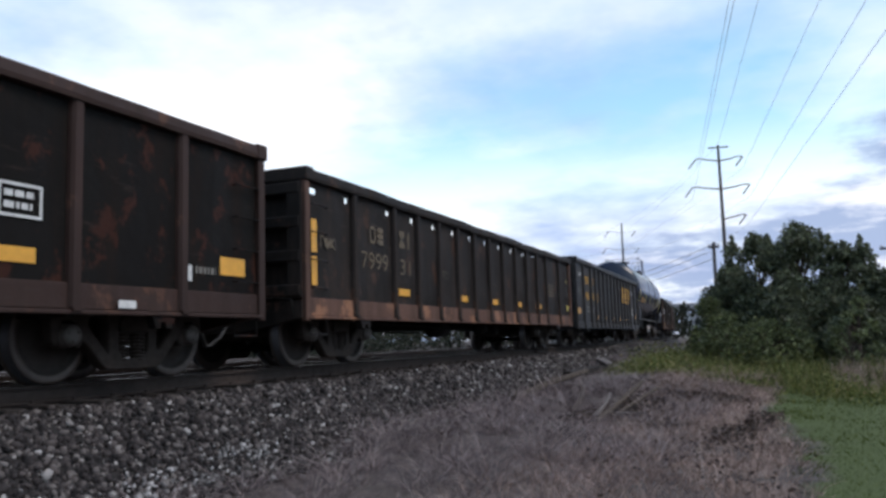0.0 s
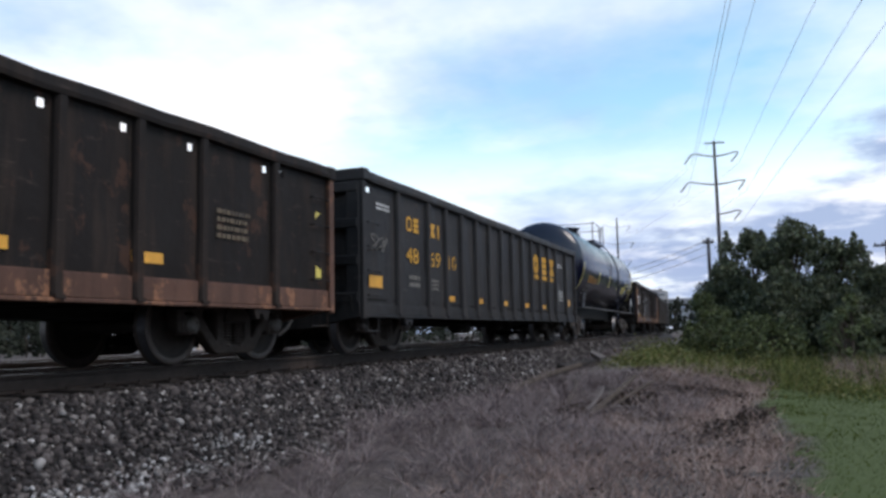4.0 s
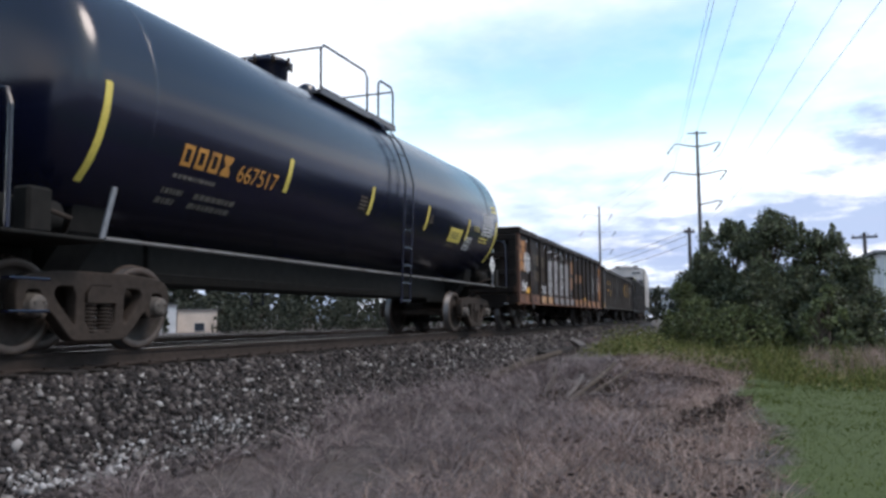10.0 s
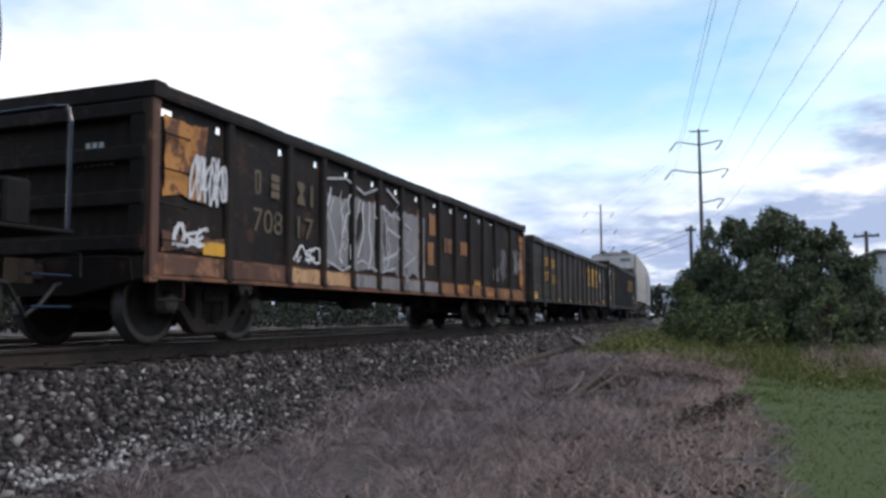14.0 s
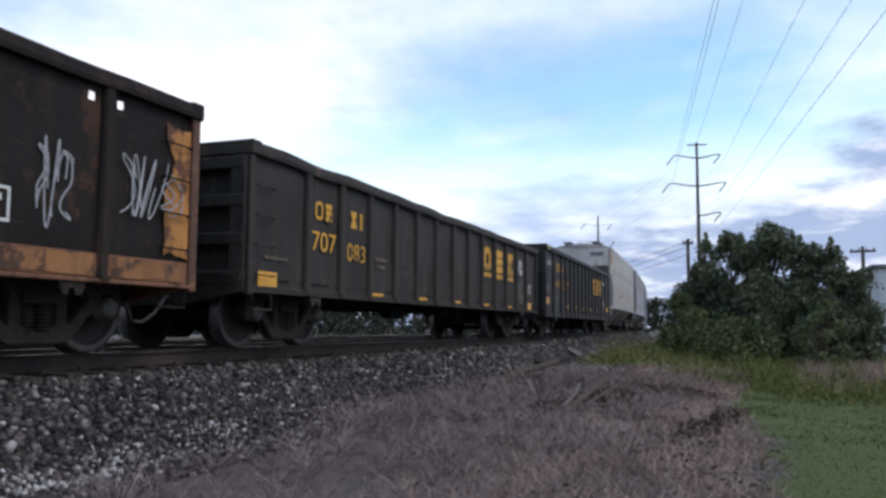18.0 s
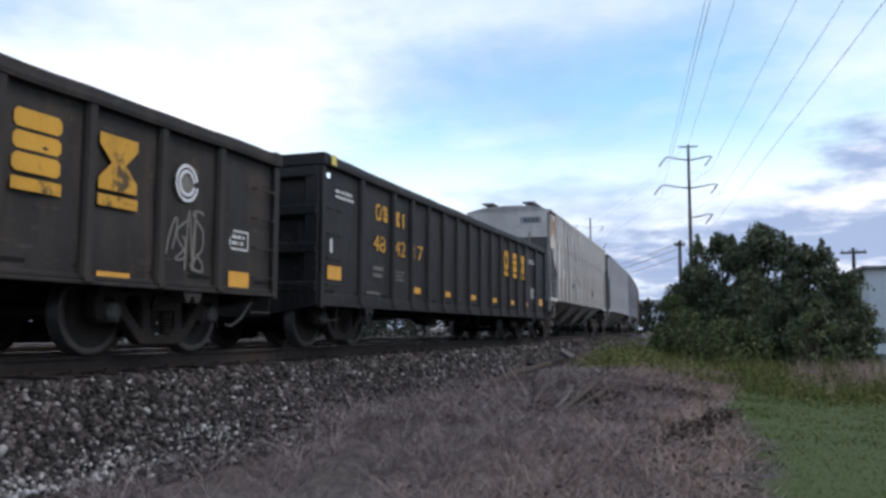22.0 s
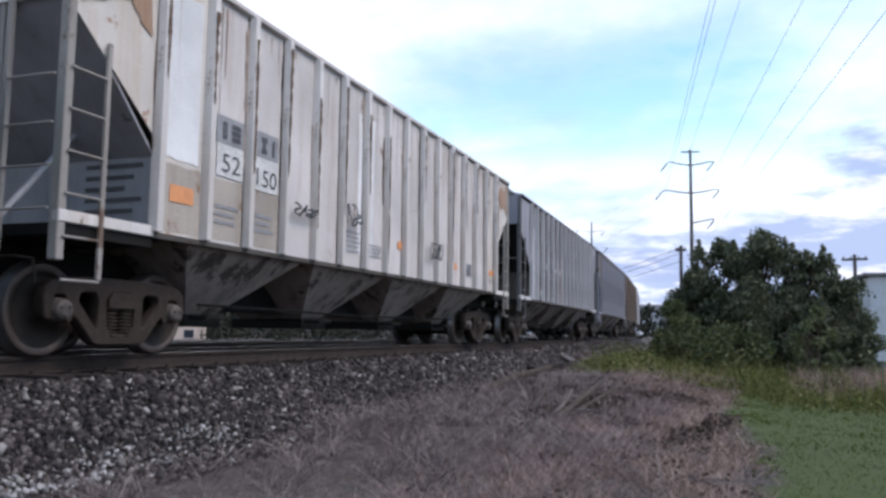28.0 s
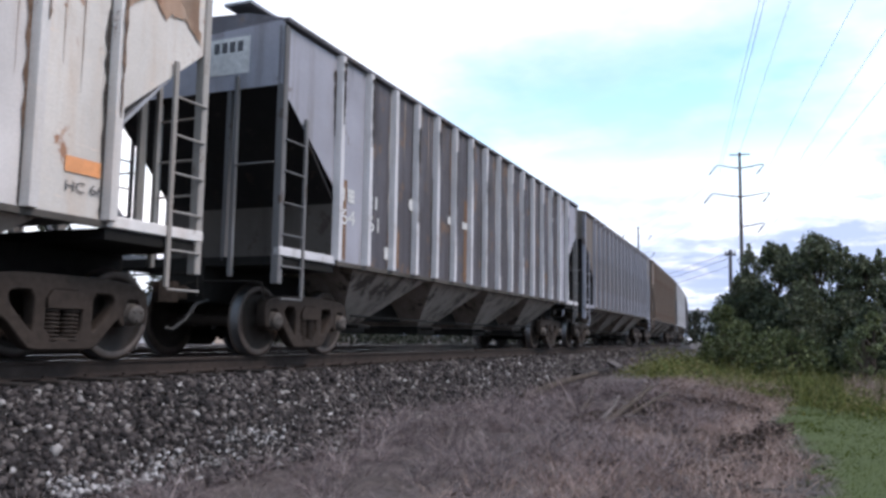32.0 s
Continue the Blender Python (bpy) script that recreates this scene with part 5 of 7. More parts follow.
def hopper(label, s0, side, rib_m, end_m, upper_end, shade_sheet, seed, keyed=True, rust_end=None, detail=True, eave=4.42, end_rungs=(2.55,), L=16.5):
    """A ribbed covered hopper car, with four chutes below."""
    s1 = s0 + L
    c = (s0 + s1) / 2
    car = add_car("hopper_car", label, c, L, 13.5, keyed)
    h, W, sill = L / 2, 1.50, 1.37
    iron = LADDER_DIRTY if rib_m is HOPPER_WHITE_RIB else HOPPER_IRON if rib_m is HOPPER_BLUE_RIB else rib_m
    sy = 6.8
    n = 15
    step = 2 * sy / n
    for i in range(n):
        a = -sy + i * step
        for face in (1, -1) if i in (0, n - 1) or detail else (1,):
            bm = bmesh.new()
            sheet(bm, face * W, a, a + step, sill, eave + 0.02, 2, 5, 0.01, 0.003, seed + i, face)
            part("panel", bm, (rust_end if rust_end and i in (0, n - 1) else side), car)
    if not detail:
        bm = bmesh.new()
        box(bm, -W, -W + 0.01, -sy, sy, sill, eave)
        part("far_wall", bm, side, car)
    bm = bmesh.new()
    prism(bm, [(W, -0.075), (W + 0.03, -0.07), (W + 0.105, -0.05), (W + 0.105, 0.05), (W + 0.03, 0.07), (W, 0.075)], sill + 0.01, eave + 0.02, "z")
    rib = part("rib", bm, rib_m, car)
    rib.matrix_basis = pose(0, -sy, 0)
    for i in range(1, n + 1):
        again(rib, pose(0, -sy + i * step, 0), car)
    for i in range(n + 1):
        again(rib, pose(0, -sy + i * step, 0, 0, 0, 180), car)
    # a dark strip beside each rib: seam rust and the rib's painted shadow line
    if detail:
        bm = bmesh.new()
        box(bm, W + 0.002, W + 0.009, 0.073, 0.092, sill + 0.02, eave)
        seam = part("rib_shade_seam", bm, DIRT_SHADE_RUN, car, "dark strip for rusted weld seam and rib shadow line")
        seam.matrix_basis = pose(0, -sy, 0)
        for i in range(1, n + 1):
            again(seam, pose(0, -sy + i * step - 0.165 * (i % 3 != 1), 0), car)
    for face in (1, -1):
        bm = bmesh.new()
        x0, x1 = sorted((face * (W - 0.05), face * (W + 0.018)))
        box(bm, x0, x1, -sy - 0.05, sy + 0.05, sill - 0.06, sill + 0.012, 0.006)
        # dark colour paints the shadow line along the panels' lower edge
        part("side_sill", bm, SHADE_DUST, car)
        bm = bmesh.new()
        x0, x1 = sorted((face * (W - 0.05), face * (W + 0.07)))
        box(bm, x0, x1, -h, h, eave + 0.02, eave + 0.10, 0.015)
        part("top_chord", bm, side, car)
        for k in (-1, 1):
            # the side's gusset, reaching to the end below the roof
            bm = bmesh.new()
            x0, x1 = sorted((face * (W - 0.012), face * W))
            prism(bm, [(k * sy, eave), (k * h, eave), (k * h, 3.55), (k * sy, 2.42)], x0, x1)
            part("gusset", bm, rust_end or side, car)
            bm = bmesh.new()
            x0, x1 = sorted((face * (W - 0.09), face * (W + 0.03)))
            y0, y1 = sorted((k * (h - 0.10), k * h))
            box(bm, x0, x1, y0, y1, 0.95, eave, 0.01)
            part("corner_post", bm, iron, car)
            bm = bmesh.new()
            x0, x1 = sorted((face * (W - 0.06), face * (W + 0.04)))
            y0, y1 = sorted((k * sy, k * h))
            box(bm, x0, x1, y0, y1, sill - 0.05, sill + 0.07, 0.01)
            part("end_side_sill", bm, rib_m, car)
    # roof with running board and hatches
    bm = bmesh.new()
    prism(bm, [(-W - 0.06, eave + 0.08), (-0.9, eave + 0.24), (0, eave + 0.29), (0.9, eave + 0.24), (W + 0.06, eave + 0.08), (0, eave)], -h, h, "y")
    part("roof", bm, side, car)
    for i in range(6 if detail else 0):
        bm = bmesh.new()
        y = -h + 1.6 + i * (L - 3.2) / 5
        box(bm, -0.4, 0.4, y - 0.9, y + 0.9, eave + 0.27, eave + 0.40, 0.03)
        part("hatch", bm, side, car)
    for x in (-0.75, 0.75):
        bm = bmesh.new()
        box(bm, x - 0.22, x + 0.22, -h - 0.05, h + 0.05, eave + 0.36, eave + 0.40)
        part("running_board", bm, GALV, car)
    # ends: upper sheet, slope sheet, posts and ladders
    for k in (-1, 1):
        bm = bmesh.new()
        y0, y1 = sorted((k * h, k * (h - 0.02)))
        prism(bm, [(-W, 3.60), (W, 3.60), (W, eave + 0.08), (0.9, eave + 0.24), (-0.9, eave + 0.24), (-W, eave + 0.08)], y0, y1, "y")
        part("upper_end_sheet", bm, upper_end, car)
        # the slope sheet's colour holds the shade of the recess
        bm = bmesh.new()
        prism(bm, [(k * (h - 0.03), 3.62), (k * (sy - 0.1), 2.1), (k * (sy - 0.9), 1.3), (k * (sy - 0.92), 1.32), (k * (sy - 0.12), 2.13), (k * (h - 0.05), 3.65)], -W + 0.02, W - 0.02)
        part("slope_sheet", bm, shade_sheet, car)
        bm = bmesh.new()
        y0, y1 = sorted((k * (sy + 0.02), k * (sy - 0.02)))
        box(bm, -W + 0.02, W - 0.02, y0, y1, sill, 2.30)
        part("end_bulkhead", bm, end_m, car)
        bm = bmesh.new()
        y0, y1 = sorted((k * (h - 0.02), k * (sy)))
        box(bm, -W, W, y0, y1, 1.20, 1.315)
        box(bm, -0.35, 0.35, min(k * h, k * (sy - 2)), max(k * h, k * (sy - 2)), 0.72, 1.20)
        part("end_platform", bm, UNDER_BLACK, car)
        for x in (-0.62, 0.62):
            bm = bmesh.new()
            y0, y1 = sorted((k * (h - 0.02), k * (h - 0.13)))
            box(bm, x - 0.035, x + 0.035, y0, y1, 1.26, 3.62, 0.008)
            part("end_post", bm, iron, car)
        for x in (-0.62, 0.62) if rust_end is HOPPER_WHITE_RUST else ():
            bm = bmesh.new()
            tube(bm, [(x, k * (h - 0.08), 1.35), (x * 0.9, k * (h - 1.2), 2.55)], 0.035, 6)
            part("brace", bm, end_m, car)
        # ladder on the end beside the corner, and one on the side
        for a, b in ((0.78, 1.42), (-1.42, -0.78)):
            for x in (a,):
                bm = bmesh.new()
                box(bm, x - 0.03, x + 0.03, min(k * (h - 0.02), k * (h + 0.04)), max(k * (h - 0.02), k * (h + 0.04)), 1.05, 3.78, 0.006)
                part("ladder_stile", bm, iron, car)
            for z in end_rungs:
                bm = bmesh.new()
                tube(bm, [(a, k * (h + 0.03), z), (b, k * (h + 0.03), z)], 0.014, 6)
                part("ladder_rung", bm, iron, car)
        for face in (1, -1):
            bm = bmesh.new()
            yq = k * (h - 0.55)
            box(bm, min(face * (W + 0.02), face * (W + 0.06)), max(face * (W + 0.02), face * (W + 0.06)), yq - 0.03, yq + 0.03, 0.78, 3.25, 0.006)
            part("ladder_stile", bm, iron, car)
            for q in range(6):
                bm = bmesh.new()
                z = 0.76 + 0.42 * q
                tube(bm, [(face * (W + 0.05), yq, z), (face * (W + 0.05), k * (h - 0.05), z)], 0.014, 6)
                part("ladder_rung", bm, iron, car)
    # chutes
    for i, y in enumerate((-4.7, -1.57, 1.57, 4.7)):
        bm = bmesh.new()
        t = [(-W + 0.04, y - 1.42, sill - 0.02), (W - 0.04, y - 1.42, sill - 0.02), (W - 0.04, y + 1.42, sill - 0.02), (-W + 0.04, y + 1.42, sill - 0.02)]
        b = [(-0.62, y - 0.30, 0.50), (0.62, y - 0.30, 0.50), (0.62, y + 0.30, 0.50), (-0.62, y + 0.30, 0.50)]
        tv, bv = [bm.verts.new(p) for p in t], [bm.verts.new(p) for p in b]
        bm.faces.new(tv)
        bm.faces.new(bv)
        for q in range(4):
            bm.faces.new((tv[q], tv[(q + 1) % 4], bv[(q + 1) % 4], bv[q]))
        ch = part("chute", bm, CHUTE_TAUPE, car, "tapered discharge chute")
        bm = bmesh.new()
        box(bm, -0.70, 0.70, y - 0.42, y + 0.42, 0.33, 0.50, 0.02)
        tube(bm, [(0.66, y - 0.3, 0.45), (0.95, y - 0.3, 0.45), (0.95, y + 0.1, 0.45)], 0.03, 6)
        part("outlet_gate", bm, UNDER_BLACK, car)
    bm = bmesh.new()
    box(bm, -0.3, 0.3, -sy, sy, 0.58, 1.20)
    part("centre_sill", bm, UNDER_BLACK, car)
    bm = bmesh.new()
    tube(bm, [(0.95, -h + 3, 0.62), (0.95, 0, 0.58), (0.9, h - 3, 0.62)], 0.02, 6)
    part("brake_rod", bm, UNDER_BLACK, car)
    return car, c, W + 0.014


def run_marks(car, x, seed, lo, hi, materials):
    """Ragged runs of rust and dirt down the plates beside the ribs; the darkest also paint rib shadow."""
    rnd = random.Random(seed)
    sy, n = 16.5 / 2 - 1.45, 15
    for i in range(n + 1):
        for side in (-1, 1):
            if rnd.random() < 0.15:
                continue
            y = -sy + i * 2 * sy / n + side * 0.072
            top = hi - rnd.random() ** 2 * 1.2
            low = max(lo, top - rnd.uniform(0.7, 2.9))
            w0 = rnd.uniform(0.025, 0.095)
            bm = bmesh.new()
            k = 14
            edge = []
            for j in range(k + 1):
                z = top + (low - top) * j / k
                w = w0 * (0.35 + 0.9 * rnd.random()) * (1 - 0.55 * j / k)
                edge.append((bm.verts.new((x, y, z)), bm.verts.new((x, y + side * w, z + rnd.uniform(-0.02, 0.02)))))
            for (a, b), (c, d) in zip(edge, edge[1:]):
                bm.faces.new((a, b, d, c))
            part("rust_run", bm, rnd.choice(materials), car)
    for i in range(n + 1):
        if rnd.random() < 0.35:
            continue
        y = -sy + i * 2 * sy / n + rnd.uniform(-0.03, 0.03)
        top = hi - rnd.random() ** 2 * 0.5
        low = max(lo + 0.1, top - rnd.uniform(0.5, 2.7))
        bm = bmesh.new()
        edge = []
        for j in range(19):
            z = top + (low - top) * j / 18
            w = 0.085 * (0.25 + rnd.random()) * (1 - 0.7 * j / 18)
            w = min(w, 0.09)
            mid = y + rnd.uniform(-0.006, 0.006)
            mid = min(max(mid, -sy + i * 2 * sy / n - 0.048 + w / 2), -sy + i * 2 * sy / n + 0.048 - w / 2)
            edge.append((bm.verts.new((x + 0.107, mid - w / 2, z)), bm.verts.new((x + 0.107, mid + w / 2, z))))
        for (a, b), (c, d) in zip(edge, edge[1:]):
            bm.faces.new((a, b, d, c))
        part("rust_run", bm, materials[0], car)
    # drips from the eave down the plates
    for i in range(n):
        for q in range(rnd.randint(2, 5)):
            y = -sy + (i + rnd.uniform(0.14, 0.86)) * 2 * sy / n
            top, long = hi + 0.05, rnd.uniform(0.2, 1.0) ** 2 * 2.0
            bm = bmesh.new()
            edge = []
            w0 = rnd.uniform(0.010, 0.038)
            for j in range(9):
                w = w0 * (0.5 + 0.7 * rnd.random()) * (1 - 0.85 * j / 8)
                edge.append((bm.verts.new((x - 0.005, y - w / 2, top - long * j / 8)), bm.verts.new((x - 0.005, y + w / 2, top - long * j / 8))))
            for (a, b), (c, d) in zip(edge, edge[1:]):
                bm.faces.new((a, b, d, c))
            part("rust_run", bm, rnd.choice((DRIP_BROWN, DRIP_BROWN, materials[0])), car)


def hopper_f():
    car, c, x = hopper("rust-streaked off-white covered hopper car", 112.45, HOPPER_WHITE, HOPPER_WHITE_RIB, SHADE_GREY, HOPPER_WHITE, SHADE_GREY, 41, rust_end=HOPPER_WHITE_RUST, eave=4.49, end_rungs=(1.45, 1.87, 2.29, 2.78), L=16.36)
    mark("grey_patch", 114.93 - c, 115.54 - c, 2.66, 3.02, x, PATCH_GREY, car)
    mark("grey_patch", 115.84 - c, 116.40 - c, 2.66, 3.02, x, PATCH_GREY, car)
    letter_blocks(car, x + 0.006, c, [(115.05, 115.15, 2.72, 2.95), (115.25, 115.45, 2.72, 2.95), (115.95, 116.1, 2.72, 2.95), (116.18, 116.34, 2.72, 2.95)], LETTER_DARK, 0.04)
    mark("white_patch", 114.95 - c, 115.54 - c, 2.24, 2.655, x, LETTER_WHITE, car)
    mark("white_patch", 115.84 - c, 116.40 - c, 2.20, 2.655, x, LETTER_WHITE, car)
    lettering("car_number", "52", 115.06 - c, 2.30, 0.24, 0.40, x + 0.006, LETTER_DARK, car)
    lettering("car_number", "150", 115.86 - c, 2.26, 0.24, 0.50, x + 0.006, LETTER_DARK, car)
    mark("reflector", 114.08 - c, 114.52 - c, 1.77, 1.97, x, REFLECT_ORANGE, car, label="faded orange reflective square")
    for s, z in ((120.8, 1.88), (123.94, 1.73), (126.9, 1.78)):
        mark("reflector", s - c, s + 0.42 - c, z, z + 0.15, x, REFLECT_ORANGE, car, label="faded orange reflective strip")
    mark("grey_panel", 124.98 - c, 125.42 - c, 1.64, 1.95, x, PATCH_GREY, car)
    small_print(125.02 - c, 125.40 - c, 1.66, 1.92, x + 0.005, LETTER_DARK, car, 5, 3)
    mark("white_tag", 126.0 - c, 126.18 - c, 1.5, 1.72, x, LETTER_WHITE, car)
    small_print(114.95 - c, 115.5 - c, 1.6, 1.9, x, PATCH_GREY, car, 3, 4)
    small_print(115.85 - c, 116.35 - c, 1.6, 1.9, x, PATCH_GREY, car, 3, 5)
    small_print(118.6 - c, 119.2 - c, 1.6, 2.0, x, PATCH_GREY, car, 5, 6)
    small_print(119.5 - c, 120.1 - c, 1.6, 1.85, x, PATCH_GREY, car, 4, 7)
    lettering("stencil", "HC 66", 126.92 - c, 1.60, 0.10, 0.44, x, LETTER_DARK, car)
    scrawl(116.74 - c, 117.42 - c, 1.96, 2.18, x + 0.09, SPRAY_BLACK, car, 3, 4, 0.028)
    scrawl(118.45 - c, 119.0 - c, 2.04, 2.42, x + 0.09, SPRAY_BLACK, car, 5, 3, 0.035)
    scrawl(122.35 - c, 123.1 - c, 1.82, 2.2, x + 0.09, SPRAY_BLACK, car, 8, 4, 0.035)
    run_marks(car, x - 0.002, 7, 1.45, 4.38, (RUST_RUN, DRIP_BROWN, DRIP_BROWN, DIRT_SHADE_RUN))
    for a, b in ((113.84, 114.66), (114.76, 115.58), (115.68, 116.5)):
        ragged_patch("repainted_patch", a - c, b - c, 1.40, 2.22, x - 0.010, PATCH_DUST, car, int(a * 7), 0.03)
    for i, (a, b) in enumerate(((112.55, 113.7), (127.45, 128.7))):
        ragged_patch("rust_bloom", a - c, b - c, 3.55, 4.48, x + 0.003, RUST_BLOOM, car, 90 + i, 0.42, "orange rust bloom")
    for a, b, z0, z1, m in ((113.86, 114.60, 2.25, 4.3, PATCH_FRESH), (119.0, 119.7, 1.6, 4.1, PATCH_FRESH)):
        ragged_patch("repainted_patch", a - c, b - c, z0, z1, x - 0.008, m, car, int(a), 0.05)
    for i in range(5):
        bm = bmesh.new()
        z = 2.12 - 0.13 * i
        box(bm, 0.55, 1.35 - 0.12 * (i % 3), -6.83, -6.822, z, z + 0.05)
        tagged(part("stencil_line", bm, LETTER_DARK, car), "row of small dark stencil writing")
    y = -16.36 / 2 - 0.006
    bm = bmesh.new()
    box(bm, 0.45, 1.2, y, y + 0.004, 4.1, 4.34)
    part("grey_patch", bm, PATCH_GREY, car)
    for a in (0.58, 0.72, 0.86, 1.0):
        bm = bmesh.new()
        box(bm, a, a + 0.09, y - 0.004, y, 4.15, 4.29)
        part("letter_block", bm, LETTER_DARK, car)


def hopper_g():
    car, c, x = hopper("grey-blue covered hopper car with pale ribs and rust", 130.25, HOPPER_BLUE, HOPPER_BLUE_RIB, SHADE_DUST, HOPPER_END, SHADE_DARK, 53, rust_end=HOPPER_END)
    letter_blocks(car, x, c, [(131.85, 131.95, 2.3, 2.5), (132.05, 132.25, 2.3, 2.5), (132.72, 132.85, 2.32, 2.52), (132.9, 133.05, 2.32, 2.52)], LETTER_WHITE, 0.035)
    lettering("car_number", "64", 131.86 - c, 1.95, 0.24, 0.42, x, LETTER_WHITE, car)
    lettering("car_number", "61", 132.72 - c, 1.95, 0.24, 0.36, x, LETTER_WHITE, car)
    for a, b, z0, z1 in ((131.68, 132.02, 1.42, 2.62), (133.42, 133.86, 1.44, 2.05), (136.9, 137.4, 1.42, 3.1)):
        mark("rust_patch", a - c, b - c, z0, z1, x - 0.003, HOPPER_STAIN, car)
    mark("white_tag", 133.3 - c, 133.55 - c, 1.55, 1.75, x, LETTER_WHITE, car)
    bm = bmesh.new()
    lathe(bm, [(x + 0.004, 0.11), (x + 0.006, 0.11)], 16, "x", (0, 134.3 - c, 2.6))
    part("white_disc", bm, LETTER_WHITE, car)
    for s in (136.0, 136.8):
        mark("white_bar", s - c, s + 0.4 - c, 2.5, 2.64, x, LETTER_WHITE, car)
    run_marks(car, x - 0.004, 9, 1.42, 4.38, (DIRT_SHADE_RUN, DIRT_SHADE_RUN, RUST_RUN, RIB_DUST))
    y = -16.5 / 2 - 0.006
    bm = bmesh.new()
    box(bm, 0.30, 0.95, y, y + 0.004, 3.82, 4.34)
    part("white_patch", bm, LETTER_WHITE, car)
    for a in (0.36, 0.49, 0.62, 0.75):
        bm = bmesh.new()
        box(bm, a, a + 0.09, y - 0.004, y, 4.13, 4.28)
        part("letter_block", bm, LETTER_DARK, car)


def build_train():
    car_red()
    car_a()
    car_b()
    tank_car()
    car_c()
    car_d()
    car_e()
    hopper_f()
    hopper_g()
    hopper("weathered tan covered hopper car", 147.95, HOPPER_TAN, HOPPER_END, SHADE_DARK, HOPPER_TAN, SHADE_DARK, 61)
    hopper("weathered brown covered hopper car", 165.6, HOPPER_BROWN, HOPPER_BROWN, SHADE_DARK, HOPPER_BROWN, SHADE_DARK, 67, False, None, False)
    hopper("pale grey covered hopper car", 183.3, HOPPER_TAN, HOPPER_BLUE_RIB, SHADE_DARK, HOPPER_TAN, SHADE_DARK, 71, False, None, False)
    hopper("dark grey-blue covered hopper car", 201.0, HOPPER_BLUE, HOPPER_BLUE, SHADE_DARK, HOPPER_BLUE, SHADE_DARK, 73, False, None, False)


build_train()


# ---- ground, track and ballast ----
def smooth(a, b, v):
    t = np.clip((v - a) / (b - a), 0, 1)
    return t * t * (3 - 2 * t)


TX = np.array(LX)
TY = np.array(LY)


def offset_from_track(x, y):
    return (x - np.interp(y, TY, TX)) * np.cos(np.interp(y, TY, [heading(s) for s in GRID]))


def ground_z(x, y):
    """Height of the open ground beside the track."""
    x, y = np.asarray(x, float), np.asarray(y, float)
    u = offset_from_track(x, y)
    near = np.interp(u, [-40, -9, 2.4, 4.5, 7.4, 9, 20], [-1.1, -1.0, -0.98, -1.02, -1.14, -1.18, -1.2])
    far = np.interp(u, [-40, -9, 2.4, 5, 8, 12, 20], [-1.1, -0.9, -0.42, -0.50, -0.85, -1.05, -1.15])
    f = smooth(14, 29, y)
    mound = 0.26 * np.exp(-((x - 4.6) ** 2 / 3.0 + (y - 18.0) ** 2 / 9.0)) + 0.12 * np.exp(-((x - 3.6) ** 2 / 1.5 + (y - 11.0) ** 2 / 8.0))
    return near * (1 - f) + far * f + mound


GROUND = bpy.data.materials.new("ground_cover")


def build_ground_material():
    nt, b = nodes_of(GROUND)
    co = nt.nodes.new("ShaderNodeTexCoord")
    sep = nt.nodes.new("ShaderNodeSeparateXYZ")
    nt.links.new(co.outputs["Object"], sep.inputs[0])
    wob = noise_tex(nt, 0.7, 5)
    add = nt.nodes.new("ShaderNodeMath")
    add.operation = "MULTIPLY_ADD"
    nt.links.new(wob, add.inputs[0])
    add.inputs[1].default_value = 2.2
    nt.links.new(sep.outputs[0], add.inputs[2])
    rng = nt.nodes.new("ShaderNodeMapRange")
    rng.inputs["From Min"].default_value, rng.inputs["From Max"].default_value = 8.75, 9.05
    bay = nt.nodes.new("ShaderNodeMapRange")
    bay.interpolation_type = "SMOOTHSTEP"
    bay.inputs["From Min"].default_value, bay.inputs["From Max"].default_value, bay.inputs["To Max"].default_value = 10.5, 16.5, 0.62
    nt.links.new(sep.outputs[1], bay.inputs[0])
    edge = nt.nodes.new("ShaderNodeMath")
    nt.links.new(add.outputs[0], edge.inputs[0])
    nt.links.new(bay.outputs[0], edge.inputs[1])
    nt.links.new(edge.outputs[0], rng.inputs[0])
    fine, mid = noise_tex(nt, 14, 9, rough=0.7), noise_tex(nt, 1.9, 6, offset=4)
    litter = mix_rgb(nt, ramp(nt, fine, [(0.35, (0, 0, 0)), (0.65, (1, 1, 1))]), (0.024, 0.018, 0.016), (0.135, 0.102, 0.088))
    litter = mix_rgb(nt, ramp(nt, mid, [(0.42, (0, 0, 0)), (0.62, (0.75, 0.75, 0.75))]), litter, (0.034, 0.026, 0.023))
    green = mix_rgb(nt, ramp(nt, fine, [(0.3, (0, 0, 0)), (0.7, (1, 1, 1))]), (0.033, 0.049, 0.005), (0.051, 0.071, 0.007))
    far_side = nt.nodes.new("ShaderNodeMapRange")
    far_side.inputs["From Min"].default_value, far_side.inputs["From Max"].default_value = 20.0, 18.0
    nt.links.new(add.outputs[0], far_side.inputs[0])
    strip = nt.nodes.new("ShaderNodeMath")
    strip.operation = "MULTIPLY"
    nt.links.new(rng.outputs[0], strip.inputs[0])
    nt.links.new(far_side.outputs[0], strip.inputs[1])
    nt.links.new(mix_rgb(nt, strip.outputs[0], litter, green), b.inputs["Base Color"])
    b.inputs["Roughness"].default_value = 0.95
    bump_on(nt, b, fine, 0.6, 0.04)


build_ground_material()


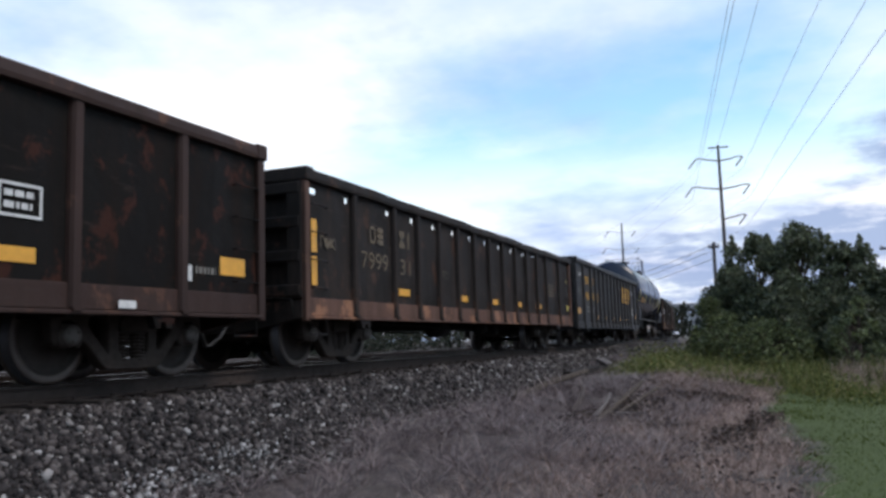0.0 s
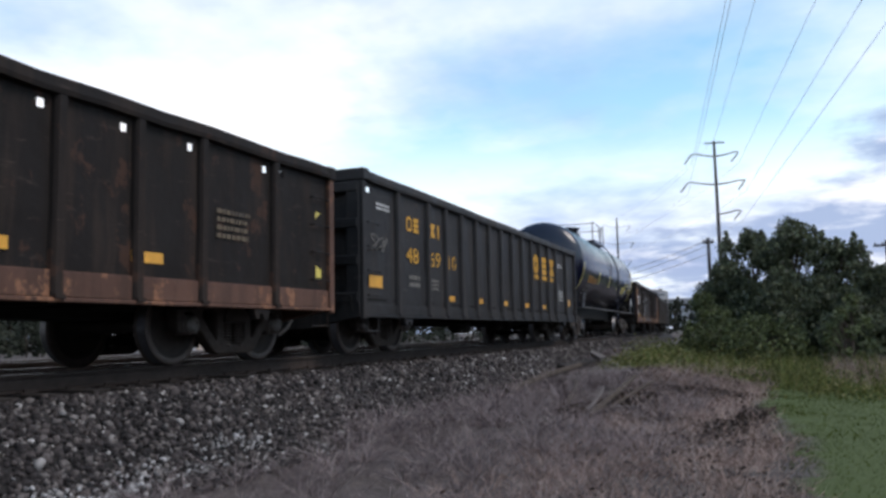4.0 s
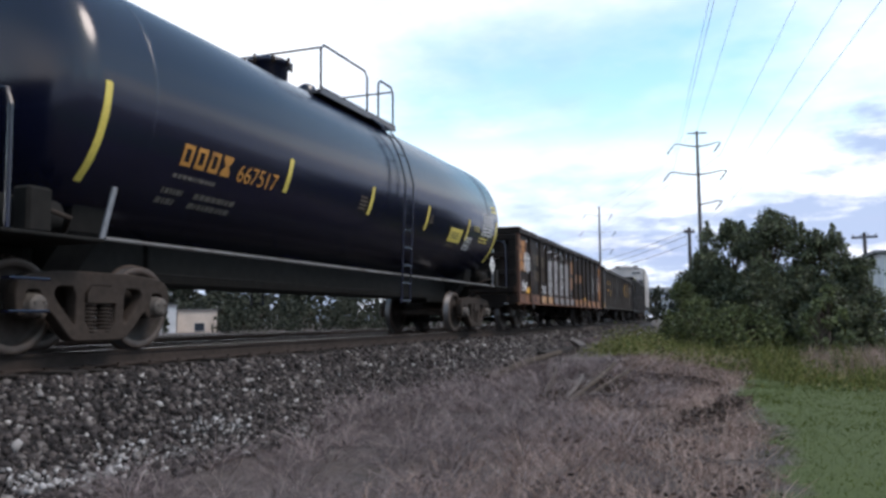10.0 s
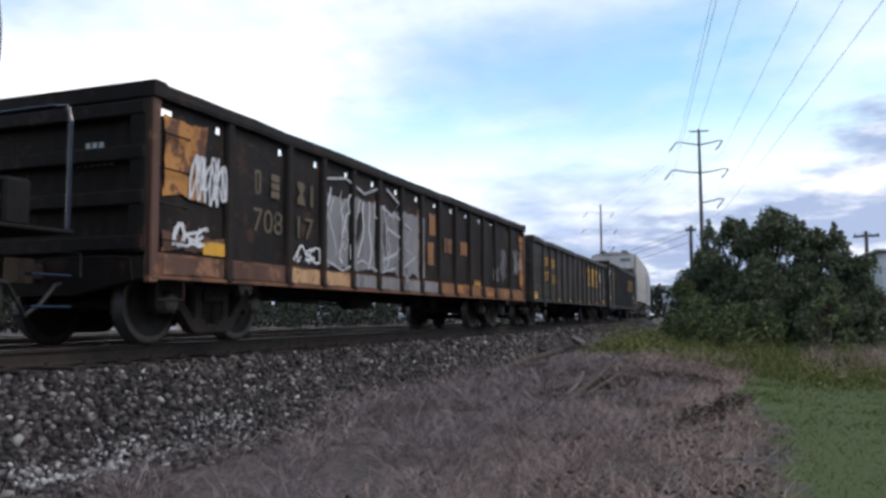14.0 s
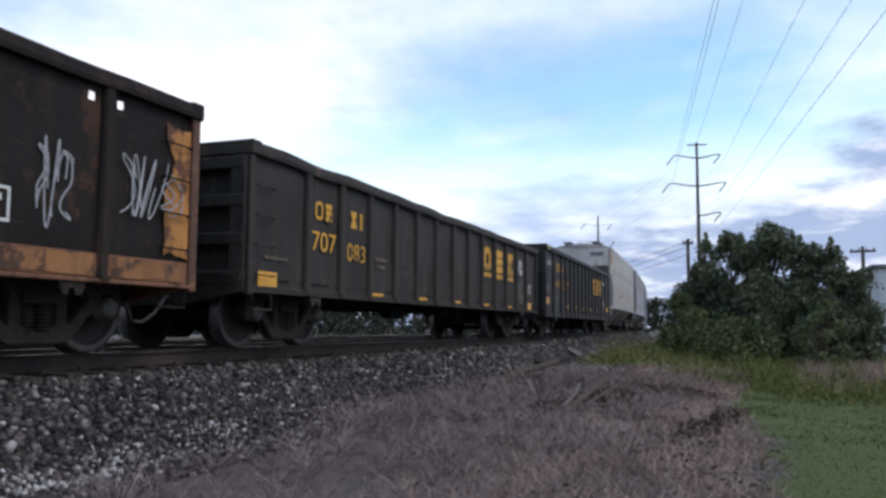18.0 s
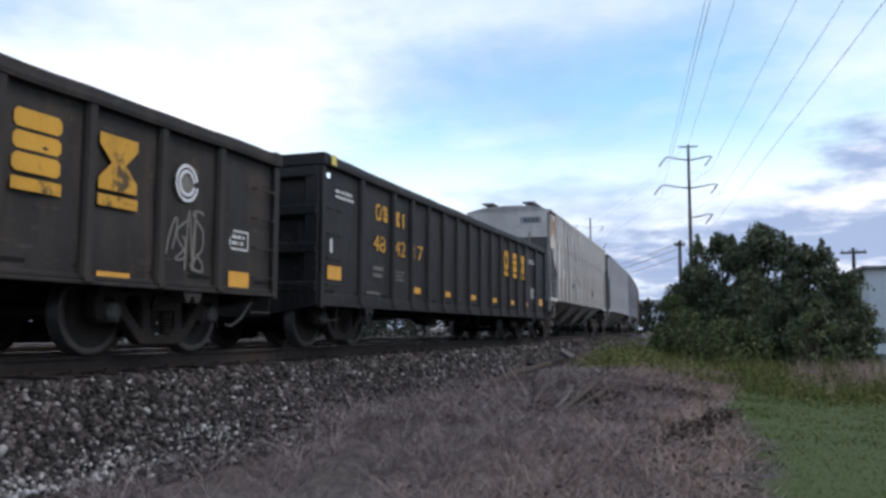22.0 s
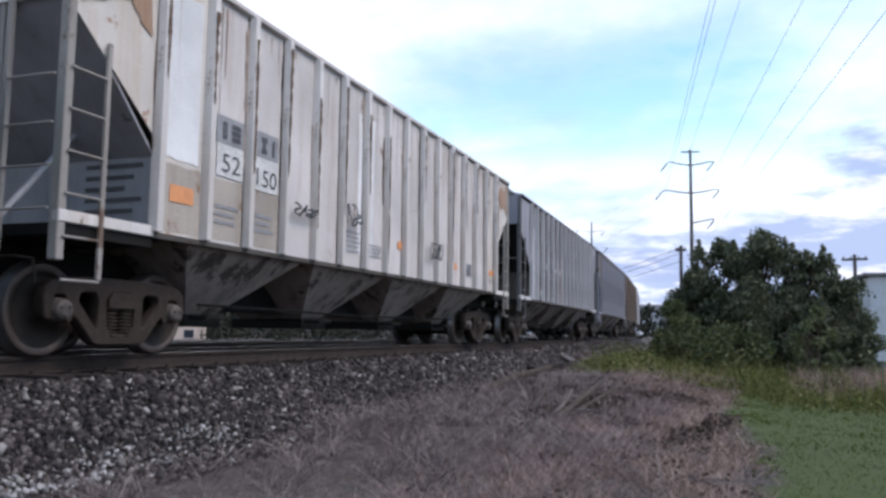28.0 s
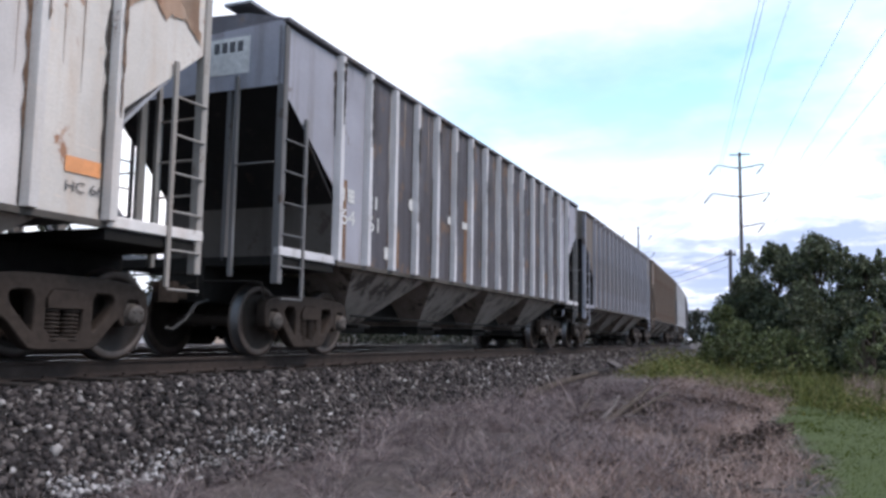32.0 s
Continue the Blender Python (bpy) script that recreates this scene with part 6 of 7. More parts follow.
def build_ground():
    xs = np.concatenate([[-3000, -1200, -500, -200], np.arange(-100, -9, 7.0), np.arange(-9, 1.6, 2.0), np.arange(2.0, 16, 0.3), np.arange(16, 60, 4.0), [80, 150, 400, 1200, 3000]])
    ys = np.concatenate([[-3000, -800, -200, -60], np.arange(-30, 1, 3.0), np.arange(1, 36, 0.35), np.arange(36, 160, 4.0), [180, 240, 400, 900, 3000]])
    X, Y = np.meshgrid(xs, ys, indexing="ij")
    Z = ground_z(X, Y)
    close = (X > 2) & (X < 16) & (Y > 0) & (Y < 36)
    jig = np.array([[noise.noise((a * 1.1, b * 1.1, 0.0)) * 0.05 + noise.noise((a * 3.3, b * 3.3, 4.0)) * 0.025 if c else 0.0 for a, b, c in zip(r, q, k)] for r, q, k in zip(X, Y, close)])
    u = offset_from_track(X, Y)
    Z = np.where((u > -8.0) & (u < 2.0), Z - 0.35, Z + jig * np.where(X > 7.9, 0.25, 1.0))
    n, m = X.shape
    me = bpy.data.meshes.new("ground")
    faces = [(i * m + j, (i + 1) * m + j, (i + 1) * m + j + 1, i * m + j + 1) for i in range(n - 1) for j in range(m - 1)]
    me.from_pydata(np.stack([X, Y, Z], -1).reshape(-1, 3).tolist(), [], faces)
    me.materials.append(GROUND)
    me.polygons.foreach_set("use_smooth", [True] * len(me.polygons))
    tagged(new("ground", me), "brown dry ground with a mown green strip", "ground", kind="structure")


build_ground()
GRAVEL = by_island("crushed_stone", [(0.0, (0.011, 0.009, 0.009)), (0.5, (0.038, 0.031, 0.030)), (0.8, (0.085, 0.070, 0.066)), (0.96, (0.17, 0.15, 0.14)), (1.0, (0.42, 0.40, 0.385))], 0.85)
BED = plain("ballast_bed", (0.022, 0.019, 0.018), 0.95, 0.0, 0.5, 22, 0.8)


def swept(name, profile, s_list, material, parent=None, closed=True, label=""):
    """A profile of (offset, height) swept along the track."""
    bm = bmesh.new()
    rings = []
    for s in s_list:
        rings.append([bm.verts.new((*on_line(s, u), z)) for u, z in profile])
    n = len(profile)
    for a, b in zip(rings, rings[1:]):
        for k in range(n if closed else n - 1):
            f = bm.faces.new((a[k], a[(k + 1) % n], b[(k + 1) % n], b[k]))
    if closed:
        bm.faces.new(rings[0][::-1])
        bm.faces.new(rings[-1])
    return part(name, bm, material, parent, label)


ALONG = [-20 + 2.0 * i for i in range(93)]
BED_PROFILE = [(-8.6, -1.35), (-6.4, -0.27), (-5.8, -0.21), (-2.9, -0.21), (-2.2, -0.30), (-1.5, -0.21), (1.15, -0.225), (1.45, -0.255), (1.66, -0.33), (2.60, -1.02), (2.7, -1.5)]
tagged(swept("ballast_bed", BED_PROFILE, ALONG, BED), "dark crushed stone bed below the two tracks", "ballast", kind="structure")


def bed_z(u):
    return np.interp(u, [p[0] for p in BED_PROFILE], [p[1] for p in BED_PROFILE])


def rail(u):
    prof = [(-0.07, -0.178), (0.07, -0.178), (0.07, -0.168), (0.012, -0.148), (0.010, -0.045), (0.036, -0.036), (0.037, -0.008), (0.028, 0.0), (-0.028, 0.0), (-0.037, -0.008), (-0.036, -0.036),
            (-0.010, -0.045), (-0.012, -0.148), (-0.07, -0.168)]
    e = new("rail")
    tagged(e, "rusty steel running rail with a bright worn head", "rail", "rails of the tracks")
    head = prof[5:11]
    swept("rail_foot", [(u + a, z) for a, z in prof[:5] + prof[11:]], ALONG, RAIL_SIDE, e)
    ob = swept("rail_head", [(u + a, z) for a, z in head], ALONG, [RAIL_SIDE, RAIL_HEAD], e, label="bright worn rail head")
    for i, p in enumerate(ob.data.polygons):
        if i < len(head) * (len(ALONG) - 1) and i % len(head) == 2:
            p.material_index = 1


for off in (0.0, -4.35):
    for k in (-0.752, 0.752):
        rail(off + k)


def build_ties():
    bm = bmesh.new()
    box(bm, -1.3, 1.3, -0.115, 0.115, -0.36, -0.18, 0.012)
    first = None
    for off, n in ((0.0, 150), (-4.35, 70)):
        for i in range(n):
            s = -4 + 0.52 * i
            x, y = on_line(s, off + random.uniform(-0.05, 0.05))
            m = pose(x, y, random.uniform(-0.012, 0.008), 0, random.uniform(-0.6, 0.6), math.degrees(heading(s)) + random.uniform(-1, 1))
            if first is None:
                first = part("tie", bm, TIE_WOOD)
                first.matrix_basis = m
                ob = first
            else:
                ob = again(first, m)
            tagged(ob, "weathered dark timber railway tie", "railway tie", "ties below the rails")


build_ties()


def build_fastenings():
    verts, faces = [], []
    for i in range(150):
        s = -4 + 0.52 * i
        h = heading(s)
        for k in (-0.752, 0.752):
            for du, w, l, z0, z1 in ((0, 0.17, 0.09, -0.185, -0.170), (0.11, 0.016, 0.016, -0.17, -0.145), (-0.11, 0.016, 0.016, -0.17, -0.145)):
                x, y = on_line(s, k + du)
                o = len(verts)
                for a in (-w, w):
                    for b in (-l, l):
                        for z in (z0, z1):
                            verts.append((x + a * math.cos(h) - b * math.sin(h), y + a * math.sin(h) + b * math.cos(h), z))
                faces += [[o + q for q in f] for f in ((0, 1, 3, 2), (4, 6, 7, 5), (0, 4, 5, 1), (2, 3, 7, 6), (1, 5, 7, 3))]
    me = bpy.data.meshes.new("tie_plates")
    me.from_pydata(verts, [], faces)
    me.materials.append(RAIL_SIDE)
    tagged(new("tie_plates", me), "rusty tie plates and spikes along the rails", "tie plate", kind="stuff")


build_fastenings()


def scatter_mesh(name, verts, faces, material):
    me = bpy.data.meshes.new(name)
    k = faces.shape[1]
    me.vertices.add(len(verts))
    me.vertices.foreach_set("co", np.ascontiguousarray(verts, dtype=np.float32).ravel())
    me.loops.add(faces.size)
    me.loops.foreach_set("vertex_index", np.ascontiguousarray(faces, dtype=np.int32).ravel())
    me.polygons.add(len(faces))
    me.polygons.foreach_set("loop_start", np.arange(0, faces.size, k, dtype=np.int32))
    me.update(calc_edges=True)
    me.validate()
    me.materials.append(material)
    return new(name, me)


RNG = np.random.default_rng(7)


def ico():
    bm = bmesh.new()
    bmesh.ops.create_icosphere(bm, subdivisions=1, radius=1.0)
    v = np.array([tuple(q.co) for q in bm.verts])
    f = np.array([[q.index for q in p.verts] for p in bm.faces])
    bm.free()
    return v, f


def turns(n):
    q = RNG.normal(size=(n, 4))
    q /= np.linalg.norm(q, axis=1, keepdims=True)
    w, x, y, z = q.T
    return np.stack([1 - 2 * (y * y + z * z), 2 * (x * y - z * w), 2 * (x * z + y * w), 2 * (x * y + z * w), 1 - 2 * (x * x + z * z), 2 * (y * z - x * w),
                     2 * (x * z - y * w), 2 * (y * z + x * w), 1 - 2 * (x * x + y * y)], 1).reshape(n, 3, 3)


def build_stones():
    iv, fc = ico()
    vs, fs, base = [], [], 0
    for s0, s1, u0, u1, n, lo, hi in ((2.5, 12, 1.30, 3.1, 15000, 0.018, 0.042), (12, 26, 1.25, 2.9, 9500, 0.024, 0.050), (26, 60, 1.0, 2.9, 6500, 0.032, 0.065),
                                      (2, 24, -2.6, 0.7, 3500, 0.02, 0.04), (2, 40, -6.8, -2.6, 3500, 0.03, 0.055), (2.5, 26, 0.8, 1.35, 800, 0.015, 0.035)):
        s, u = RNG.uniform(s0, s1, n), RNG.uniform(u0, u1, n)
        size = RNG.uniform(lo, hi, n) * RNG.choice([1, 1, 1, 1.35], n)
        h = np.array([heading(q) for q in s])
        x = np.interp(s, GRID, LX) + u * np.cos(h)
        y = np.interp(s, GRID, LY) + u * np.sin(h)
        z = bed_z(u)
        gz = ground_z(x, y)
        z = np.maximum(z, gz) + size * RNG.uniform(-0.25, 0.75, n)
        shape = iv[None] * RNG.uniform(0.5, 1.25, (n, len(iv), 1)) * (RNG.uniform(0.6, 1.2, (n, 1, 3)))
        v = np.einsum("nij,nkj->nki", turns(n), shape * size[:, None, None]) + np.stack([x, y, z], 1)[:, None]
        vs.append(v.reshape(-1, 3))
        fs.append((fc[None] + (base + np.arange(n) * len(iv))[:, None, None]).reshape(-1, 3))
        base += n * len(iv)
    ob = scatter_mesh("ballast_stones", np.concatenate(vs), np.concatenate(fs), GRAVEL)
    tagged(ob, "loose grey crushed stone ballast on the track shoulder", "ballast", kind="stuff")


build_stones()
PALE = by_island("pale_stone", [(0.0, (0.09, 0.083, 0.08)), (0.6, (0.25, 0.235, 0.23)), (1.0, (0.48, 0.46, 0.45))], 0.85)


def build_pale_stones():
    """The pale gravel washed out at the foot of the shoulder."""
    iv, fc = ico()
    n = 400
    s = 4.6 + 3.3 * RNG.random(n) ** 1.7
    u = 2.60 - 0.095 * (s - 4.9) + 0.07 * np.sin(s * 5.1) + RNG.normal(0, 0.085, n)
    size = RNG.uniform(0.008, 0.036, n)
    x, y = np.interp(s, GRID, LX) + u, np.interp(s, GRID, LY)
    z = np.maximum(bed_z(u), ground_z(x, y)) + size * 0.9 + 0.035
    v = np.einsum("nij,nkj->nki", turns(n), iv[None] * RNG.uniform(0.6, 1.2, (n, len(iv), 1)) * RNG.uniform(0.45, 1.2, (n, 1, 3)) * size[:, None, None]) + np.stack([x, y, z], 1)[:, None]
    ob = scatter_mesh("pale_gravel", v.reshape(-1, 3), (fc[None] + (np.arange(n) * len(iv))[:, None, None]).reshape(-1, 3), PALE)
    tagged(ob, "pale washed-out gravel at the foot of the shoulder", "gravel", kind="stuff")


build_pale_stones()

# ---- grasses ----
def ribbons(name, x, y, z, length, lean, width, material, seg=3, droop=0.6, toward=None):
    """Blades: thin curved strips that taper to a point."""
    n = len(x)
    a = RNG.uniform(0, math.tau, n) if toward is None else toward
    d = np.stack([np.cos(a), np.sin(a)], 1)
    spin = RNG.uniform(0, math.tau, n)
    side = np.stack([np.cos(spin), np.sin(spin)], 1)
    vs = np.zeros((n, 2 * seg + 1, 3))
    for k in range(seg + 1):
        t = k / seg
        out = length * (np.sin(lean) * t + droop * np.sin(lean) * t * t * 0.5)
        up = length * (np.cos(lean) * t - droop * np.sin(lean) * t * t * 0.35)
        p = np.stack([x + d[:, 0] * out, y + d[:, 1] * out, z + up], 1)
        if k == seg:
            vs[:, 2 * seg] = p
        else:
            w = (width * (1 - 0.55 * t))[:, None] * np.concatenate([side, np.zeros((n, 1))], 1)
            vs[:, 2 * k], vs[:, 2 * k + 1] = p - w, p + w
    tri = []
    for k in range(seg - 1):
        tri += [(2 * k, 2 * k + 1, 2 * k + 3), (2 * k, 2 * k + 3, 2 * k + 2)]
    tri.append((2 * seg - 2, 2 * seg - 1, 2 * seg))
    f = (np.array(tri)[None] + (np.arange(n) * (2 * seg + 1))[:, None, None]).reshape(-1, 3)
    return scatter_mesh(name, vs.reshape(-1, 3), f, material)


DRY = by_island("dry_grass", [(0.0, (0.048, 0.036, 0.037)), (0.45, (0.185, 0.146, 0.148)), (0.85, (0.345, 0.272, 0.266)), (0.97, (0.47, 0.385, 0.365)), (1.0, (0.52, 0.44, 0.41))], 0.9, 0.12)
DRY_MAT = by_island("matted_grass", [(0.0, (0.030, 0.022, 0.022)), (0.5, (0.13, 0.097, 0.098)), (0.9, (0.24, 0.182, 0.175)), (1.0, (0.36, 0.285, 0.265))], 0.9, 0.1)
DRY_WOOD = plain("dry_wood", (0.13, 0.112, 0.105), 0.95, 0, 0.35, 14, 0.5)
STALK = by_island("dead_stalk", [(0.0, (0.12, 0.10, 0.098)), (0.6, (0.24, 0.205, 0.195)), (1.0, (0.42, 0.37, 0.34))], 0.9)
STRAW = by_island("straw", [(0.0, (0.10, 0.066, 0.055)), (0.5, (0.33, 0.232, 0.198)), (1.0, (0.55, 0.41, 0.345))], 0.9, 0.12)
LITTER = by_island("leaf_litter", [(0.0, (0.018, 0.013, 0.011)), (0.6, (0.055, 0.038, 0.030)), (1.0, (0.16, 0.11, 0.085))], 0.9)
LAWN = by_island("lawn_grass", [(0.0, (0.035, 0.049, 0.004)), (0.5, (0.057, 0.076, 0.006)), (1.0, (0.094, 0.116, 0.011))], 0.8, 0.45)
WEED = by_island("weed_leaf", [(0.0, (0.045, 0.066, 0.020)), (0.35, (0.10, 0.128, 0.034)), (0.7, (0.19, 0.195, 0.052)), (0.9, (0.25, 0.22, 0.09)), (1.0, (0.34, 0.28, 0.15))], 0.8, 0.3)
LEAF = by_island("leaf_green", [(0.0, (0.034, 0.042, 0.026)), (0.45, (0.074, 0.090, 0.050)), (0.8, (0.128, 0.150, 0.079)), (1.0, (0.21, 0.235, 0.128))], 0.55, 0.3, 0.4)
FAR_LEAF = by_island("far_leaf", [(0.0, (0.016, 0.019, 0.013)), (0.5, (0.032, 0.037, 0.025)), (1.0, (0.058, 0.062, 0.042))], 0.9)
VINE = by_island("vine_leaf", [(0.0, (0.042, 0.056, 0.024)), (0.5, (0.086, 0.108, 0.042)), (1.0, (0.165, 0.19, 0.075))], 0.65, 0.3, 0.3)
BARK = plain("bark", (0.065, 0.050, 0.040), 0.95, 0, 0.35, 14, 0.6)


def patch(n, x0, x1, y0, y1, keep):
    x, y = RNG.uniform(x0, x1, n), RNG.uniform(y0, y1, n)
    k = keep(x, y)
    return x[k], y[k]


def clump(x, y, f=0.55, seed=0.0):
    return np.array([noise.noise((a * f, b * f, seed)) for a, b in zip(x, y)])


def lawn_edge(y):
    return np.interp(y, [5, 7.6, 10.3, 13.0, 15.9, 18.4, 24], [7.80, 7.77, 7.67, 7.50, 7.06, 7.25, 7.6]) + 0.05 * np.sin(y * 1.9)


def leaf_cloud(name, p, size, material, flat=0.0):
    """Leaves: small folded quads at the points p."""
    n = len(p)
    r = turns(n)
    s = size[:, None, None]
    shape = np.array([(-0.5, 0, 0.0), (0, -0.32, 0.06), (0.5, 0, -0.05), (0, 0.32, 0.06)])
    v = np.einsum("nij,kj->nki", r, shape) * s
    v[:, :, 2] *= 1 - flat
    v += p[:, None]
    f = (np.array([[0, 1, 2], [0, 2, 3]])[None] + (np.arange(n) * 4)[:, None, None]).reshape(-1, 3)
    return scatter_mesh(name, v.reshape(-1, 3), f, material)


def hollow_gap(x, y):
    """Distance from the line of the hollow on the mound."""
    def off(ax, ay, bx, by):
        t = np.clip(((x - ax) * (bx - ax) + (y - ay) * (by - ay)) / ((bx - ax) ** 2 + (by - ay) ** 2), 0, 1)
        return np.hypot(x - ax - t * (bx - ax), y - ay - t * (by - ay))
    return np.minimum(np.minimum(off(4.7, 12.4, 5.3, 15.4), off(2.75, 14.8, 3.2, 19.4) + 0.12), np.minimum(off(5.5, 16.4, 6.4, 16.8), off(6.85, 11.4, 7.2, 14.8) + 0.16)) + 0.30 * clump(x, y, 1.5, 31.0)


def build_grasses():
    def dry(x, y):
        u = offset_from_track(x, y)
        return (u > np.where(y < 9, 2.75, 2.4) + RNG.uniform(0, 0.35, len(x))) & (hollow_gap(x, y) > 0.36) & (x < lawn_edge(y) - 0.9) & (clump(x, y, 0.8) > RNG.uniform(-0.72, 0.2, len(x)))
    # arching tufts, their blades fanning out
    cx, cy = patch(230, 2.6, 6.4, 3.6, 16.5, dry)
    which = RNG.integers(0, len(cx), 21000)
    size = RNG.uniform(0.5, 1.5, len(cx))[which]
    fan = RNG.uniform(0, math.tau, len(which))
    r = np.abs(RNG.normal(0, 0.09, len(which))) * size
    x, y = cx[which] + r * np.cos(fan), cy[which] + r * np.sin(fan)
    d = np.hypot(x - EYE[0], y)
    ob = ribbons("dry_tufts", x, y, ground_z(x, y) - 0.02, np.minimum(size, 0.35 + 0.09 * d) * RNG.uniform(0.25, 0.68, len(x)), np.clip(RNG.normal(1.02, 0.32, len(x)), 0.2, 1.5), 0.0008 + 0.00022 * d, DRY, 4, 0.9, fan + RNG.normal(0, 0.5, len(x)))
    tagged(ob, "arching tufts of grey-brown dead grass", "dry grass", kind="stuff")
    x, y = patch(46000, 2.2, 7.0, 3.0, 17, dry)
    d = np.hypot(x - EYE[0], y)
    n = len(x)
    tall = np.clip(0.24 + 0.30 * clump(x, y, 0.5, 3.0), 0.08, 0.6)
    ob = ribbons("dry_brush", x, y, ground_z(x, y) - 0.02, tall * RNG.uniform(0.5, 1.4, n), RNG.uniform(0.8, 1.55, n), 0.0016 + 0.00026 * d, DRY_MAT)
    tagged(ob, "tangled grey-brown dead grass beside the ballast", "dry grass", kind="stuff")
    x, y = patch(1500, 2.6, 7.0, 4.5, 19, lambda a, b: (a < lawn_edge(b) - 0.6) & (offset_from_track(a, b) > 2.8) & (clump(a, b, 0.8) > RNG.uniform(-0.5, 0.2, len(a))))
    d = np.hypot(x - EYE[0], y)
    n = len(x)
    ob = ribbons("dead_stalks", x, y, ground_z(x, y) + 0.05, RNG.uniform(0.35, 0.95, n), RNG.uniform(0.95, 1.5, n), 0.0014 + 0.00022 * d, STALK, 4, 0.7)
    tagged(ob, "long pale dead stalks bent over the dry grass", "dry grass", kind="stuff")
    x, y = patch(26000, 2.2, 7.4, 16, 30, lambda a, b: dry(a, b) & ((b < 19.5 + RNG.uniform(-1.5, 1.0, len(a))) | (offset_from_track(a, b) < 3.2)))
    d = np.hypot(x - EYE[0], y)
    n = len(x)
    ob = ribbons("dry_brush", x, y, ground_z(x, y) - 0.02, RNG.uniform(0.10, 0.38, n), RNG.uniform(0.5, 1.5, n), 0.0016 + 0.00028 * d, DRY)
    tagged(ob, "tangled dead grass on the low mound", "dry grass", kind="stuff")
    x, y = patch(62000, 4.8, 8.2, 5.0, 24, lambda a, b: (a > lawn_edge(b) - 2.6 + RNG.uniform(-0.6, 0.6, len(a))) & (a < lawn_edge(b) + RNG.normal(0, 0.10, len(a))) & (hollow_gap(a, b) > RNG.uniform(0.2, 0.42, len(a))) & (clump(a, b, 1.1, 9.0) > RNG.uniform(-0.7, 0.1, len(a))))
    d = np.hypot(x - EYE[0], y)
    n = len(x)
    ob = ribbons("straw_litter", x, y, ground_z(x, y) - 0.01, RNG.uniform(0.05, 0.34, n), RNG.uniform(0.4, 1.55, n), 0.0020 + 0.00030 * d, STRAW, 2)
    tagged(ob, "flattened straw-coloured litter at the lawn edge", "straw", kind="stuff")
    x, y = patch(20000, 3.2, 8.3, 4.5, 24, lambda a, b: (a > lawn_edge(b) - 2.9 + 0.9 * clump(a, b, 0.5, 21.0)) & (a < lawn_edge(b) + RNG.normal(0, 0.08, len(a))) & (clump(a, b, 1.0, 12.0) > RNG.uniform(-0.05, 0.3, len(a))))
    n = len(x)
    ob = leaf_cloud("leaf_litter", np.stack([x, y, ground_z(x, y) + RNG.uniform(0.0, 0.12, n)], 1), RNG.uniform(0.03, 0.10, n), LITTER, 0.5)
    tagged(ob, "dark dead leaves and clods among the straw", "leaf litter", kind="stuff")
    # dark leaves give the hollow its shade; the ground is not sunk here
    x, y = patch(26000, 2.6, 7.6, 10.6, 17.6, lambda a, b: hollow_gap(a, b) < 0.42)
    n = len(x)
    ob = leaf_cloud("leaf_litter", np.stack([x, y, ground_z(x, y) + RNG.uniform(0.0, 0.10, n)], 1), RNG.uniform(0.04, 0.12, n), LITTER, 0.5)
    tagged(ob, "dark rotting leaves that also paint the shade of the mound's hollow", "leaf litter", kind="stuff")
    x, y = patch(70000, 7.0, 15.5, 5.0, 24, lambda a, b: (a > lawn_edge(b) + RNG.normal(0, 0.10, len(a))))
    d = np.hypot(x - EYE[0], y)
    n = len(x)
    ob = ribbons("lawn_grass", x, y, ground_z(x, y) - 0.01, RNG.uniform(0.03, 0.065, n), RNG.uniform(0.4, 1.3, n), 0.0022 + 0.00036 * d, LAWN, 2)
    tagged(ob, "short mown green grass", "grass", kind="stuff")
    x, y = patch(15000, 7.4, 15.5, 17.5, 26, lambda a, b: (b > 19.5 + RNG.normal(0, 0.9, len(a)) - 0.15 * (a - 8)) & (clump(a, b, 0.9, 5.0) > RNG.uniform(-0.5, 0.25, len(a))))
    d = np.hypot(x - EYE[0], y)
    n = len(x)
    ob = ribbons("tall_grass", x, y, ground_z(x, y), np.clip(0.50 + 0.6 * clump(x, y, 0.8, 17.0), 0.15, 0.95) * RNG.uniform(0.5, 1.2, n), RNG.uniform(0.05, 0.8, n), 0.002 + 0.0003 * d, WEED)
    tagged(ob, "tall yellowing grass in front of the shrubs", "tall grass", kind="stuff")
    x, y = patch(16000, 3.4, 10.5, 18.5, 27, lambda a, b: (b > 20.0 + 0.75 * (6.5 - a) + RNG.normal(0, 0.5, len(a))) & (offset_from_track(a, b) > 3.4) & (clump(a, b, 1.1, 6.0) > RNG.uniform(-0.4, 0.3, len(a))))
    d = np.hypot(x - EYE[0], y)
    n = len(x)
    ob = ribbons("weed_grass", x, y, ground_z(x, y), np.clip(0.32 + 0.5 * clump(x, y, 0.9, 19.0), 0.1, 0.7) * RNG.uniform(0.5, 1.2, n), RNG.uniform(0.1, 0.9, n), 0.002 + 0.0003 * d, WEED)
    tagged(ob, "rank yellow-green grass among the weeds", "tall grass", kind="stuff")
    x, y = patch(6500, 8.6, 12.2, 20.0, 25.0, lambda a, b: clump(a, b, 0.8, 15.0) > RNG.uniform(-0.4, 0.25, len(a)))
    d = np.hypot(x - EYE[0], y)
    n = len(x)
    ob = ribbons("seeded_grass", x, y, ground_z(x, y), RNG.uniform(0.3, 0.7, n), RNG.uniform(0.05, 0.6, n), 0.002 + 0.0003 * d, STRAW)
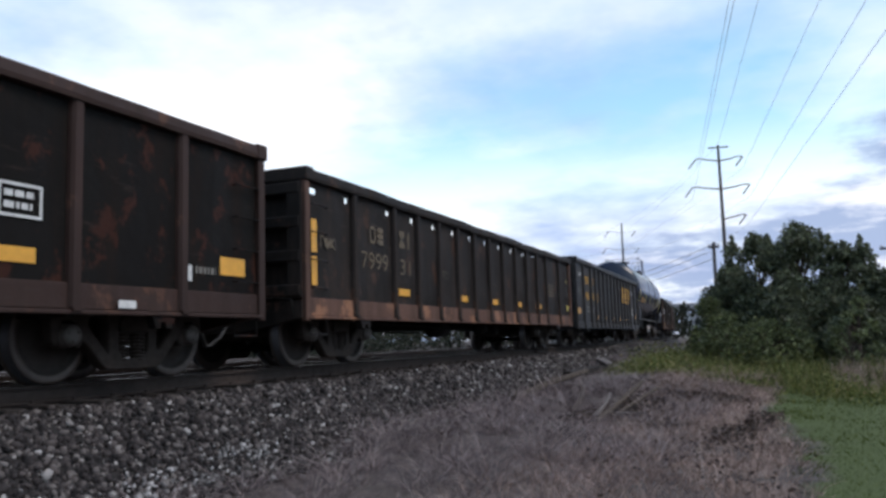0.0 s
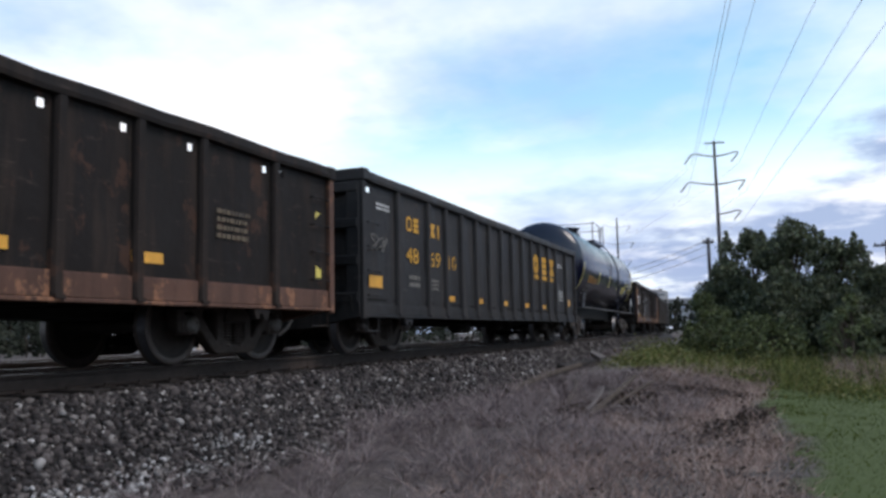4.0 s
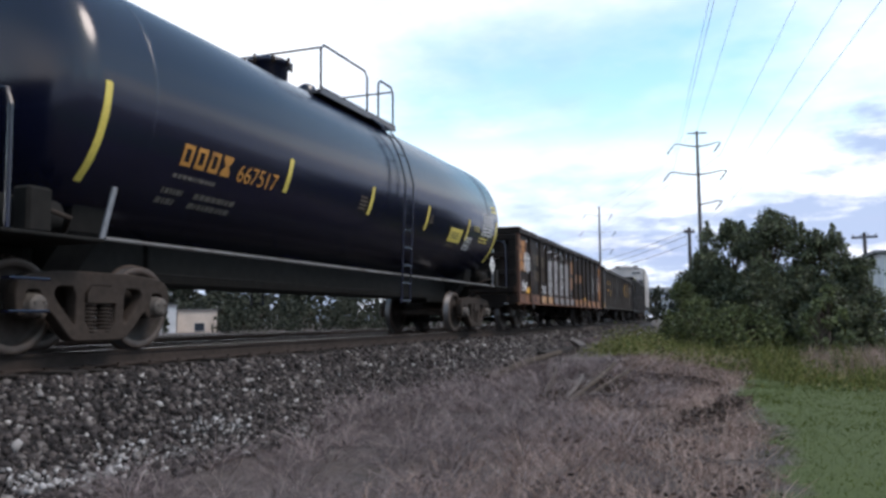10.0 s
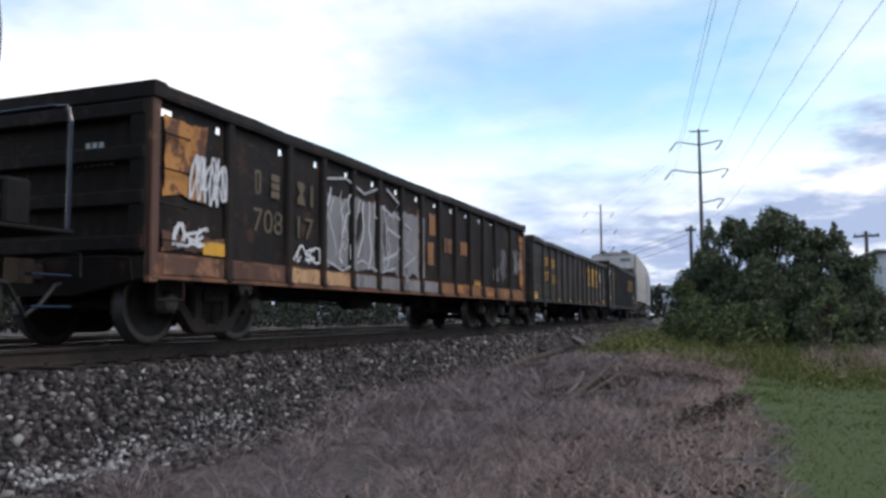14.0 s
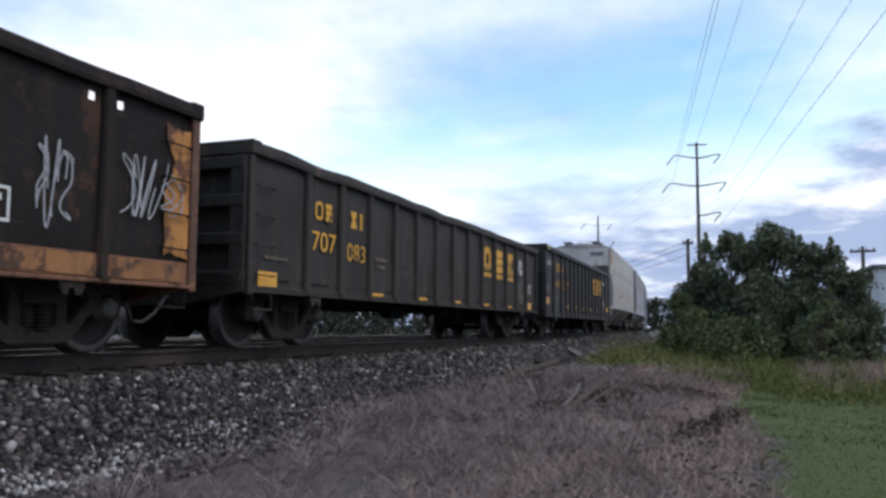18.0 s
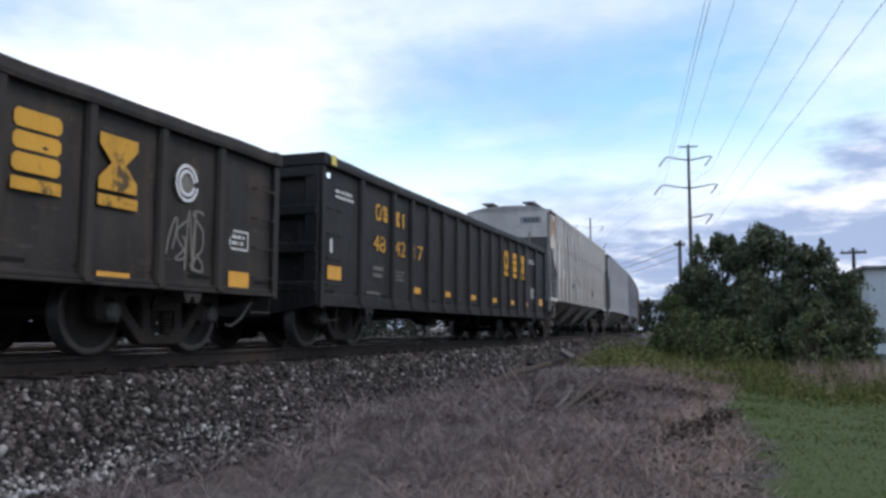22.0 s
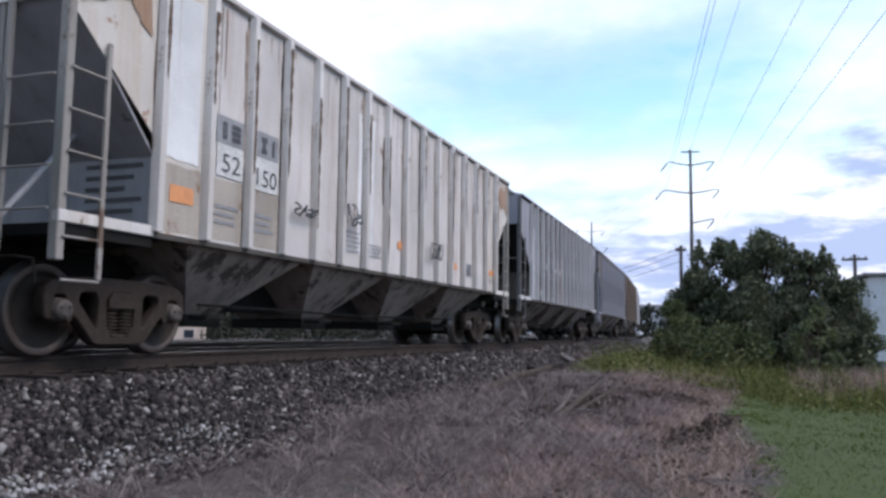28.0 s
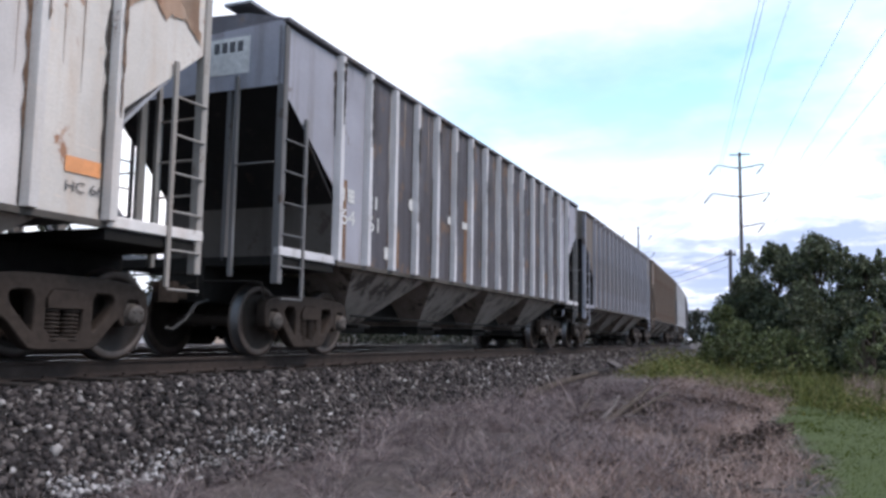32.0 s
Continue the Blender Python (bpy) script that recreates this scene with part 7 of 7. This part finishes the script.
    tagged(ob, "pale seeded grass at the edge of the lawn", "tall grass", kind="stuff")


build_grasses()


def build_weeds():
    def keep(a, b):
        u = offset_from_track(a, b)
        lo = 19.6 + 0.75 * (6.5 - a)
        return (u > 3.3) & (b > lo + RNG.normal(0, 0.7, len(a))) & (clump(a, b, 0.7, 2.0) > RNG.uniform(-0.6, 0.1, len(a)))
    x, y = patch(38000, 3.0, 11.5, 17.5, 33, keep)
    n = len(x)
    z = ground_z(x, y) + RNG.uniform(0, 1, n) ** 1.5 * np.clip(0.26 + 0.75 * clump(x, y, 0.9, 8.0), 0.06, 0.75)
    ob = leaf_cloud("weeds", np.stack([x, y, z], 1), RNG.uniform(0.05, 0.11, n), WEED, 0.3)
    tagged(ob, "low yellow-green weeds in front of the shrubs", "weeds", kind="stuff")


build_weeds()


def shrub(name, label, x, y, top, width, seed, leaves, size, material=None, base=None, slim=1.0, lobes=11, category="shrub", group="", tips=0):
    rnd = random.Random(seed)
    z0 = float(ground_z(x, y)) - 0.05 if base is None else base
    e = new(name)
    e.matrix_basis = pose(x, y, z0)
    tagged(e, label, category, group)
    H = top - z0
    bm = bmesh.new()
    r = 0.03 + 0.016 * H
    bend = (rnd.uniform(-0.2, 0.2), rnd.uniform(-0.2, 0.2))
    tube(bm, [(0, 0, 0), (bend[0] * 0.5, bend[1] * 0.5, H * 0.3), (bend[0], bend[1], H * 0.62)], r, 8, r * 0.45)
    part("trunk", bm, BARK, e)
    cs = []
    for i in range(lobes):
        t = (i + 0.6) / lobes
        a = i * 2.4 + rnd.random()
        rad = width * 0.5 * slim * (0.35 + 0.75 * math.sin(math.pi * min(1, 0.18 + 0.80 * t)) * rnd.uniform(0.6, 1.05)) * (1 - 0.55 * t * t)
        c = Vector((math.cos(a) * rad, math.sin(a) * rad, H * (0.14 + 0.78 * t)))
        cs.append((c, width * rnd.uniform(0.13, 0.27) * (1 - 0.40 * t)))
        bm = bmesh.new()
        st = Vector((bend[0] * t * 0.6, bend[1] * t * 0.6, H * 0.10 + H * 0.5 * t))
        mid = (st + c) / 2 + Vector((0, 0, 0.06 * H * rnd.uniform(-0.3, 1)))
        tube(bm, [st, mid, c], r * 0.45, 6, r * 0.14)
        part("limb", bm, BARK, e)
    cs.append((Vector((bend[0], bend[1], H * 0.93)), width * 0.13))
    pts = []
    per = leaves // len(cs)
    rng = np.random.default_rng(seed)
    for c, rr in cs:
        k = int(per * (rr / (width * 0.25)) ** 2)
        d = rng.normal(size=(k, 3))
        d /= np.linalg.norm(d, axis=1, keepdims=True)
        rad = rr * (0.35 + 0.80 * rng.random(k) ** 0.6) * (1 + 0.5 * np.array([noise.noise(Vector(q) * 2.3 + c) for q in d]))
        q = np.array(c) + d * rad[:, None] * np.array([1, 1, 0.9])
        pts.append(q)
    for k in range(tips):
        a, r0 = rnd.uniform(0, 6.28), rnd.uniform(0.05, 0.36) * width
        h0 = H * rnd.uniform(0.72, 0.90)
        h1 = h0 + rnd.uniform(0.3, 0.85)
        t = rng.random(150)
        pts.append(np.stack([math.cos(a) * r0 + rng.normal(0, 0.13, 150) * (1.15 - t), math.sin(a) * r0 + rng.normal(0, 0.11, 150) * (1.2 - t), h0 + (h1 - h0) * t], 1))
    q = np.concatenate(pts)
    q = q[q[:, 2] > 0.03]
    ob = leaf_cloud("crown", q, rng.uniform(0.7, 1.35, len(q)) * size, material or LEAF)
    ob.parent = e
    return e


def build_shrubs():
    g = "shrubs beside the lawn"
    rows = (("dense dark green shrub tree beside the track", 5.6, 33.2, 2.75, 2.5, 11, 8200, 0.145, 11), ("tall dense dark green shrub tree", 6.75, 31.2, 3.75, 3.0, 12, 13000, 0.145, 13),
            ("tallest dark green shrub tree with a ragged top", 8.1, 30.2, 4.0, 2.9, 13, 13000, 0.145, 15), ("dense dark green shrub tree with upright tips", 9.5, 29.2, 3.1, 2.6, 14, 11000, 0.14, 14),
            ("rounded dark green shrub", 10.35, 28.2, 2.1, 1.8, 15, 7000, 0.14, 12), ("low dark green shrub", 7.6, 29.0, 2.1, 3.0, 16, 10000, 0.14, 12), ("low dark green shrub", 9.3, 27.6, 1.3, 2.3, 17, 7000, 0.14, 12))
    for label, x, y, top, w, seed, n, size, lobes in rows:
        shrub("shrub", label, x, y, top, w, seed, int(n * 3.4), size * 0.74, lobes=lobes + 7, group=g, tips=16 if top > 2.5 else 6)
    shrub("shrub", "small green shrub beside the track", 5.2, 28.9, 1.5, 1.6, 18, 4200, 0.125, VINE, group=g)
    shrub("vine_thicket", "low thicket overgrown with bright vines", 6.9, 26.6, 0.55, 2.6, 21, 6400, 0.11, VINE, lobes=16, category="thicket")
    shrub("vine_thicket", "low thicket overgrown with vines", 5.7, 27.3, 0.85, 2.0, 22, 4600, 0.11, VINE, lobes=14, category="thicket")
    shrub("sapling", "slender light green sapling", 8.95, 23.2, 0.85, 0.9, 23, 1200, 0.11, VINE, lobes=9, category="sapling")
    shrub("sapling", "slender light green sapling", 9.25, 24.2, 1.2, 1.1, 24, 1500, 0.11, VINE, lobes=9, category="sapling")


build_shrubs()


def build_sticks():
    def stick(name, label, pts, r, m, cat):
        bm = bmesh.new()
        tube(bm, pts, r, 8, r * 0.7)
        tagged(part(name, bm, m), label, cat)
    z = lambda x, y, d: float(ground_z(x, y)) + d
    stick("fallen_branch", "dark fallen log beside the ballast", [(2.77, 15.0, z(2.77, 15.0, 0.12)), (2.95, 17.0, z(2.95, 17.0, 0.22)), (3.2, 19.2, z(3.2, 19.2, 0.24))], 0.085, BARK, "branch")
    for x0, y0, x1, y1, up, r, m in ((4.95, 12.1, 5.2, 14.9, 0.46, 0.05, BARK), (5.0, 13.0, 5.5, 14.7, 0.40, 0.035, BARK), (4.8, 12.6, 4.75, 14.3, 0.30, 0.03, DRY_WOOD), (4.3, 13.4, 4.0, 15.4, 0.26, 0.04, BARK)):
        xm, ym = (x0 + x1) / 2 + 0.06, (y0 + y1) / 2
        stick("fallen_branch", "bare fallen branch leaning on the dry mound", [(x0, y0, z(x0, y0, 0.04)), (xm, ym, z(xm, ym, up * 0.7)), (x1, y1, z(x1, y1, up))], r, m, "branch")
    stick("fallen_branch", "pale bare twig on the dry mound", [(4.95, 13.0, z(4.95, 13.0, 0.12)), (5.55, 13.2, z(5.55, 13.2, 0.14))], 0.022, DRY_WOOD, "branch")
    bm = bmesh.new()
    box(bm, -0.12, 0.12, -1.3, 1.3, -0.09, 0.09, 0.015)
    o = part("discarded_tie", bm, TIE_WOOD)
    o.matrix_basis = pose(2.62, 21.4, z(2.62, 21.4, 0.10), 1, 4, -6)
    tagged(o, "old timber tie discarded beside the ballast", "railway tie")
    bm = bmesh.new()
    box(bm, -0.11, 0.11, -1.0, 1.0, -0.05, 0.05, 0.012)
    o = part("board", bm, DRY_WOOD)
    o.matrix_basis = pose(2.6, 24.0, z(2.6, 24.0, 0.14), 3, -5, 20)
    tagged(o, "weathered pale board lying in dry grass", "board")


build_sticks()

# ---- power line ----
POLE = plain("pole_wood", (0.075, 0.068, 0.066), 0.9, 0, 0.3, 6, 0.3)
WIRE = plain("wire", (0.20, 0.215, 0.26), 0.6, 0.3, 0.1, 4, 0)
GLASS_GREY = plain("insulator_grey", (0.16, 0.165, 0.18), 0.4, 0, 0.1, 20, 0)
ARMS = ((17.45, 2.25), (14.6, 2.75), (11.6, 2.2))


def line_pole(x, y, yaw, top=18.9):
    e = new("transmission_pole")
    e.matrix_basis = pose(x, y, -1.0, 0, 0, yaw)
    tagged(e, "tall dark wooden transmission pole with upswept arms", "utility pole", "poles of the power line")
    bm = bmesh.new()
    tube(bm, [(0, 0, -0.3), (0, 0, 8), (0, 0, top + 1.0)], 0.27, 12, 0.12)
    part("pole_shaft", bm, POLE, e)
    if y < 100:
        bm = bmesh.new()
        box(bm, -0.95, 0.95, -0.06, 0.06, top + 0.72, top + 0.84, 0.01)
        part("crossarm", bm, POLE, e)
    for z, w in ARMS:
        for k in (-1, 1):
            if z < 12 and k < 0:
                continue
            bm = bmesh.new()
            thick = 0.075 if y < 100 else 0.03
            tube(bm, [(0, 0, z + 0.85), (k * w * 0.45, 0, z + 1.0), (k * w * 0.8, 0, z + 1.2), (k * w, 0, z + 1.18)], thick, 8, thick * 0.65)
            a = part("crossarm", bm, POLE, e)
            bm = bmesh.new()
            prof = []
            for i in range(7):
                prof += [(-0.17 * i, 0.05), (-0.17 * i - 0.05, 0.12), (-0.17 * i - 0.10, 0.05)]
            lathe(bm, prof, 8, "z")
            o = part("insulator", bm, GLASS_GREY, e)
            o.matrix_basis = pose(k * w, 0, z + 1.13, 0, 38 if top == 18.9 else 0, 0)
    return e


def hang(name, a, b, sag, r, label, group):
    bm = bmesh.new()
    pts = []
    for i in range(25):
        t = i / 24
        p = Vector(a).lerp(Vector(b), t)
        p.z -= 4 * sag * t * (1 - t)
        pts.append(p)
    tube(bm, pts, r, 5)
    return tagged(part(name, bm, WIRE), label, "wire", group)


def build_power_line():
    poles = [(16.64, -15.74, 7.7), (2.03, 84.8, 12.0), (-17.6, 136.7, 22.0), (-52.0, 190.0, 30.0)]
    for i, (x, y, yaw) in enumerate(poles):
        line_pole(x, y, yaw)
    def tip(i, z, off):
        x, y, yaw = poles[i]
        return (x + off * math.cos(radians(yaw)), y + off * math.sin(radians(yaw)), z - 1.0 + (1.54 if i == 0 else 0.0))
    for i in range(3):
        for z, w in ARMS:
            for k in (-1, 1):
                if z < 12 and k < 0:
                    continue
                ww = w
                hang("power_wire", tip(i, z + 0.05, k * ww), tip(i + 1, z + 0.05, k * ww), 0.15 if i == 0 else 0.8, 0.013 if i == 0 else 0.009, "thin grey power wire between the poles", "wires of the power line")
        hang("power_wire", tip(i, 19.9, 0), tip(i + 1, 19.9, 0), 0.15 if i == 0 else 0.7, 0.013 if i == 0 else 0.009, "thin shield wire along the pole tops", "wires of the power line")
    def small_pole(x, y, top, yaw, arm):
        e = new("service_pole")
        e.matrix_basis = pose(x, y, -1.0, 0, 0, yaw)
        tagged(e, "short wooden service pole with one crossarm", "utility pole")
        bm = bmesh.new()
        tube(bm, [(0, 0, 0), (0, 0, top + 1.0)], 0.16, 10, 0.11)
        part("pole_shaft", bm, POLE, e)
        bm = bmesh.new()
        box(bm, -arm, arm, -0.06, 0.06, top + 0.6, top + 0.75, 0.01)
        part("crossarm", bm, POLE, e)
        for q in (-0.85, -0.3, 0.3, 0.85):
            bm = bmesh.new()
            lathe(bm, [(top + 0.75, 0.03), (top + 0.82, 0.07), (top + 0.9, 0.03)], 8, "z", (q * arm, 0, 0))
            part("insulator", bm, GLASS_GREY, e)
    small_pole(2.95, 60.0, 6.6, 8, 0.36)
    small_pole(14.2, 62.0, 5.9, -10, 0.8)
    small_pole(-32, 128.0, 8.0, 35, 0.8)
    for q, z in ((0.2, 6.55), (-0.2, 6.0), (0.0, 5.5)):
        hang("service_cable", (2.95 + q, 60.0, z), (-32 + q, 128.0, z + 1.2), 1.4, 0.022, "dark sagging service cable", "service cables")


build_power_line()

# ---- buildings and far trees ----
SIDING = plain("siding_grey", (0.54, 0.56, 0.60), 0.7, 0, 0.08, 6, 0.1)
WALL_WHITE = plain("wall_white", (0.48, 0.475, 0.49), 0.8, 0, 0.06, 3, 0.1)
WALL_TAN = plain("wall_tan", (0.50, 0.41, 0.35), 0.85, 0, 0.1, 4, 0.2)
ROOF = plain("roof_grey", (0.16, 0.16, 0.17), 0.9, 0, 0.2, 5, 0.2)
PANE = plain("window_dark", (0.03, 0.035, 0.045), 0.12, 0, 0.1, 2, 0)
CONCRETE = plain("concrete", (0.30, 0.30, 0.31), 0.9, 0, 0.15, 3, 0.3)


def building(name, label, x, y, yaw, w, d, h, base, wall, windows=(), door=None, band=None, boards=False, roof_over=0.25):
    e = new(name)
    e.matrix_basis = pose(x, y, base, 0, 0, yaw)
    tagged(e, label, "building")
    bm = bmesh.new()
    box(bm, -w / 2, w / 2, 0, d, -0.4, h)
    part("wall", bm, wall, e)
    bm = bmesh.new()
    prism(bm, [(-w / 2 - roof_over, h), (w / 2 + roof_over, h), (w / 2 + roof_over, h + 0.12), (-w / 2 - roof_over, h + 0.12)], -roof_over, d + roof_over, "y")
    part("roof", bm, ROOF, e)
    if band:
        bm = bmesh.new()
        box(bm, -w / 2 - 0.03, w / 2 + 0.03, -0.03, d + 0.03, -0.4, band)
        part("plinth", bm, ROOF, e)
    if boards:
        n = int((h - (band or 0)) / 0.2)
        for i in range(n):
            bm = bmesh.new()
            z = (band or 0) + 0.01 + 0.2 * i
            prism(bm, [(-0.045, z), (-0.02, z + 0.2), (0.0, z + 0.2), (0.0, z)], -w / 2 - 0.02, w / 2 + 0.02)
            part("siding_board", bm, wall, e)
            bm = bmesh.new()
            prism(bm, [(-w / 2 - 0.045, z), (-w / 2 - 0.02, z + 0.2), (-w / 2, z + 0.2), (-w / 2, z)], 0, d, "y")
            part("siding_board", bm, wall, e)
    for q, z0, ww, hh in windows:
        bm = bmesh.new()
        box(bm, q - ww / 2 - 0.06, q + ww / 2 + 0.06, -0.05, 0.0, z0 - 0.06, z0 + hh + 0.06)
        f = part("window", bm, CONCRETE, e)
        bm = bmesh.new()
        box(bm, q - ww / 2, q + ww / 2, -0.07, -0.05, z0, z0 + hh)
        part("pane", bm, PANE, f)
    if door:
        bm = bmesh.new()
        box(bm, door - 0.5, door + 0.5, -0.06, 0.0, 0, 2.1)
        part("door", bm, CONCRETE, e)


def build_far():
    building("grey_house", "light grey sided building behind the shrubs", 17.4, 40.0, 4, 10.0, 8, 4.1, -1.15, SIDING, [(0.5, 1.4, 1.0, 1.2), (3.2, 1.4, 1.0, 1.2)], None, 0.45, True)
    building("white_building", "long low white building beyond the tracks", -68.0, 80.0, 43, 15.5, 9, 3.5, -1.1, WALL_WHITE, [(-5.5, 0.3, 0.9, 1.6), (0.5, 0.3, 0.9, 1.6), (4.2, 0.9, 1.2, 1.0)], -2.0)
    building("tan_building", "low tan building beyond the tracks", -61.2, 88.0, 43, 5.0, 8, 2.9, -1.1, WALL_TAN, [(0.3, 0.2, 1.2, 1.0)])
    building("white_shed", "small white building far down the line", -9.5, 168.0, 5, 7, 6, 3.8, 0.5, WALL_WHITE, [(0, 1.4, 1.2, 1.2)])
    e = new("overpass")
    tagged(e, "distant concrete road overpass across the line", "bridge")
    e.matrix_basis = pose(-18, 205, 0, 0, 0, 8)
    bm = bmesh.new()
    box(bm, -60, 32, -4, 4, 5.6, 6.6)
    part("deck", bm, CONCRETE, e)
    for x in (-30, -12, 6, 22):
        bm = bmesh.new()
        box(bm, x - 0.6, x + 0.6, -3, 3, -1.5, 5.6)
        part("pier", bm, CONCRETE, e)
    bm = bmesh.new()
    box(bm, -60, 32, -4.1, -3.9, 6.6, 7.4)
    part("parapet", bm, CONCRETE, e)
    rnd = random.Random(5)
    g = "trees beyond the tracks"
    for i in range(15):
        a = radians(30 + 2.9 * i + rnd.uniform(-1, 1))
        d = rnd.uniform(134, 150)
        shrub("tree", "dark leafy tree beyond the tracks", EYE[0] - d * math.sin(a), d * math.cos(a), rnd.uniform(8, 12) + (5 if i > 4 else 0), rnd.uniform(11, 14), 100 + i, 4200, 0.85, FAR_LEAF, base=-1.1, category="tree", group=g)
    for i, (az, d, top, w) in enumerate(((47.5, 92, 1.6, 3.2), (42.6, 90, 1.9, 2.4), (51.5, 88, 2.6, 4.5), (35.0, 96, 1.8, 6), (31, 100, 2.3, 6), (28, 104, 2.2, 6), (25, 108, 2.4, 7), (57, 86, 3.0, 6), (45.2, 86, 2.1, 2.6), (49.5, 90, 2.4, 3.0), (40.5, 92, 2.0, 1.8))):
        a = radians(az)
        shrub("bush", "dark green bush in front of the far buildings", EYE[0] - d * math.sin(a), d * math.cos(a), top, w, 200 + i, 1700, 0.42, FAR_LEAF, base=-1.1, category="bush", group="bushes beyond the tracks")
    for i in range(19):
        a = radians(14.1 + 3.3 * i)
        d = 126 + 4 * (i % 2)
        shrub("bush", "dark grey-green bush below the far trees", EYE[0] - d * math.sin(a), d * math.cos(a), rnd.uniform(4.0, 5.5), 12, 400 + i, 2200, 0.7, FAR_LEAF, base=-1.6, category="bush", group="bushes beyond the tracks")
    for i in range(7):
        a = radians(9.5 - 2.6 * i)
        d = 150 + 12 * (i % 3)
        shrub("tree", "dark leafy tree far down the line", EYE[0] - d * math.sin(a), d * math.cos(a), rnd.uniform(3.5, 6.0), rnd.uniform(8, 11), 300 + i, 1500, 0.9, FAR_LEAF, base=-0.8, category="tree", group="far trees down the line")


build_far()


# ---- what moves ----
def motions():
    for car, c, half in CARS:
        walk(car, [(t, car_pose(c, t, half)) for t in range(33)])
    ts = [i / 6 for i in range(193)]
    for w, y in WHEELSETS:
        walk(w, [(t, pose(0, y, WHEEL_R, math.degrees(run(t) / WHEEL_R))) for t in ts])


motions()
